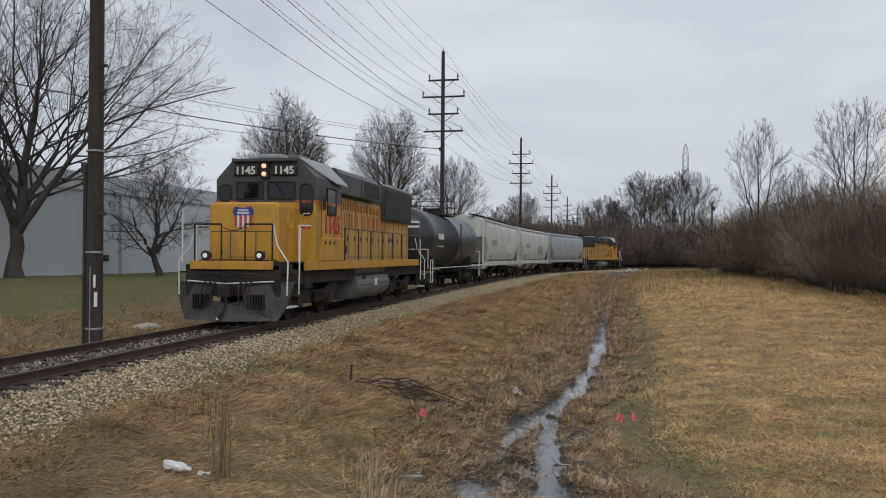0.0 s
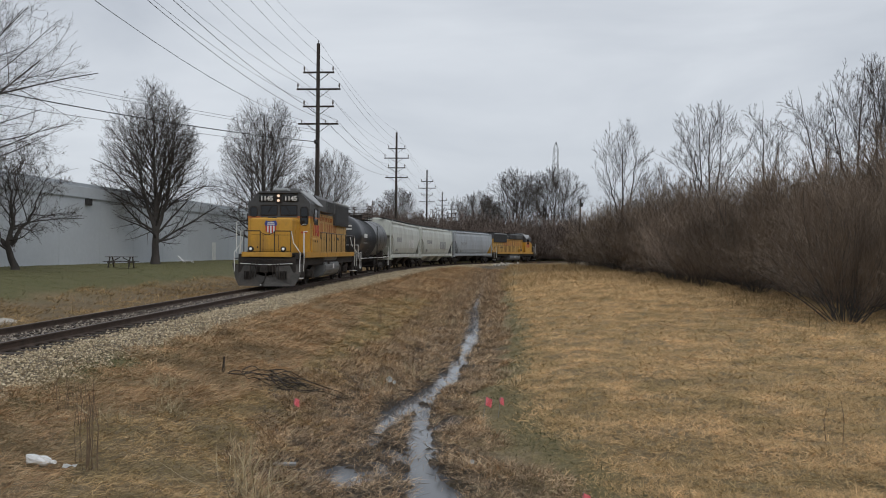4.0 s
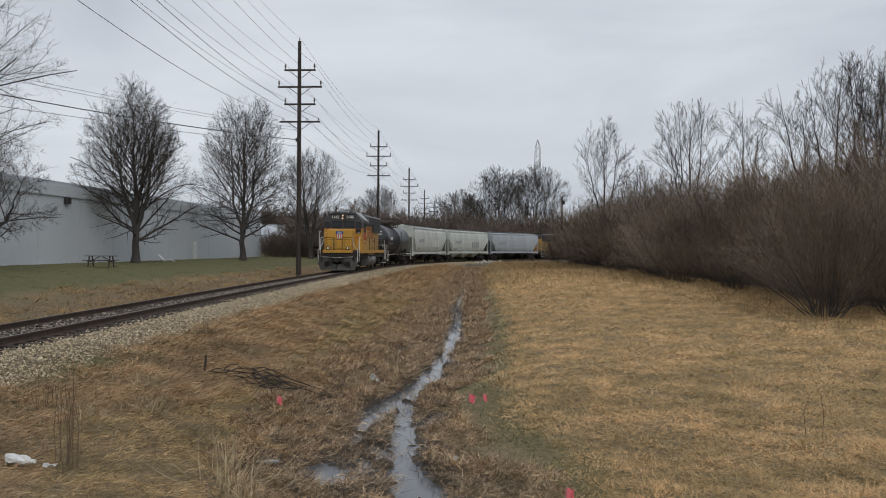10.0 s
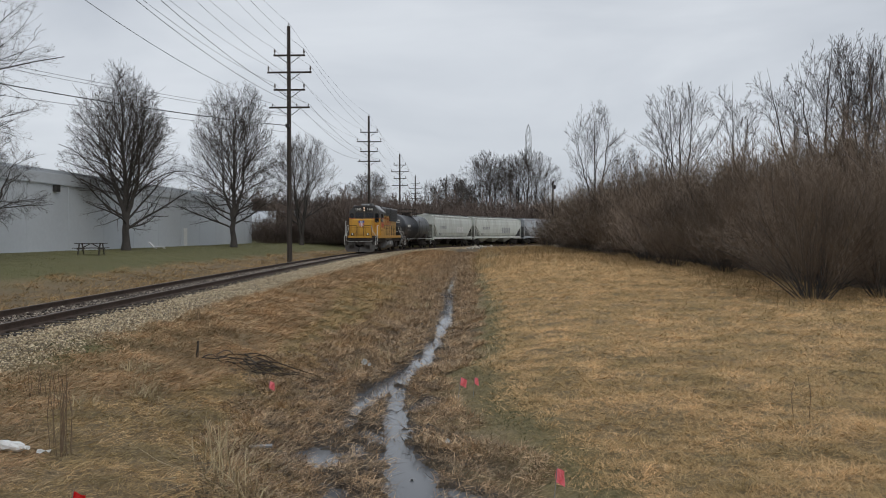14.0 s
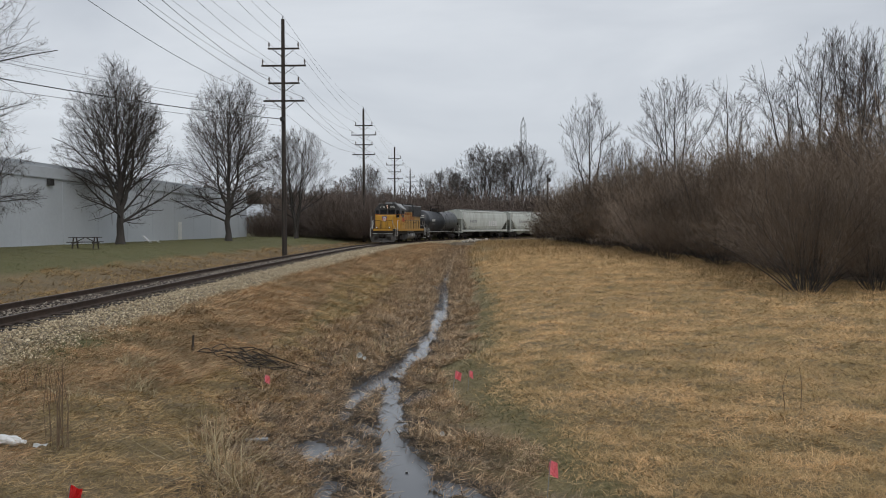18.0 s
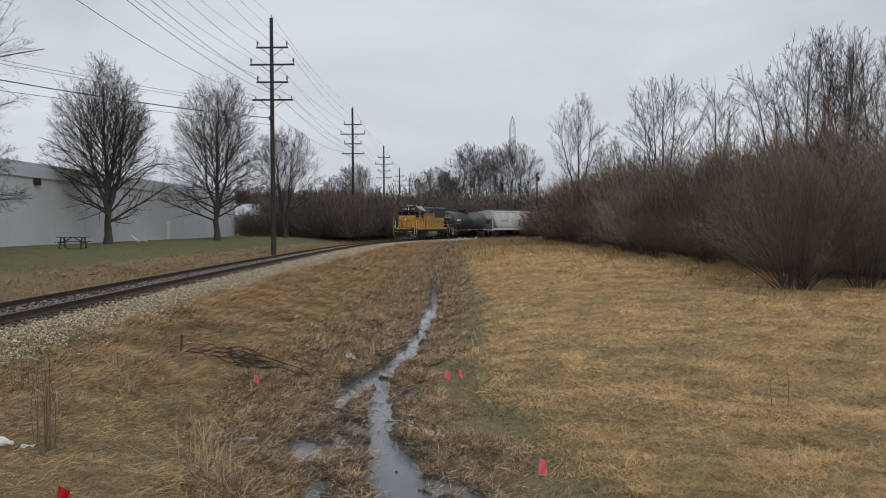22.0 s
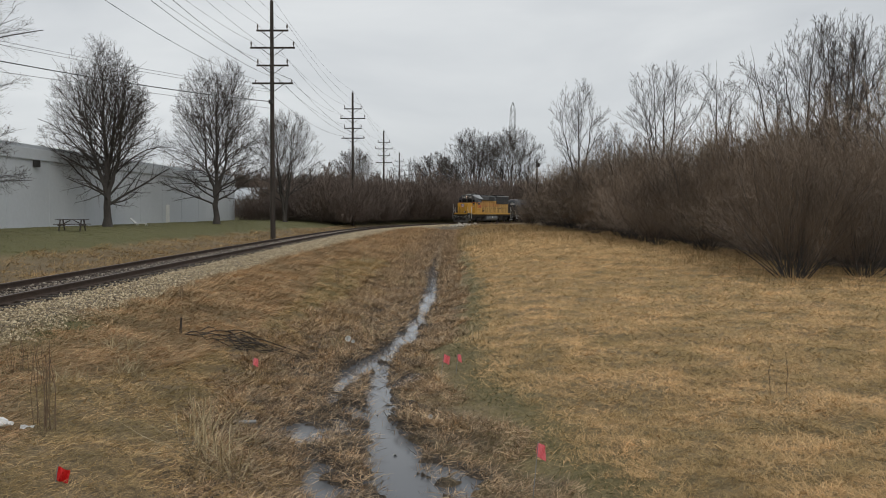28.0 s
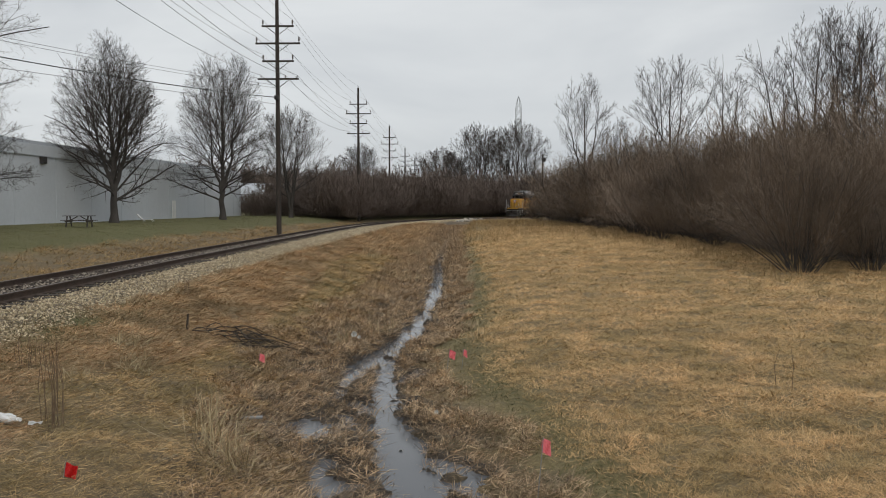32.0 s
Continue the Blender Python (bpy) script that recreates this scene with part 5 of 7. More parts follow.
        text_part("1145", 0.31, LETTER_WHITE, board, Matrix.Translation((sx * 0.58, -2.65, 4.2)) @ Matrix.Rotation(math.pi, 4, "Z") @ Matrix.Rotation(math.pi / 2, 4, "X"))
    hl = part("headlight", boxes((-0.13, -2.76, 3.98, 0.13, -2.62, 4.44), bevel=0.03), GRIME, cab)
    for z in (4.1, 4.33):
        part("lens", turned(bmesh.new(), ((0.068, 0.0), (0.068, 0.03), (0.04, 0.05), (0, 0.055)), Matrix.Translation((0, -2.62, z)) @ Matrix.Rotation(-math.pi / 2, 4, "X"), 12), LAMP_LIT, hl, "lit headlight lens")
    # cab side: number and small plates, on both sides
    for sx in (-1, 1):
        text_part("1145", 0.76, RED_PAINT, cab, Matrix.Translation((sx * 1.51, -4.25, 2.68)) @ Matrix.Rotation(sx * math.pi / 2, 4, "Z") @ Matrix.Rotation(math.pi / 2, 4, "X"))
        part("cab_door_line", boxes((sx * 1.505 - 0.006, -3.25, 1.7, sx * 1.505 + 0.006, -3.22, 3.7)), GRIME, cab)
        # lower cabinet ahead of the long hood
        cabinet = part("side_cabinet", boxes((min(sx * 1.45, sx * 1.56), -5.3, 1.64, max(sx * 1.45, sx * 1.56), -3.1, 2.32), bevel=0.025), YELLOW, g)
        part("blower_duct", boxes((min(sx * 0.9, sx * 1.2), -6.9, 1.64, max(sx * 0.9, sx * 1.2), -5.7, 2.2), bevel=0.03), YELLOW, g)
        part("duct_grille", boxes((sx * 1.205 - 0.01, -6.7, 1.85, sx * 1.205 + 0.01, -6.0, 2.12)), GRILLE, g)
        for k in range(3):
            part("cabinet_latch", boxes((sx * 1.565 - 0.01, -3.5 - 0.42 * k, 2.12, sx * 1.565 + 0.01, -3.4 - 0.42 * k, 2.22)), GRIME, cabinet)
    # long hood: doors, grilles, fans
    bm = prism(bmesh.new(), [(-0.93, 1.62), (0.93, 1.62), (0.93, 3.72), (-0.93, 3.72)], "y", -16.75, -5.15)
    hood = part("long_hood", bm, HOOD_YELLOW, g, "long yellow engine hood with access doors")
    bm = prism(bmesh.new(), [(-0.93, 3.72), (0.93, 3.72), (0.93, 4.12), (0.72, 4.34), (-0.72, 4.34), (-0.93, 4.12)], "y", -16.7, -5.15)
    part("hood_roof", bm, ENGINE_GREY, hood)
    bm = prism(bmesh.new(), [(-1.22, 3.8), (1.22, 3.8), (1.24, 4.42), (1.1, 4.58), (-1.1, 4.58), (-1.24, 4.42)], "y", -10.7, -5.7)
    part("blower_housing", bm, ENGINE_GREY, hood)
    for x in (-1.255, 1.22):
        part("housing_panel", boxes((x, -10.6, 3.86, x + 0.035, -8.4, 4.4), bevel=0.005), GRILLE, hood)
    bm = prism(bmesh.new(), [(-1.08, 3.2), (1.08, 3.2), (1.1, 4.5), (0.98, 4.6), (-0.98, 4.6), (-1.1, 4.5)], "y", -16.6, -11.9)
    rad = part("radiator_housing", bm, ENGINE_GREY, hood)
    for sx in (-1, 1):
        part("radiator_grille", boxes((sx * 1.11 - 0.015, -16.5, 3.24, sx * 1.11 + 0.015, -12.0, 4.42), bevel=0.005), GRILLE, rad, "dark radiator grille")
        part("roof_edge", boxes((sx * 1.07 - 0.06, -16.62, 4.5, sx * 1.07 + 0.06, -11.88, 4.58), bevel=0.01), VISOR, rad, "pale roof edge")
        for y in (-8.42, -10.72):
            part("housing_edge", boxes((sx * 1.245 - 0.02, y, 3.82, sx * 1.245 + 0.02, y + 0.08, 4.44)), PALE_GREY, hood)
        for k in range(14):
            y = -5.4 - 0.79 * k
            d = part("hood_door", boxes((sx * 0.935 - 0.012, y - 0.72, 1.75, sx * 0.935 + 0.012, y, 3.08 if y < -12 else 3.62), bevel=0.008), HOOD_YELLOW, hood)
            part("latch", boxes((sx * 0.955 - 0.012, y - 0.66, 2.3, sx * 0.955 + 0.012, y - 0.6, 2.45)), GRIME, d)
            if y > -12:
                # louvres in the faded red, which puts the slots' shade into their colour
                for q in range(3):
                    part("louvre", boxes((sx * 0.955 - 0.012, y - 0.17 - 0.2 * q, 3.32, sx * 0.955 + 0.012, y - 0.12 - 0.2 * q, 3.56)), FADED_RED, d)
            part("door_gap", boxes((sx * 0.937 - 0.006, y - 0.765, 1.7, sx * 0.937 + 0.006, y - 0.735, 3.65)), GRIME, d)
        # lettering on the hood's flank, as plain red blocks
        for k in range(11):
            y = -5.9 - 0.62 * k - (0.4 if k > 4 else 0)
            part("lettering_block", boxes((sx * 0.955 - 0.004, y - 0.40, 2.66, sx * 0.955 + 0.004, y - 0.27, 3.22), (sx * 0.955 - 0.004, y - 0.16, 2.66, sx * 0.955 + 0.004, y - 0.03, 3.22)), FADED_RED, hood)
        for k in range(6):
            part("hood_number_bar", boxes((sx * 0.955 - 0.004, -13.2 - 0.12 * k, 2.35, sx * 0.955 + 0.004, -13.13 - 0.12 * k, 2.5)), ENGINE_GREY, hood)
    for y in (-7.0, -9.4, -13.2, -14.6, -16.0):
        z = 4.56 if y > -11 else 4.6
        part("roof_fan", turned(bmesh.new(), ((0.55, 0), (0.58, 0.16), (0.5, 0.18), (0.45, 0.12), (0, 0.14)), Matrix.Translation((0, y, z)), 18), GRIME, hood)
    part("exhaust_stack", boxes((-0.25, -11.8, 4.34, 0.25, -11.2, 4.62), bevel=0.02), GRIME, hood)
    part("horn", bars([((-0.3, -5.6, 4.62), (-0.3, -5.6, 4.82)), ((-0.5, -5.3, 4.84), (-0.2, -5.9, 4.84)), ((-0.4, -5.6, 4.84), (0.1, -5.3, 4.86))], 0.04, 8), GRIME, cab)
    part("antenna_plate", boxes((-0.35, -3.6, 4.6, 0.35, -3.0, 4.72), bevel=0.03), VISOR, cab)
    part("air_conditioner", boxes((-0.55, -5.0, 4.58, 0.55, -4.1, 4.82), bevel=0.05), PALE_GREY, cab)
    part("rear_headlight", boxes((-0.13, -16.85, 3.8, 0.13, -16.7, 4.2), bevel=0.03), GRIME, hood)
    # fuel tank and reservoirs
    bm = prism(bmesh.new(), [(-0.9, 0.3), (0.9, 0.3), (1.2, 0.38), (1.38, 0.54), (1.46, 0.76), (1.43, 0.98), (1.32, 1.13), (1.15, 1.2), (-1.15, 1.2), (-1.32, 1.13), (-1.43, 0.98), (-1.46, 0.76), (-1.38, 0.54), (-1.2, 0.38)], "y", -11.5, -7.2)
    bmesh.ops.bevel(bm, geom=bm.edges[:], offset=0.06, segments=2, affect="EDGES")
    tank_ob = part("fuel_tank", bm, PALE_GREY, g, "dirty grey fuel tank")
    part("placard", boxes((-1.465, -9.6, 0.75, -1.44, -9.3, 1.0), (1.44, -9.6, 0.75, 1.465, -9.3, 1.0)), LETTER_WHITE, tank_ob)
    for sx in (-1, 1):
        part("air_reservoir", turned(bmesh.new(), ((0, -2.0), (0.15, -1.95), (0.2, -1.8), (0.2, 1.8), (0.15, 1.95), (0, 2.0)), Matrix.Translation((sx * 1.18, -9.2, 1.36)) @ Matrix.Rotation(math.pi / 2, 4, "X"), 14), PALE_GREY, g)
        part("fuel_filler", turned(bmesh.new(), ((0.06, 0), (0.06, 0.2), (0, 0.2)), Matrix.Translation((sx * 1.44, -8.0, 1.0)), 8), GRIME, tank_ob)
    engine_bogie(g, -3.9)
    engine_bogie(g, -14.3)
    return g


def freight_bogie(car, y):
    for sx in (-1, 1):
        bm = prism(bmesh.new(), [(y - 1.25, 0.42), (y - 1.25, 0.62), (y - 0.7, 0.78), (y + 0.7, 0.78), (y + 1.25, 0.62), (y + 1.25, 0.42), (y + 0.95, 0.42), (y + 0.5, 0.22), (y - 0.5, 0.22), (y - 0.95, 0.42)], "x", sx * 0.92, sx * 1.06)
        f = part("side_frame", bm, GRIME, car)
        bm = bmesh.new()
        for k in (-0.22, 0.0, 0.22):
            turned(bm, [(0.09 if i % 2 else 0.065, 0.3 + 0.035 * i) for i in range(9)], Matrix.Translation((sx * 1.1, y + k, 0)), 8)
        part("spring", bm, GRIME, f)
        for k in (-0.9, 0.9):
            part("bearing_cap", turned(bmesh.new(), ((0.14, 0), (0.14, 0.1), (0.08, 0.14), (0, 0.14)), Matrix.Translation((sx * 1.04, y + k, 0.46)) @ Matrix.Rotation(sx * math.pi / 2, 4, "Y"), 10), GRIME, f)
    part("bolster", boxes((-1.0, y - 0.22, 0.45, 1.0, y + 0.22, 0.82), bevel=0.03), GRIME, car)
    for k in (-0.9, 0.9):
        wheelset(car, y + k, 0.46)


def ladder(car, x, y, z0, z1, wide=0.42, material=None, axis="y"):
    rows = []
    if axis == "y":
        rows += [((x, y - wide / 2, z0), (x, y - wide / 2, z1)), ((x, y + wide / 2, z0), (x, y + wide / 2, z1))]
        rows += [((x, y - wide / 2, z), (x, y + wide / 2, z)) for z in np.arange(z0 + 0.15, z1, 0.33)]
    else:
        rows += [((x - wide / 2, y, z0), (x - wide / 2, y, z1)), ((x + wide / 2, y, z0), (x + wide / 2, y, z1))]
        rows += [((x - wide / 2, y, z), (x + wide / 2, y, z)) for z in np.arange(z0 + 0.15, z1, 0.33)]
    return part("ladder", bars(rows, 0.016, 4), material or GRIME, car)


def build_tank(L=17.6):
    c = thing("tank_car", "black railway tank car with a top platform and side ladders", "tank car")
    zc, r = 2.72, 1.48
    half = L / 2 - 1.0
    prof = [(0, -half), (0.5, -half + 0.03), (0.95, -half + 0.16), (1.25, -half + 0.36), (1.42, -half + 0.62), (r, -half + 0.95), (r, -0.06), (r + 0.03, -0.06), (r + 0.03, 0.06), (r, 0.06),
            (r, half - 0.95), (1.42, half - 0.62), (1.25, half - 0.36), (0.95, half - 0.16), (0.5, half - 0.03), (0, half)]
    bm = turned(bmesh.new(), prof, Matrix.Translation((0, -L / 2, zc)) @ Matrix.Rotation(math.pi / 2, 4, "X"), 40)
    # the shell dips a little towards its middle
    for v in bm.verts:
        v.co.z -= 0.16 * (1 - abs(v.co.y + L / 2) / half)
    tank_ob = part("tank", bm, BLACK_PAINT, c, "glossy black tank shell dulled by dust", smooth=True)
    for y in (-3.6, -6.0, -L + 3.6, -L + 6.0):
        part("shell_seam", turned(bmesh.new(), ((r + 0.0, -0.02), (r + 0.012, -0.01), (r + 0.012, 0.01), (r, 0.02)), Matrix.Translation((0, y, zc - 0.16 * (1 - abs(y + L / 2) / half))) @ Matrix.Rotation(math.pi / 2, 4, "X"), 40), BLACK_PAINT, tank_ob)
    for y, w in ((-0.9, 1), (-L + 0.9, -1)):
        y0, y1 = min(y, y - w * 3.0), max(y, y - w * 3.0)
        part("stub_sill", boxes((-0.35, y0, 0.82, 0.35, y1 + 0.3, 1.18), bevel=0.02), GRIME, c)
        part("saddle", boxes((-1.25, y - w * 2.0 - 0.25, 1.05, 1.25, y - w * 2.0 + 0.25, 1.75), bevel=0.04), GRIME, c)
        part("end_platform", boxes((-1.45, y - 0.12, 1.12, 1.45, y + 0.35 * 1, 1.18)), GRIME, c)
        part("end_rail", bars([((-1.42, y + w * 0.3, 1.15), (-1.42, y + w * 0.3, 2.1), (1.42, y + w * 0.3, 2.1), (1.42, y + w * 0.3, 1.15))], 0.02), GRAB_WHITE, c)
        for sx in (-1, 1):
            part("grab_iron", bars([((sx * 1.48, y, 0.55), (sx * 1.48, y, 1.6), (sx * 1.48, y - w * 0.5, 1.6), (sx * 1.48, y - w * 0.5, 0.55), (sx * 1.48, y, 0.55))], 0.018), GRAB_WHITE, c)
        coupler(c, 0.0 if w > 0 else -L, w)
    for sx in (-1, 1):
        part("running_rail", bars([((sx * 1.5, -1.2, 1.2), (sx * 1.52, -L + 1.2, 1.2))], 0.022), GRAB_WHITE, c)
        for k in range(7):
            y = -2.2 - k * (L - 4.4) / 6
            part("rail_bracket", bars([((sx * 1.5, y, 1.2), (sx * 1.2, y, 1.62))], 0.016, 4), GRIME, c)
        ladder(c, sx * 1.53, -L / 2 - 0.3, 0.9, 3.6)
        # painted marks
        for k in range(6):
            part("lettering_block", boxes((sx * 1.487 - 0.006, -2.9 - 0.24 * k, 2.62, sx * 1.487 + 0.006, -2.74 - 0.24 * k, 2.9)), LETTER_WHITE, tank_ob)
        for k in range(8):
            part("data_bar", boxes((sx * 1.44 - 0.02, -2.9 - 0.2 * k, 2.24, sx * 1.44 + 0.02, -2.76 - 0.2 * k, 2.3)), LETTER_GREY, tank_ob)
    for k in range(2):
        part("end_mark", boxes((-0.9, -1.02, 3.35 - 0.22 * k, -0.15, -0.99, 3.45 - 0.22 * k)), LETTER_WHITE, tank_ob)
    # dome platform
    y = -L / 2
    part("manway", turned(bmesh.new(), ((0.42, -0.1), (0.42, 0.34), (0.48, 0.36), (0.48, 0.42), (0, 0.46)), Matrix.Translation((0, y, 4.02)), 16), GRIME, c)
    part("platform", boxes((-1.0, y - 1.1, 4.02, 1.0, y + 1.1, 4.06)), GRIME, c)
    for z in (4.5, 4.92):
        part("platform_rail", bars([((-1, y - 1.1, z), (1, y - 1.1, z), (1, y + 1.1, z), (-1, y + 1.1, z), (-1, y - 1.1, z))], 0.02, 5), GRIME, c)
    for sx in (-1, 1):
        for k in (-1.1, 0, 1.1):
            part("platform_post", bars([((sx, y + k, 4.0), (sx, y + k, 4.92))], 0.02, 5), GRIME, c)
    part("valve", turned(bmesh.new(), ((0.15, 0), (0.15, 0.3), (0.08, 0.4), (0, 0.4)), Matrix.Translation((0.3, y + 0.8, 4.05)), 10), GRIME, c)
    freight_bogie(c, -2.9)
    freight_bogie(c, -L + 2.9)
    return c


def build_hopper(paint, label, L=20.4, text=0):
    c = thing("covered_hopper", label, "hopper car", "covered hoppers in the train")
    sect = [(0.0, 1.35), (1.2, 1.35), (1.42, 1.55), (1.55, 2.0), (1.6, 2.6), (1.59, 3.3), (1.52, 3.85), (1.36, 4.2), (1.0, 4.42), (0.0, 4.52)]
    ring = sect + [(-x, z) for x, z in sect[-2:0:-1]]
    def shell(ys, cuts):
        bm = bmesh.new()
        rows = []
        for y, low in zip(ys, cuts):
            rows.append([bm.verts.new((x, y, max(z, low))) for x, z in ring])
        for a, b in zip(rows, rows[1:]):
            for i in range(len(ring)):
                j = (i + 1) % len(ring)
                bm.faces.new((a[i], a[j], b[j], b[i]))
        bm.faces.new(rows[0])
        bm.faces.new(rows[-1][::-1])
        bmesh.ops.recalc_face_normals(bm, faces=bm.faces[:])
        return bm
    body = part("body", shell([-0.95, -1.35, -2.9, -L / 2, -L + 2.9, -L + 1.35, -L + 0.95], [3.1, 2.85, 1.35, 1.35, 1.35, 2.85, 3.1]), paint, c, smooth=False)
    for sx in (-1, 1):
        part("side_sill", boxes((sx * 1.5 - 0.05, -L + 0.8, 1.12, sx * 1.5 + 0.05, -0.8, 1.42), bevel=0.015), paint, c)
        part("roof_rail", boxes((sx * 1.42 - 0.05, -L + 0.9, 4.18, sx * 1.42 + 0.05, -0.9, 4.32), bevel=0.015), paint, c)
        part("running_board", boxes((sx * 0.7 - 0.22, -L + 0.6, 4.58, sx * 0.7 + 0.22, -0.6, 4.62)), DARK_METAL, c)
        for y, w in ((-0.8, 1), (-L + 0.8, -1)):
            part("corner_post", boxes((sx * 1.46 - 0.06, y - 0.06, 1.12, sx * 1.46 + 0.06, y + 0.06, 4.2), bevel=0.01), paint, c)
            ladder(c, sx * 1.56, y - w * 0.35, 0.95, 4.4, 0.42, paint)
            part("end_brace", bars([((sx * 1.46, y, 3.0), (sx * 1.3, y - w * 2.3, 1.3))], 0.05, 6), paint, c)
        # marks
        for k in range(5):
            part("lettering_block", boxes((sx * 1.6 - 0.008, -4.0 - 0.55 * k, 2.55, sx * 1.6 + 0.008, -3.62 - 0.55 * k, 2.95)), LETTER_GREY, body)
        if text:
            for k in range(4):
                part("large_mark", boxes((sx * 1.605 - 0.008, -L + 5.6 + 0.9 * k, 2.0, sx * 1.605 + 0.008, -L + 6.2 + 0.9 * k, 2.85)), LETTER_GREY if text > 1 else LETTER_WHITE, body)
        for k in range(9):
            part("data_bar", boxes((sx * 1.55 - 0.05, -3.4 - 0.22 * (k % 5), 1.72 + 0.12 * (k // 5), sx * 1.55 + 0.05, -3.24 - 0.22 * (k % 5), 1.78 + 0.12 * (k // 5))), LETTER_GREY, body)
    for k in range(11):
        y = -1.2 - k * (L - 2.4) / 10
        part("roof_rib", bars([((-1.36, y, 4.2), (-1.0, y, 4.43), (0, y, 4.53), (1.0, y, 4.43), (1.36, y, 4.2))], 0.03, 4), paint, c)
    for k in range(5):
        y = -3.4 - k * (L - 6.8) / 4
        part("roof_hatch", boxes((-0.45, y - 1.2, 4.5, 0.45, y + 1.2, 4.66), bevel=0.03), paint, c)
    for y, w in ((-0.75, 1), (-L + 0.75, -1)):
        part("end_sill", boxes((-1.5, min(y, y - w * 0.35), 0.95, 1.5, max(y, y - w * 0.35), 1.25), bevel=0.02), paint, c)
        part("stub_sill", boxes((-0.3, min(y, y - w * 3.4), 0.8, 0.3, max(y, y - w * 3.4), 1.2), bevel=0.02), GRIME, c)
        ladder(c, 0.9, y - w * 0.05, 1.2, 4.4, 0.42, paint, "x")
        part("end_step", boxes((-1.45, min(y + w * 0.05, y + w * 0.3), 1.15, 1.45, max(y + w * 0.05, y + w * 0.3), 1.19)), GALV, c)
        coupler(c, 0.0 if w > 0 else -L, w)
    part("brake_wheel", turned(bmesh.new(), ((0.26, -0.02), (0.28, 0.0), (0.26, 0.02), (0.22, 0)), Matrix.Translation((-0.7, -0.6, 2.4)) @ Matrix.Rotation(math.pi / 2, 4, "X"), 14), GRIME, c)
    for k in range(3):
        y = -L / 2 + (k - 1) * 4.6
        bm = bmesh.new()
        top = [bm.verts.new((x, y + dy, 1.36)) for x, dy in ((-1.15, -2.1), (1.15, -2.1), (1.15, 2.1), (-1.15, 2.1))]
        low = [bm.verts.new((x, y + dy, 0.5)) for x, dy in ((-0.45, -0.4), (0.45, -0.4), (0.45, 0.4), (-0.45, 0.4))]
        bm.faces.new(low)
        bm.faces.new(top[::-1])
        for i in range(4):
            j = (i + 1) % 4
            bm.faces.new((top[i], top[j], low[j], low[i]))
        bmesh.ops.recalc_face_normals(bm, faces=bm.faces[:])
        part("discharge_chute", bm, GRIME if text < 2 else paint, c)
        part("outlet_gate", boxes((-0.6, y - 0.5, 0.38, 0.6, y + 0.5, 0.5), bevel=0.02), GRIME, c)
    freight_bogie(c, -2.6)
    freight_bogie(c, -L + 2.6)
    return c


LOCO_L, TANK_L, HOP_L = 18.2, 16.95, 19.85
engine = build_engine()
tank = build_tank(TANK_L)
hoppers = [build_hopper(HOPPER_PAINT, "pale grey covered hopper car with curved sides", HOP_L, 1),
           build_hopper(HOPPER_PAINT, "dusty off-white covered hopper car with curved sides", HOP_L, 2),
           build_hopper(HOPPER_BLUE, "blue-grey covered hopper car with curved sides", HOP_L, 0)]
helper_engine = tagged(copy_thing(engine, Matrix()), "yellow-orange diesel locomotive coupled backwards at the far end of the train")
for ob in helper_engine.children:
    if ob.name.startswith("wheelset"):
        WHEELSETS.append((ob, ob.location.y, 0.508))
TRAIN = [(engine, 0.0, LOCO_L, 0), (tank, 18.2, TANK_L, 0), (hoppers[0], 35.15, HOP_L, 0), (hoppers[1], 55.0, HOP_L, 0), (hoppers[2], 74.85, HOP_L, 0), (helper_engine, 94.7, LOCO_L, 1)]


# ---- grass, reeds and ballast, thick where the camera stands near ----
def shade_mat(name, colours, low, high, patch_scale=0.9, rough=0.9):
    """Blades of many shades, drifting in patches."""
    m = island_mat(name, colours, rough)
    n, l = m.node_tree.nodes, m.node_tree.links
    co = n.new("ShaderNodeTexCoord")
    t = n.new("ShaderNodeTexNoise")
    t.inputs["Scale"].default_value = patch_scale
    t.inputs["Detail"].default_value = 3
    l.new(co.outputs["Object"], t.inputs["Vector"])
    r = n.new("ShaderNodeMapRange")
    r.inputs["From Min"].default_value = 0.35
    r.inputs["From Max"].default_value = 0.65
    l.new(t.outputs["Fac"], r.inputs["Value"])
    tint = n.new("ShaderNodeMixRGB")
    tint.inputs[1].default_value = rgb(low)
    tint.inputs[2].default_value = rgb(high)
    l.new(r.outputs["Result"], tint.inputs[0])
    mul = n.new("ShaderNodeMixRGB")
    mul.blend_type = "MULTIPLY"
    mul.inputs[0].default_value = 1.0
    b = n["Principled BSDF"]
    src = b.inputs["Base Color"].links[0].from_socket
    l.new(src, mul.inputs[1])
    l.new(tint.outputs[0], mul.inputs[2])
    l.new(mul.outputs[0], b.inputs["Base Color"])
    return m


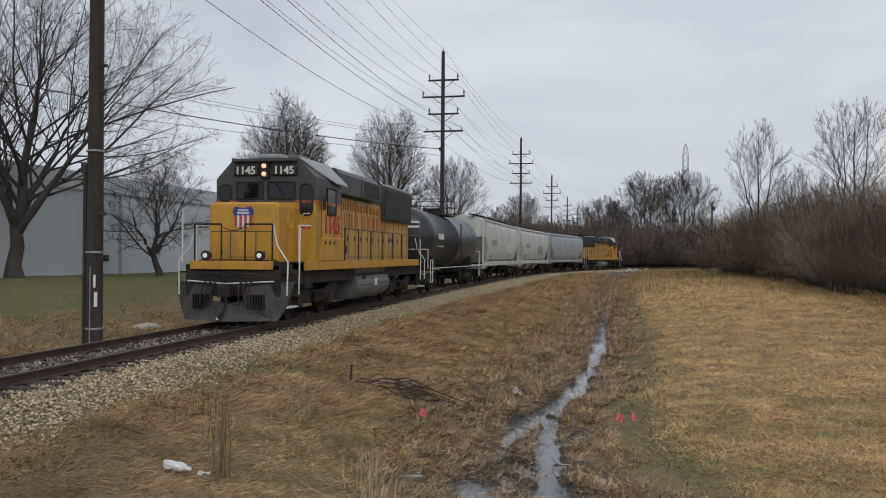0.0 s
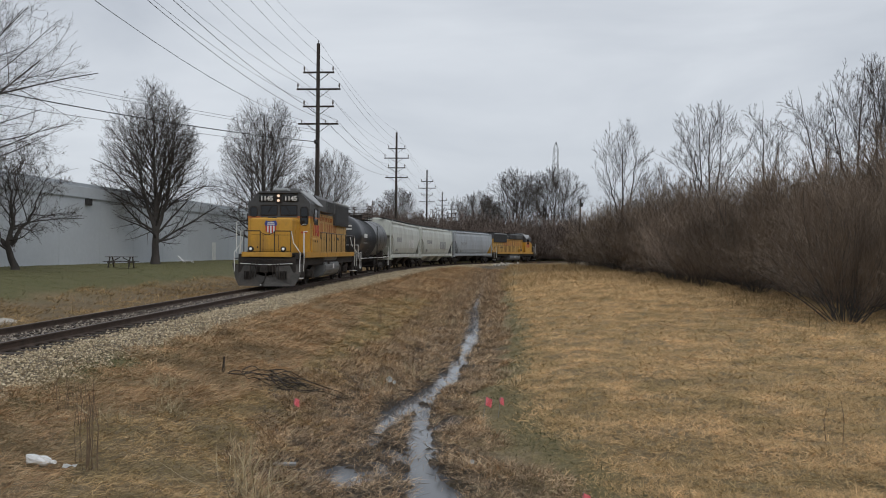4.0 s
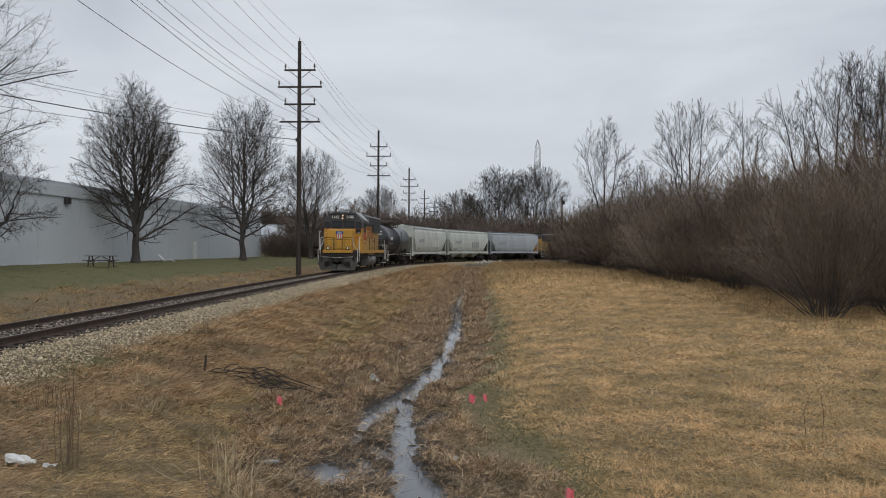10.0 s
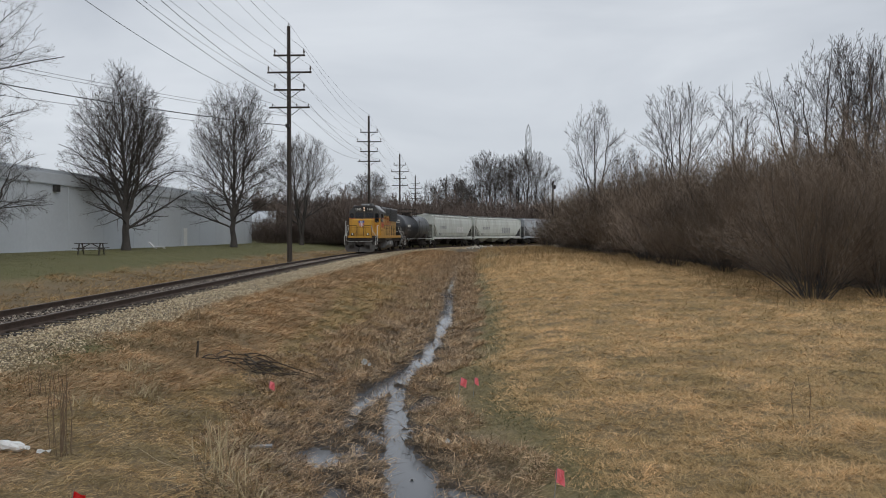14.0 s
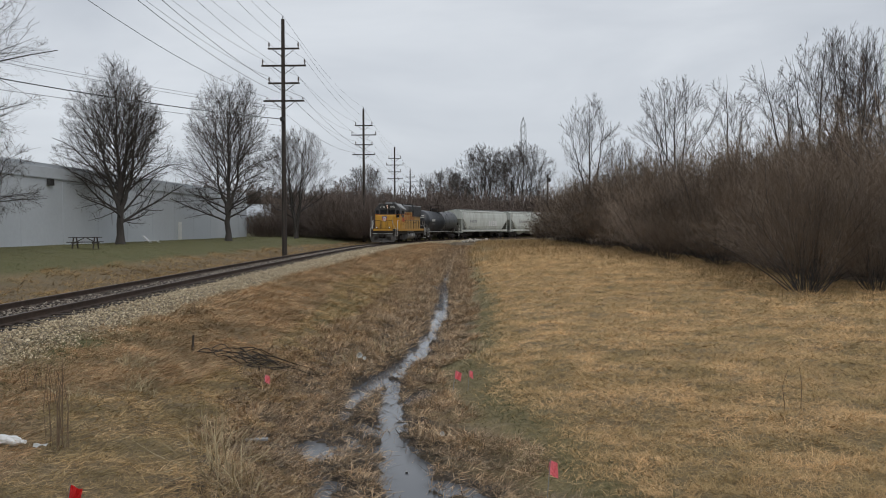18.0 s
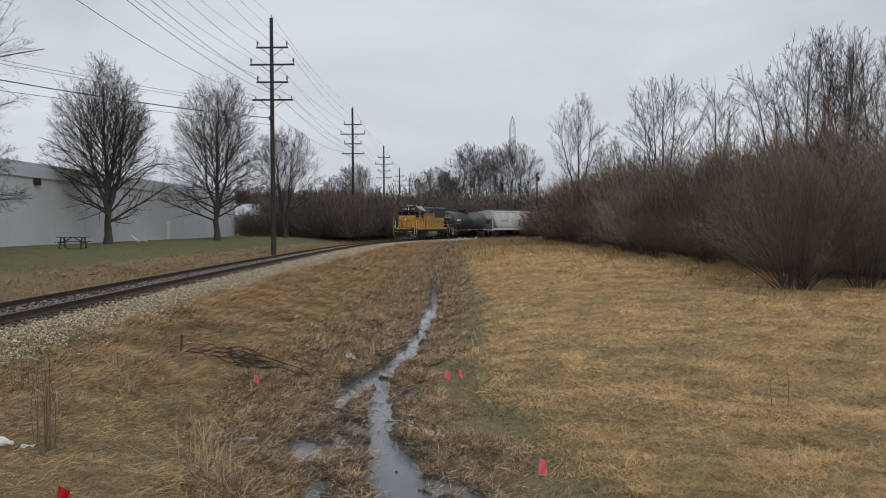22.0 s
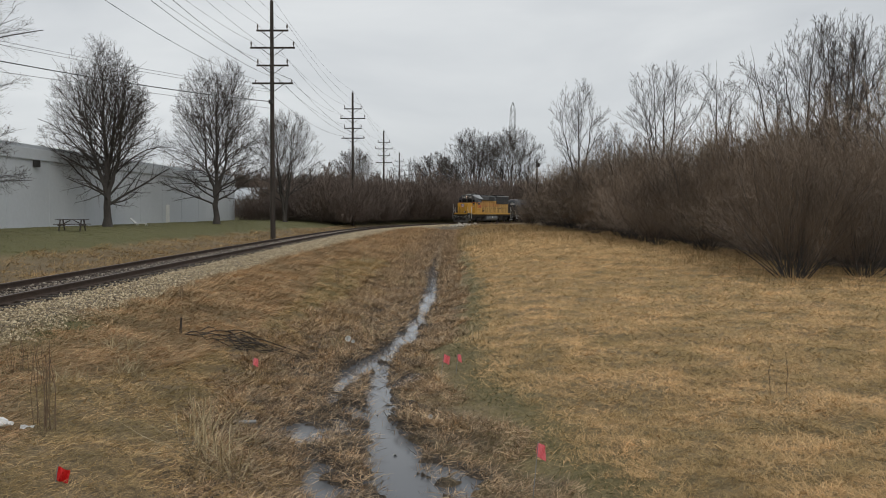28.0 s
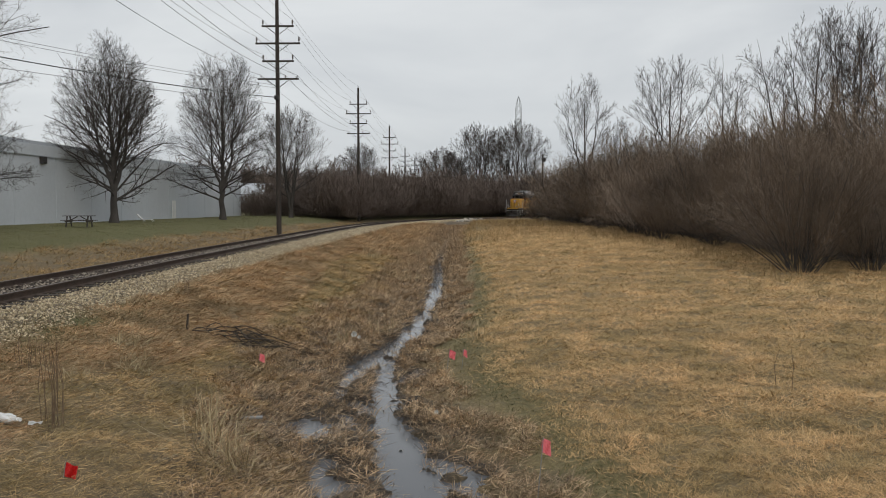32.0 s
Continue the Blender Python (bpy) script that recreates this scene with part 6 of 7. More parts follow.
def blades(name, label, x, y, length, wide, lie, spread, heading, material, seed, kind="stuff", hump=0.0, simple=24.0):
    """Bent blades of dead grass: lie is how flat they lie, heading the way they were combed, hump how far the sod heaves."""
    r = np.random.default_rng(seed)
    n = len(x)
    swell = smooth_noise(x, y, 7.0, 31) + 0.7 * smooth_noise(x, y, 15.0, 32) if hump else 0 * x
    z = height(x, y) - 0.01 + hump * np.clip(swell + 0.3, 0, 1.5)
    a = heading + r.normal(0, spread, n)
    up = np.clip(r.normal(1 - lie, 0.22, n) + 0.12 * swell, 0.05, 1.2)
    ln = length * r.uniform(0.5, 1.3, n)
    out = np.sqrt(np.clip(1 - np.minimum(up, 1) ** 2, 0.02, 1))
    hx, hy = np.cos(a) * out, np.sin(a) * out
    base = np.stack([x, y, z], 1)
    bend = r.normal(0, 0.045, (n, 3))
    mid = base + np.stack([hx * 0.5, hy * 0.5, up * 0.44], 1) * ln[:, None] + bend * ln[:, None]
    tip = base + np.stack([hx, hy, up * 0.72 + r.normal(0, 0.08, n)], 1) * ln[:, None]
    side = np.stack([-np.sin(a), np.cos(a), r.normal(0, 0.5, n)], 1) * (wide * r.uniform(0.6, 1.4, n))[:, None]
    k = y < simple
    near = np.stack([base[k], mid[k] - side[k], mid[k] + side[k], tip[k]], 1).reshape(-1, 3)
    far = np.stack([base[~k] - side[~k], base[~k] + side[~k], tip[~k]], 1).reshape(-1, 3)
    i = np.arange(int(k.sum()))[:, None] * 4
    f = np.concatenate([i + np.array([0, 2, 1]), i + np.array([1, 2, 3]), len(near) + np.arange(len(far)).reshape(-1, 3)])
    return tagged(new(name, fast_mesh(name, np.concatenate([near, far]), f, material)), label, "grass", kind=kind)


def scatter(seed, n, x0, x1, y0, y1, thin=1.0):
    """Points that grow sparser with distance along y."""
    r = np.random.default_rng(seed)
    t = r.uniform(0, 1, n)
    y = y0 * (y1 / y0) ** (t ** thin)
    return r.uniform(x0, x1, n), y, r


STRAW = shade_mat("straw_grass", ((0.285, 0.199, 0.103), (0.490, 0.337, 0.178), (0.627, 0.453, 0.254), (0.752, 0.563, 0.340), (0.365, 0.259, 0.130)), (0.70, 0.68, 0.55), (1.25, 1.12, 0.97), 1.3)
RUSTY = shade_mat("rusty_grass", ((0.232, 0.163, 0.100), (0.442, 0.303, 0.181), (0.618, 0.460, 0.293), (0.342, 0.274, 0.156), (0.751, 0.617, 0.424)), (0.62, 0.59, 0.52), (1.3, 1.15, 1.02), 1.0)
OLIVE = shade_mat("olive_grass", ((0.200, 0.150, 0.081), (0.423, 0.316, 0.178), (0.611, 0.466, 0.270), (0.293, 0.236, 0.121), (0.775, 0.610, 0.385)), (0.62, 0.60, 0.48), (1.32, 1.16, 0.99), 1.3)
REED = shade_mat("dead_reed", ((0.104, 0.075, 0.051), (0.343, 0.244, 0.157), (0.596, 0.439, 0.291), (0.807, 0.638, 0.429), (0.179, 0.124, 0.083)), (0.6, 0.6, 0.6), (1.2, 1.12, 1.02), 1.8)
GREEN = shade_mat("green_grass", ((0.075, 0.083, 0.03), (0.13, 0.135, 0.05), (0.19, 0.175, 0.075), (0.32, 0.27, 0.14)), (0.8, 0.85, 0.8), (1.1, 1.05, 1.0), 1.2)
VERGE = shade_mat("verge_grass", ((0.134, 0.096, 0.050), (0.293, 0.199, 0.100), (0.464, 0.327, 0.165), (0.207, 0.151, 0.073), (0.634, 0.466, 0.235)), (0.72, 0.70, 0.62), (1.2, 1.1, 1.0), 0.5)
DITCH_GREEN = shade_mat("ditch_side_grass", ((0.08, 0.077, 0.033), (0.14, 0.127, 0.056), (0.21, 0.178, 0.085), (0.35, 0.28, 0.15)), (0.75, 0.78, 0.72), (1.1, 1.04, 1.0), 1.2)
PALE = shade_mat("pale_stalk", ((0.30, 0.24, 0.14), (0.42, 0.34, 0.20), (0.52, 0.43, 0.27)), (0.85, 0.85, 0.85), (1.1, 1.1, 1.1), 2.0)

def gathered(x, y, r, heading, share=0.6, size=0.16):
    """Draws a share of the points into tufts at random spots, each of which leans its own way."""
    n, m = len(x), max(len(x) // 40, 1)
    centre = r.integers(0, n, m)
    lean = r.uniform(-2.2, 2.2, m)
    own = r.integers(0, m, n)
    to = r.uniform(0, 1, n) < share
    wide = size * (0.5 + y[centre][own] / 32)
    x2 = x[centre][own] + r.normal(0, 1, n) * wide
    y2 = y[centre][own] + r.normal(0, 1, n) * wide
    return np.where(to, x2, x), np.where(to, y2, y), np.where(to, heading + lean[own], heading)


# the mown field of straw
x, y, r = scatter(101, 640000, 0.0, 1.0, 6.0, 85, 0.97)
x = np.interp(y, DITCH_Y, DITCH_X) + 1.3 + x * np.minimum(3.0 + 0.62 * y, np.interp(y, (26, 40, 72, 130), (13.5, 14.5, 15.0, 16)) + np.clip(30 - y, 0, 20) * 0.8)
x, y, way = gathered(x, y, r, 1.0 + 0.6 * smooth_noise(x, y, 0.7, 3), 0.4, 0.13)
e = ditch_offset(x, y)
keep = (e > 2.2 + 0.3 * smooth_noise(x, y, 0.9, 2) - np.abs(r.normal(0, 0.3, len(x)))) & (r.uniform(0, 1, len(x)) < 0.9 + 0.25 * smooth_noise(x, y, 5.1, 18) + 0.1 * smooth_noise(x, y, 1.9, 8))
x, y, way = x[keep], y[keep], way[keep]
blades("straw_grass", "matted straw-coloured dead grass over the field", x, y, np.interp(y, (6, 40, 90), (0.14, 0.27, 0.5)), np.interp(y, (6, 30, 90), (0.0017, 0.0058, 0.019)),
       0.7, 1.1, way, STRAW, 201, hump=0.02)
# taller tufts in the field
x, y, r = scatter(103, 3600, 1.0, 26, 6.3, 70, 0.9)
e = ditch_offset(x, y)
keep = (e > 2.0) & (x < 3 + 0.6 * y) & (x < 14)
cx, cy = np.repeat(x[keep], 30), np.repeat(y[keep], 30)
cx, cy = cx + r.normal(0, 0.07, len(cx)), cy + r.normal(0, 0.07, len(cx))
blades("grass_tuft", "taller tufts of pale dead grass in the field", cx, cy, np.interp(cy, (6, 60), (0.2, 0.34)), np.interp(cy, (6, 30, 60), (0.002, 0.0055, 0.010)), 0.5, 1.3, 1.2 + 1.8 * smooth_noise(cx, cy, 0.9, 3), STRAW, 203, hump=0.02)
# the combed, rusty bank between ditch and track
x, y, r = scatter(105, 400000, 0.0, 1.0, 7.0, 110, 0.95)
x = np.interp(y, (7, 30, 110), (-7.4, -6.9, -2.5)) + x * (np.interp(y, DITCH_Y, DITCH_X) - 0.6 - np.interp(y, (7, 30, 110), (-7.4, -6.9, -2.5)))
x, y, way = gathered(x, y, r, -0.5 + 0.8 * smooth_noise(x, y, 0.6, 4), 0.5, 0.14)
d, s = across(x, y)
e = ditch_offset(x, y)
keep = (d > 2.5 + 0.25 * smooth_noise(x, y, 1.3, 7)) & (e < -1.6 + 0.7 * smooth_noise(x, y, 0.8, 5) + 0.4 * smooth_noise(x, y, 2.3, 15)) & (r.uniform(0, 1, len(x)) < 0.85 + 0.45 * smooth_noise(x, y, 1.7, 8) - 0.9 * np.exp(-((x + 6.75) / 0.55) ** 2 - ((y - 15.5) / 1.6) ** 2))
x, y, way = x[keep], y[keep], way[keep]
# nearer the ballast the long grass is rustier, by the ditch it is shorter and olive
rusty = (d[keep] < 5.2 + 1.2 * smooth_noise(x, y, 0.5, 6)) | (y > 45)
for name, label, where, m, long in (("bank_grass", "rusty brown dead grass combed flat on the bank", rusty, RUSTY, 1.15), ("olive_grass", "short olive and brown matted grass beside the ditch", ~rusty, OLIVE, 0.8)):
    blades(name, label, x[where], y[where], np.interp(y[where], (7, 40, 110), (0.19, 0.38, 0.6)) * long, np.interp(y[where], (7, 30, 110), (0.0018, 0.0058, 0.02)), 0.72, 0.7 if long > 1 else 1.0, way[where], m, 205, hump=0.03)
# the verge beyond the track
x, y, r = scatter(107, 110000, -20, -9, 9, 120, 0.8)
x, y, way = gathered(x, y, r, 0.4 + smooth_noise(x, y, 0.5, 4), 0.6, 0.18)
d, s = across(x, y)
keep = (d < -2.0) & (d > -7.6 + 0.8 * smooth_noise(x, y, 0.4, 2)) & (r.uniform(0, 1, len(x)) < 0.6 + 0.6 * smooth_noise(x, y, 0.9, 8))
x, y, way = x[keep], y[keep], way[keep]
blades("verge_grass", "dead brown grass along the verge beyond the track", x, y, 0.33, np.interp(y, (8, 120), (0.005, 0.02)), 0.5, 1.0, way, VERGE, 207, hump=0.04)
# lawn
x, y, r = scatter(109, 60000, -30, -14, 22, 125, 0.9)
d, s = across(x, y)
keep = (d < -7.2 + 0.8 * smooth_noise(x, y, 0.4, 2)) & (x > np.interp(y, (14, 117), (-30.7, -25.5)))
x, y = x[keep], y[keep]
blades("lawn_grass", "short green grass of the mown lawn", x, y, 0.09, np.interp(y, (24, 125), (0.006, 0.02)), 0.2, 3.0, 0 * x, GREEN, 209)
# dead reeds, matted in and beside the ditch
x, y, r = scatter(111, 330000, -2.8, 2.0, 6.5, 110, 0.8)
x = x + np.interp(y, DITCH_Y, DITCH_X)
x, y, way = gathered(x, y, r, -0.9 + 1.4 * smooth_noise(x, y, 1.1, 9), 0.6, 0.1)
e = ditch_offset(x, y)
w = smooth_noise(x, y, 1.5, 6)
level = np.interp(y, (5, 40, 70, 100), (-1.285, -1.275, -1.215, -0.9))
drowned = 0.5 * (r.uniform(0, 1, len(x)) < 0.9 * np.clip(smooth_noise(x, y, 5.3, 3) - 0.12, 0, 1))
keep = (np.abs(e + 0.5) < 1.85 + 0.35 * w) & (height(x, y) > level + 0.012 - drowned) & (r.uniform(0, 1, len(x)) < 0.92 + 0.4 * w)
x, y, way = x[keep], y[keep], way[keep]
blades("dead_reeds", "dark brown dead reeds matted along the muddy ditch", x, y, np.interp(y, (6, 40, 110), (0.21, 0.32, 0.55)), np.interp(y, (6, 30, 110), (0.0023, 0.0072, 0.021)),
       0.5, 0.75, way, REED, 211, hump=0.03)
# green shoots on the ditch's edge and by the ballast
x, y, r = scatter(113, 240000, -8, 4, 7, 60, 0.85)
d, s = across(x, y)
e = ditch_offset(x, y)
keep = (r.uniform(0, 1, len(x)) < np.exp(-((x + 6.75) / 0.55) ** 2 - ((y - 15.5) / 1.6) ** 2)) | (r.uniform(0, 1, len(x)) < np.exp(-((e - 1.75 + 0.25 * smooth_noise(x, y, 0.8, 5)) / 0.5) ** 2) * (0.6 + 0.3 * smooth_noise(x, y, 1.3, 2))) | (r.uniform(0, 1, len(x)) < np.exp(-((d - 3.1) / 0.45) ** 2) * np.clip((24 - y) / 6, 0, 1) * 0.9) | (r.uniform(0, 1, len(x)) < np.exp(-((x + 2.6) / 1.2) ** 2 - ((y - 27) / 5) ** 2) * 0.5)
x, y = x[keep], y[keep]
blades("green_grass", "short green grass sprouting along the ditch and ballast", x, y, 0.13, np.interp(y, (7, 60), (0.003, 0.011)), 0.45, 2.0, 0 * x, DITCH_GREEN, 213)
# upright pale clumps in the foreground and on the far ditch bank
centres = ((-2.4, 9.0, 60, 0.95), (-2.0, 8.6, 40, 0.8), (-2.65, 9.6, 30, 0.8), (-2.75, 10.6, 30, 0.7), (-1.2, 19.4, 40, 0.6), (-1.9, 18.0, 50, 0.55), (-4.4, 12.6, 60, 0.45), (-5.0, 14.0, 60, 0.5), (-4.8, 11.4, 40, 0.4), (0.9, 16.5, 40, 0.4), (1.0, 19.0, 40, 0.4),
           (-0.6, 33, 60, 0.7), (1.6, 30, 50, 0.6), (2.2, 45, 70, 0.8), (3.4, 62, 90, 1.0), (5.0, 80, 120, 1.2), (-1.0, 50, 80, 0.9), (-2.8, 42, 60, 0.8))
cx, cy, cl = [], [], []
for px, py, n, h in centres:
    cx.append(px + r.normal(0, 0.05 + 0.006 * py, n))
    cy.append(py + r.normal(0, 0.05 + 0.006 * py, n))
    cl.append(np.full(n, h))
cx, cy, cl = np.concatenate(cx), np.concatenate(cy), np.concatenate(cl)
blades("dry_stalks", "upright pale dry stalks standing in clumps", cx, cy, cl, np.interp(cy, (8, 80), (0.004, 0.02)), 0.15, 2.5, 0 * cx, PALE, 215)
# tall rusty grass before the thicket and at the far end of the field
x, y, r = scatter(117, 34000, 2.5, 17, 22, 128, 0.8)
e = ditch_offset(x, y)
edge = np.interp(y, (26, 40, 72, 130), (12.0, 13.2, 13.8, 15.2))
keep = ((x > edge - 1.9 + 1.2 * smooth_noise(x, y, 0.6, 2)) & (x < edge + 2.5)) | (y > 58 + 8 * smooth_noise(x, y, 0.2, 3)) & (e > 1.2) & (x < edge)
x, y = x[keep], y[keep]
blades("tall_grass", "tall rusty grass standing before the thicket", x, y, np.interp(y, (24, 128), (0.5, 0.9)), np.interp(y, (24, 128), (0.006, 0.018)), 0.25, 2.5, 0 * x, VERGE, 217)


def build_ballast(name, label, seed, n, spots, size, colours):
    """Crushed stone on the track bed, one loose stone beside another."""
    r = np.random.default_rng(seed)
    s = -16 + 130 * r.uniform(0, 1, n) ** 1.9
    d = spots(r, n)
    h = np.interp(s, TS, TH)
    x = np.interp(s, TS, TX) + d * np.cos(h)
    y = np.interp(s, TS, TY) - d * np.sin(h)
    keep = d < 2.75 + 0.4 * smooth_noise(x, y, 0.8, 3) + 0.3 * smooth_noise(x, y, 2.9, 5)
    s, d, x, y = s[keep], d[keep], x[keep], y[keep]
    n = len(x)
    z = height(x, y) + r.uniform(-0.012, 0.035, n) + np.where(np.abs(d) < 0.7, 0.03, 0)
    size = np.interp(s, (-16, 30, 114), (size, size * 1.3, size * 2.6)) * r.uniform(0.5, 1.6, n)
    octa = np.array([(1, 0, 0), (-1, 0, 0), (0, 1, 0), (0, -1, 0), (0, 0, 1), (0, 0, -1)], float)
    v = octa[None] * (size[:, None, None] * r.uniform(0.6, 1.3, (n, 6, 1))) + r.normal(0, 0.25, (n, 6, 3)) * size[:, None, None]
    a = r.uniform(0, 6.28, n)
    c, w = np.cos(a)[:, None], np.sin(a)[:, None]
    v = np.stack([v[..., 0] * c - v[..., 1] * w, v[..., 0] * w + v[..., 1] * c, v[..., 2] * 0.8], 2) + np.stack([x, y, z], 1)[:, None]
    f = np.array([(0, 2, 4), (2, 1, 4), (1, 3, 4), (3, 0, 4), (0, 3, 5)])
    tris = (np.arange(n)[:, None, None] * 6 + f[None]).reshape(-1, 3)
    return tagged(new(name, fast_mesh(name, v.reshape(-1, 3), tris, island_mat(name, colours, 0.85))), label, "ballast", kind="stuff")


build_ballast("ballast", "loose pale crushed limestone ballast beside the rails", 301, 76000, lambda r, n: 0.86 + 1.8 * r.uniform(0, 1, n) + np.abs(r.normal(0, 0.25, n)), 0.019,
              ((0.09, 0.064, 0.038), (0.39, 0.30, 0.18), (0.51, 0.41, 0.26), (0.63, 0.52, 0.35), (0.74, 0.63, 0.44), (0.16, 0.112, 0.066), (0.47, 0.375, 0.235), (0.10, 0.072, 0.044)))
build_ballast("fouled_ballast", "dirty brown ballast between and beyond the rails", 302, 20000, lambda r, n: np.where(r.uniform(0, 1, n) < 0.6, r.uniform(-0.68, 0.68, n), r.uniform(-2.2, -0.86, n)), 0.022,
              ((0.06, 0.046, 0.036), (0.17, 0.135, 0.105), (0.30, 0.25, 0.20), (0.46, 0.40, 0.33), (0.12, 0.092, 0.07)))


# ---- small things on the ground ----
FLAG_PINK = mat("pink_marker_plastic", (0.93, 0.24, 0.28), (0.96, 0.32, 0.35), 0.5, scale=8, fine=60, fine_amount=0.06, bump=0.05)
FLAG_RED = mat("red_marker_plastic", (0.72, 0.02, 0.025), (0.82, 0.04, 0.04), 0.5, scale=8, fine=60, fine_amount=0.06, bump=0.05)
LITTER_WHITE = mat("white_litter_plastic", (0.70, 0.71, 0.70), (0.80, 0.80, 0.79), 0.45, scale=6, fine=30, fine_amount=0.1, bump=0.2)
DEAD_WOOD = mat("dead_wood", (0.035, 0.028, 0.022), (0.09, 0.072, 0.058), 0.9, scale=4, fine=30, bump=0.5)
DRY_STEM = mat("dry_weed_stem", (0.14, 0.095, 0.06), (0.22, 0.155, 0.10), 0.9, scale=5, fine=30, bump=0.2)
TABLE_WOOD = mat("weathered_table_wood", (0.045, 0.038, 0.032), (0.09, 0.078, 0.068), 0.85, scale=3, fine=30, bump=0.3, stretch=(0.5, 4, 4))


def marker_flag(x, y, top, turn, material, label, size=0.13):
    """A survey flag: a thin wire with a small folded sheet."""
    z = ground_at(x, y)
    f = thing("marker_flag", label, "marker flag", "survey flags along the ditch")
    part("wire_stake", bars([((0, 0, -0.05), (0.01, 0, top))], 0.004, 5), GALV, f)
    bm = bmesh.new()
    nx, nz = 6, 4
    rows = []
    for j in range(nz + 1):
        rows.append([bm.verts.new((0.01 + size * i / nx * (1 - 0.12 * j / nz), 0.018 * math.sin(i * 1.3 + j * 0.8), top - size * 0.05 - size * 1.15 * j / nz - 0.045 * i / nx)) for i in range(nx + 1)])
    for j in range(nz):
        for i in range(nx):
            bm.faces.new((rows[j][i], rows[j][i + 1], rows[j + 1][i + 1], rows[j + 1][i]))
    bmesh.ops.solidify(bm, geom=bm.faces[:], thickness=0.002)
    part("flag_sheet", bm, material, f)
    f.matrix_world = Matrix.Translation((x, y, z)) @ Matrix.Rotation(radians(turn), 4, "Z") @ Matrix.Rotation(radians(6), 4, "Y")
    return f


PINK = "bright pink plastic survey flag on a thin wire stake"
for x, y, zt, turn, m, label, size in ((-2.96, 14.5, -0.78, 40, FLAG_PINK, PINK, 0.11), (0.31, 14.5, -0.72, 10, FLAG_PINK, PINK, 0.12), (0.57, 14.5, -0.72, 40, FLAG_PINK, PINK, 0.10), (0.99, 7.62, -0.40, 35, FLAG_PINK, PINK, 0.115),
                                       (-3.42, 7.75, -0.68, 20, FLAG_RED, "red plastic survey flag lying low in the grass", 0.11)):
    marker_flag(x, y, max(zt - ground_at(x, y), 0.16), turn, m, label, size)


def litter():
    """A crumpled white bottle in the grass by the ballast, and a cup by the ditch."""
    x, y = -4.62, 9.1
    b = thing("plastic_bottle", "crumpled white plastic bottle lying in dead grass", "bottle")
    bm = turned(bmesh.new(), ((0, -0.17), (0.05, -0.165), (0.055, -0.1), (0.045, -0.03), (0.055, 0.03), (0.05, 0.1), (0.025, 0.15), (0.02, 0.19), (0, 0.19)), Matrix.Rotation(math.pi / 2, 4, "Y"), 12)
    rr = random.Random(3)
    for v in bm.verts:
        v.co += Vector((rr.uniform(-1, 1), rr.uniform(-1, 1), rr.uniform(-1, 1))) * 0.01
    part("body", bm, LITTER_WHITE, b)
    part("cap", turned(bmesh.new(), ((0.022, 0.18), (0.022, 0.215), (0, 0.215)), Matrix.Rotation(math.pi / 2, 4, "Y"), 10), LITTER_WHITE, b)
    b.matrix_world = Matrix.Translation((x, y, ground_at(x, y) + 0.10)) @ Matrix.Rotation(radians(-20), 4, "Z")
    x, y = -4.32, 8.95
    c = thing("paper_scrap", "torn white paper scrap in the grass", "litter")
    bm = bmesh.new()
    grid = [[bm.verts.new((0.03 * i, 0.03 * j, 0.025 * rr.uniform(-1, 1))) for i in range(6)] for j in range(4)]
    for j in range(3):
        for i in range(5):
            bm.faces.new((grid[j][i], grid[j][i + 1], grid[j + 1][i + 1], grid[j + 1][i]))
    bmesh.ops.solidify(bm, geom=bm.faces[:], thickness=0.004)
    part("sheet", bm, LITTER_WHITE, c)
    c.matrix_world = Matrix.Translation((x, y, ground_at(x, y) + 0.1))
    for x, y, s in ((-1.62, 18.3, 1.0), (-1.5, 18.1, 0.6), (0.1, 11.6, 0.5), (-0.35, 10.3, 0.4)):
        cup = thing("foam_cup", "broken white foam cup lying in the ditch", "litter", "scraps in the ditch")
        part("body", turned(bmesh.new(), ((0, 0), (0.05, 0), (0.065, 0.13), (0.058, 0.13), (0.045, 0.012), (0, 0.012)), Matrix.Scale(s, 4), 12), LITTER_WHITE, cup)
        cup.matrix_world = Matrix.Translation((x, y, ground_at(x, y) + 0.07 + 0.09 * s)) @ Matrix.Rotation(radians(75), 4, "X")


litter()


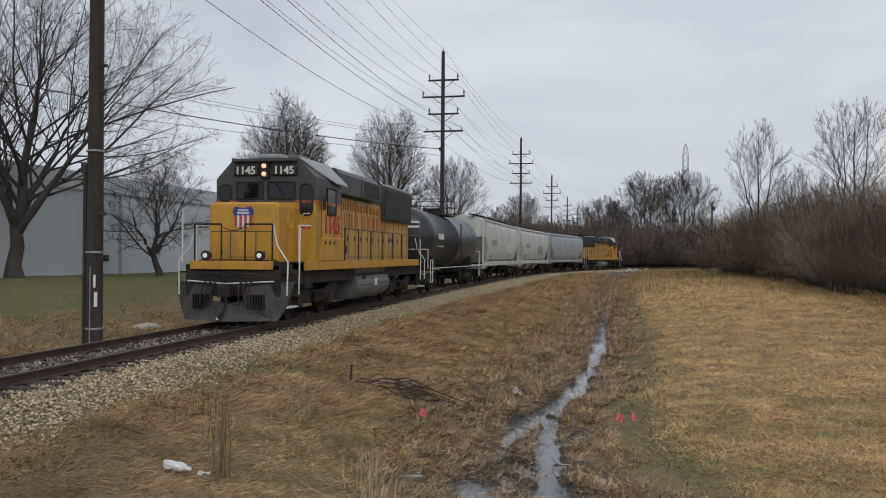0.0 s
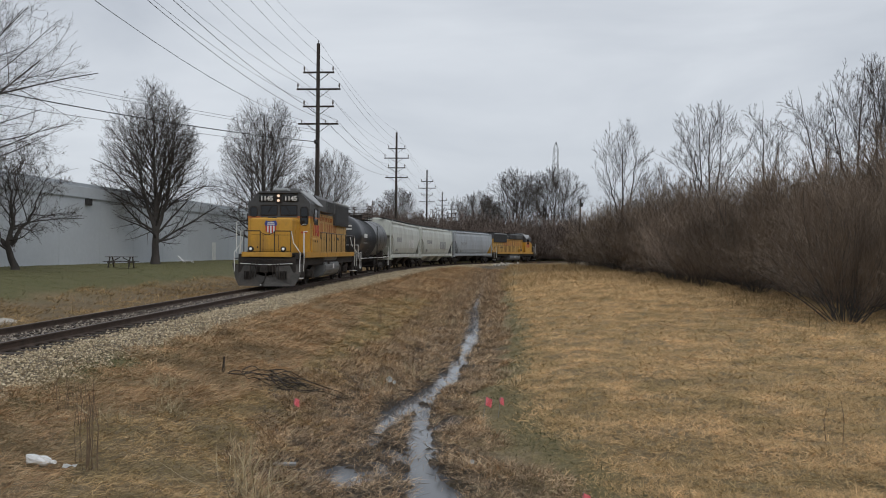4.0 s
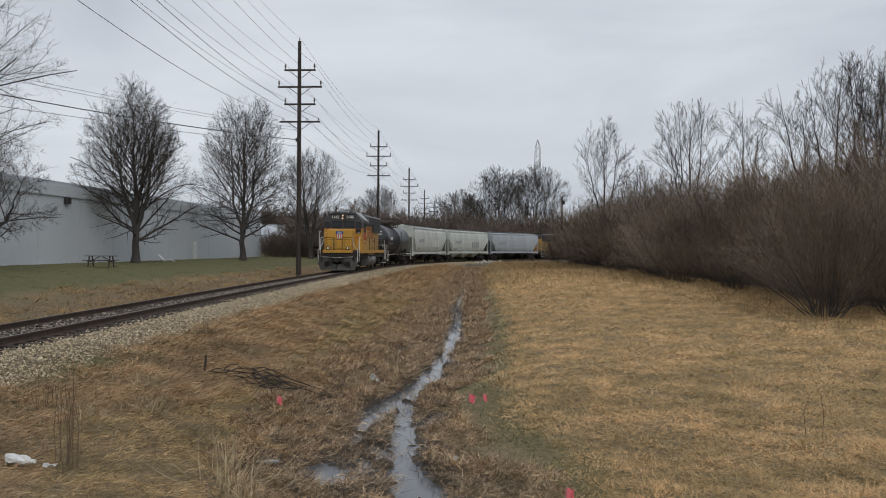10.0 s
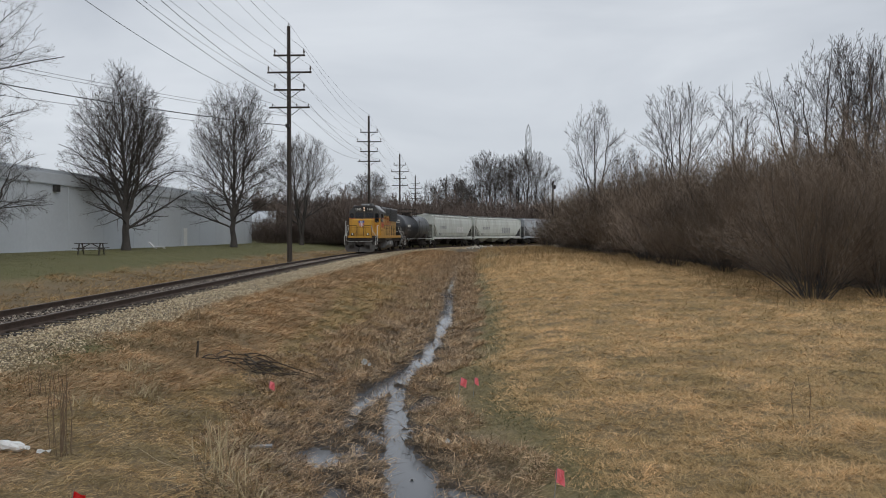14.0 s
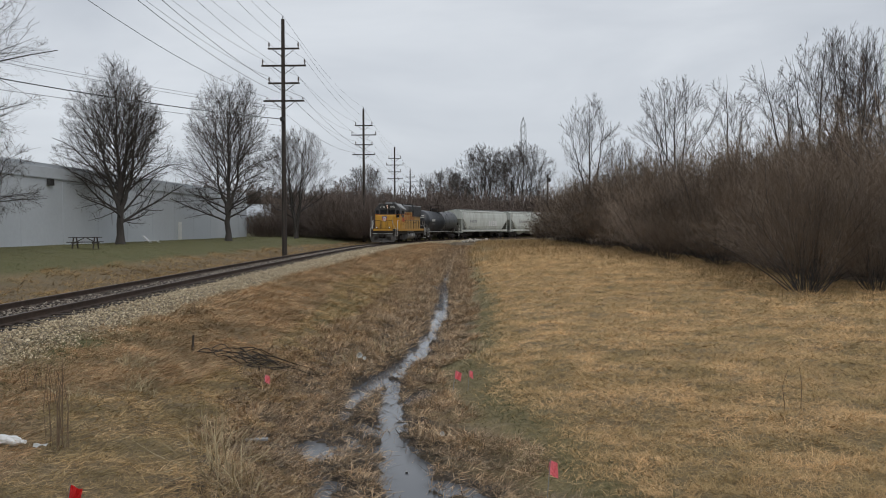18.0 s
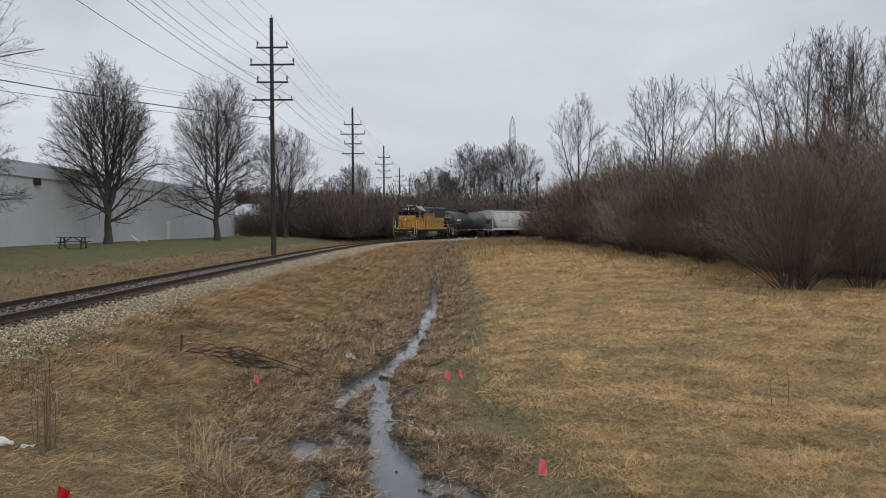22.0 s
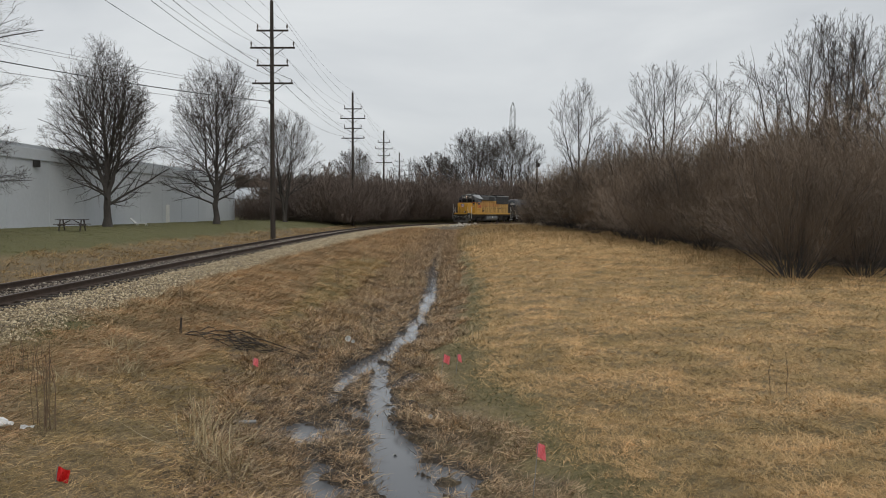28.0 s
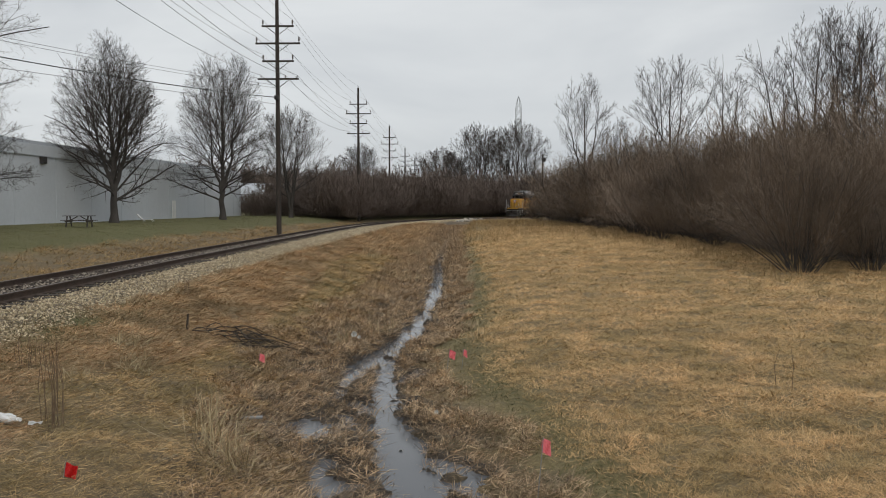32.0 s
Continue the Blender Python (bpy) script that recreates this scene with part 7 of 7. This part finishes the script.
def dead_branches():
    """Broken branches that lie on the bank, and a stub that stands up."""
    rr = np.random.default_rng(9)
    heap = thing("fallen_branch", "dark fallen branch lying across the bank", "branch")
    for k in range(26):
        x0, y0 = -4.4 + rr.uniform(-0.15, 1.1), 16.3 + rr.uniform(-0.4, 0.4)
        ln = rr.uniform(0.6, 1.8) if k < 8 else rr.uniform(0.3, 0.8)
        pts = [(x0 + ln * t, y0 + 0.12 * math.sin(3 * t + k), ground_at(x0 + ln * t, y0) + 0.05 + 0.05 * math.sin(5 * t + k) + 0.008 * k) for t in np.linspace(0, 1, 6)]
        wood = Wood()
        wood.tube(np.array(pts), np.linspace(0.013, 0.005, 6), 5)
        ob = new("limb", wood.mesh("limb", DEAD_WOOD))
        ob.parent = heap
    stub = thing("wooden_stake", "short dark wooden stub standing in the bank", "stake")
    part("stake", rod(bmesh.new(), (0, 0, -0.1), (0.03, 0, 0.34), 0.028, 0.018, 6), DEAD_WOOD, stub)
    stub.matrix_world = Matrix.Translation((-4.75, 16.5, ground_at(-4.75, 16.5)))
    plank = thing("plank", "short grey board lying at the edge of the mud", "board")
    part("board", boxes((-0.15, -0.04, 0, 0.15, 0.04, 0.03), bevel=0.004), GALV, plank)
    plank.matrix_world = Matrix.Translation((-2.35, 11.0, ground_at(-2.35, 11.0) + 0.05)) @ Matrix.Rotation(0.2, 4, "Z")


dead_branches()


def weeds():
    """Upright dry weed stems in bundles."""
    rr = np.random.default_rng(19)
    for x, y, n, h in ((-4.25, 9.4, 14, 0.95), (-5.6, 11.8, 8, 0.5), (4.4, 10.2, 2, 0.6), (-6.0, 21.0, 9, 0.5), (-3.0, 30.0, 10, 0.7)):
        w = thing("dry_weed", "bundle of dry brown weed stems standing upright", "weed", "dry weeds")
        for k in range(n):
            px, py = rr.normal(0, 0.07), rr.normal(0, 0.07)
            wood = Wood()
            wood.tube([(px, py, -0.05), (px + rr.normal(0, 0.03), py, h * 0.5), (px + rr.normal(0, 0.06), py + rr.normal(0, 0.05), h * rr.uniform(0.8, 1.1))], [0.0045, 0.004, 0.0025], 4)
            ob = new("stem", wood.mesh("stem", DRY_STEM))
            ob.parent = w
        w.matrix_world = Matrix.Translation((x, y, ground_at(x, y)))


weeds()


def picnic_table(x, y, turn):
    t = thing("picnic_table", "dark weathered wooden picnic table with benches on the lawn", "picnic table")
    for k in range(5):
        part("top_board", boxes((-0.95, -0.36 + 0.148 * k, 0.72, 0.95, -0.225 + 0.148 * k, 0.76), bevel=0.005), TABLE_WOOD, t)
    for s in (-1, 1):
        for k in range(2):
            part("bench_board", boxes((-0.95, s * 0.66 - 0.14 + 0.145 * k, 0.42, 0.95, s * 0.66 - 0.005 + 0.145 * k, 0.46), bevel=0.005), TABLE_WOOD, t)
    for x0 in (-0.65, 0.65):
        for s in (-1, 1):
            part("leg", bars([((x0, s * 0.28, 0.73), (x0, s * 0.62, 0.0))], 0.045, 4), TABLE_WOOD, t)
        part("cross_beam", boxes((x0 - 0.02, -0.78, 0.34, x0 + 0.02, 0.78, 0.42)), TABLE_WOOD, t)
        part("brace", bars([((x0, 0, 0.4), (x0 * 0.15, 0, 0.7))], 0.03, 4), TABLE_WOOD, t)
    t.matrix_world = Matrix.Translation((x, y, ground_at(x, y))) @ Matrix.Rotation(radians(turn), 4, "Z")


picnic_table(-22.75, 55.5, 6)


def white_chair(x, y):
    """A fallen white garden chair on the lawn."""
    c = thing("garden_chair", "white plastic garden chair tipped over on the lawn", "chair")
    part("seat", boxes((-0.45, -0.25, 0.1, 0.45, 0.25, 0.16), bevel=0.02), LITTER_WHITE, c)
    part("backrest", prism(bmesh.new(), [(-0.9, 0.55), (-0.84, 0.6), (-0.4, 0.16), (-0.46, 0.1)], "y", -0.25, 0.25), LITTER_WHITE, c)
    for sx in (-0.35, 0.4):
        for sy in (-0.2, 0.2):
            part("leg", bars([((sx, sy, 0.12), (sx + 0.12, sy, -0.02))], 0.025, 5), LITTER_WHITE, c)
    c.matrix_world = Matrix.Translation((x, y, ground_at(x, y) + 0.03))


white_chair(-24.6, 74.5)


def rock_pile():
    """Pale broken stones heaped beside the bend, one by one."""
    rr = np.random.default_rng(29)
    rocks = thing("rock_pile", "heap of pale broken rocks beside the bend", "rocks")
    for k in range(46):
        s = 106 + rr.uniform(0, 10)
        p = on_track(s, 3.0 + rr.uniform(-0.4, 0.9))
        size = rr.uniform(0.12, 0.32)
        bm = bmesh.new()
        bmesh.ops.create_icosphere(bm, subdivisions=1, radius=size)
        for v in bm.verts:
            v.co *= rr.uniform(0.7, 1.2)
        ob = part("rock", bm, ROCK, rocks)
        ob.location = (p.x, p.y, ground_at(p.x, p.y) + size * 0.35 + 0.25 * rr.uniform(0, 1) ** 2)


ROCK = mat("pale_rock", (0.36, 0.33, 0.28), (0.52, 0.48, 0.42), 0.85, scale=4, fine=20, bump=0.3, vary=0.25)
rock_pile()


def mound(x, y):
    """A pale clod pushed up beside the far verge."""
    rr = np.random.default_rng(int(abs(x * 7 + y * 3)))
    c = thing("dirt_clod", "pale clod of dirt and dead sod on the verge", "clod", "clods on the verge")
    bm = bmesh.new()
    bmesh.ops.create_icosphere(bm, subdivisions=2, radius=0.5)
    for v in bm.verts:
        v.co *= rr.uniform(0.8, 1.15)
        v.co.z *= 0.35
    part("clod", bm, ROCK, c)
    c.matrix_world = Matrix.Translation((x, y, ground_at(x, y)))


mound(-13.6, 24.6)


def lattice_tower(x, y, top):
    """A far steel transmission tower above the trees."""
    t = thing("transmission_tower", "far grey steel lattice transmission tower above the trees", "tower")
    half0, half1, waist = 6.0, 1.6, top * 0.62
    def half(z):
        return np.interp(z, (0, waist, top * 0.93, top), (half0, half1 * 1.15, half1, 0.05))
    levels = list(np.linspace(0, top, 19))
    for sx in (-1, 1):
        for sy in (-1, 1):
            part("leg", bars([[(sx * half(z), sy * half(z), z) for z in levels]], 0.16, 4), GALV, t)
    for a, b in zip(levels, levels[1:]):
        ha, hb = half(a), half(b)
        for sy in (-1, 1):
            part("brace", bars([((-ha, sy * ha, a), (hb, sy * hb, b)), ((ha, sy * ha, a), (-hb, sy * hb, b))], 0.09, 3), GALV, t)
    for z in (top * 0.66, top * 0.8):
        part("cross_member", bars([((-half(z) * 1.3, 0, z), (half(z) * 1.3, 0, z))], 0.14, 4), GALV, t)
    t.matrix_world = Matrix.Translation((x, y, -1)) @ Matrix.Rotation(0.15, 4, "Z")


lattice_tower(62.7, 592, 79.5)


def short_pole(x, y, h):
    p = thing("utility_pole", "plain dark utility pole beyond the scrub", "utility pole", "far poles")
    part("shaft", rod(bmesh.new(), (0, 0, 0), (0, 0, h), 0.2, 0.14, 8), POLE_WOOD, p)
    part("transformer", turned(bmesh.new(), ((0, 0), (0.28, 0.02), (0.28, 0.8), (0, 0.85)), Matrix.Translation((0.35, 0, h - 1.6)), 10), DARK_METAL, p)
    p.matrix_world = Matrix.Translation((x, y, -0.5))


short_pole(23.2, 172, 13.0)
short_pole(17.5, 190, 12.8)


def far_house():
    """A low white building behind the brush."""
    h = thing("shed", "low white building with a pale roof behind the brush", "shed")
    part("wall", boxes((-44, 196, -0.5, -21, 206, 4.2), bevel=0.03), WALL_TRIM, h)
    part("roof", prism(bmesh.new(), [(195, 4.6), (201, 7.4), (207, 4.6), (207, 4.3), (195, 4.3)], "x", -45, -20.5), WALL_TRIM, h)


far_house()


# ---- the ties of the track ----
def build_ties():
    bm = boxes((-1.3, -0.115, -0.36, 1.3, 0.115, -0.155), bevel=0.012)
    me = bpy.data.meshes.new("tie")
    bm.to_mesh(me)
    bm.free()
    me.materials.append(TIE)
    plate = boxes((-0.18, -0.1, -0.156, 0.18, 0.1, -0.148))
    pm = bpy.data.meshes.new("tie_plate")
    plate.to_mesh(pm)
    plate.free()
    pm.materials.append(RAIL)
    r = random.Random(12)
    for k in range(290):
        s = -18 + k * 0.53
        h = float(np.interp(s, TS, TH))
        ob = new("tie", me)
        ob.parent = TRACK
        ob.matrix_local = Matrix.Translation(on_track(s, r.uniform(-0.05, 0.05), r.uniform(-0.012, 0.006))) @ Matrix.Rotation(-h + r.uniform(-0.02, 0.02), 4, "Z")
        if k < 120:
            for side in (-1, 1):
                p = new("tie_plate", pm)
                p.parent = TRACK
                p.matrix_local = Matrix.Translation(on_track(s, side * 0.755)) @ Matrix.Rotation(-h, 4, "Z")


build_ties()


# ---- what moves ----
def train_place(t):
    """How far along the track the front coupler stands."""
    slack = np.interp(t, (0, 3, 6, 9, 12, 16, 19, 22, 28, 32), (-0.62, -0.5, -0.05, 0.2, 0.2, -0.15, -0.3, 0.0, 0.95, 1.9))
    return 4.2045 * t - 0.00148 * (t - 16) ** 2 + float(slack)


def car_pose(s, length, backwards=0):
    """A car whose two bogies ride on the track; its front lies at s, its body reaches away from it."""
    a, b = on_track(s + length * 0.22), on_track(s + length * 0.78)
    mid, way = (a + b) / 2, (a - b).normalized()
    if backwards:
        way = -way
    turn = Matrix(((way.y, way.x, 0), (-way.x, way.y, 0), (0, 0, 1))).to_4x4()
    return Matrix.Translation(mid + way * length / 2) @ turn


def motions():
    for car, offset, length, backwards in TRAIN:
        walk(car, [(k * 0.5, car_pose(train_place(k * 0.5) + offset, length, backwards)) for k in range(65)])
    for wheelset, y, r in WHEELSETS:
        rows = []
        for k in range(0, 256):
            t = min(k * 0.1255, 32.0)
            rows.append((t, Matrix.Translation((0, y, r)) @ Matrix.Rotation(train_place(t) / r, 4, "X")))
        walk(wheelset, rows)


motions()
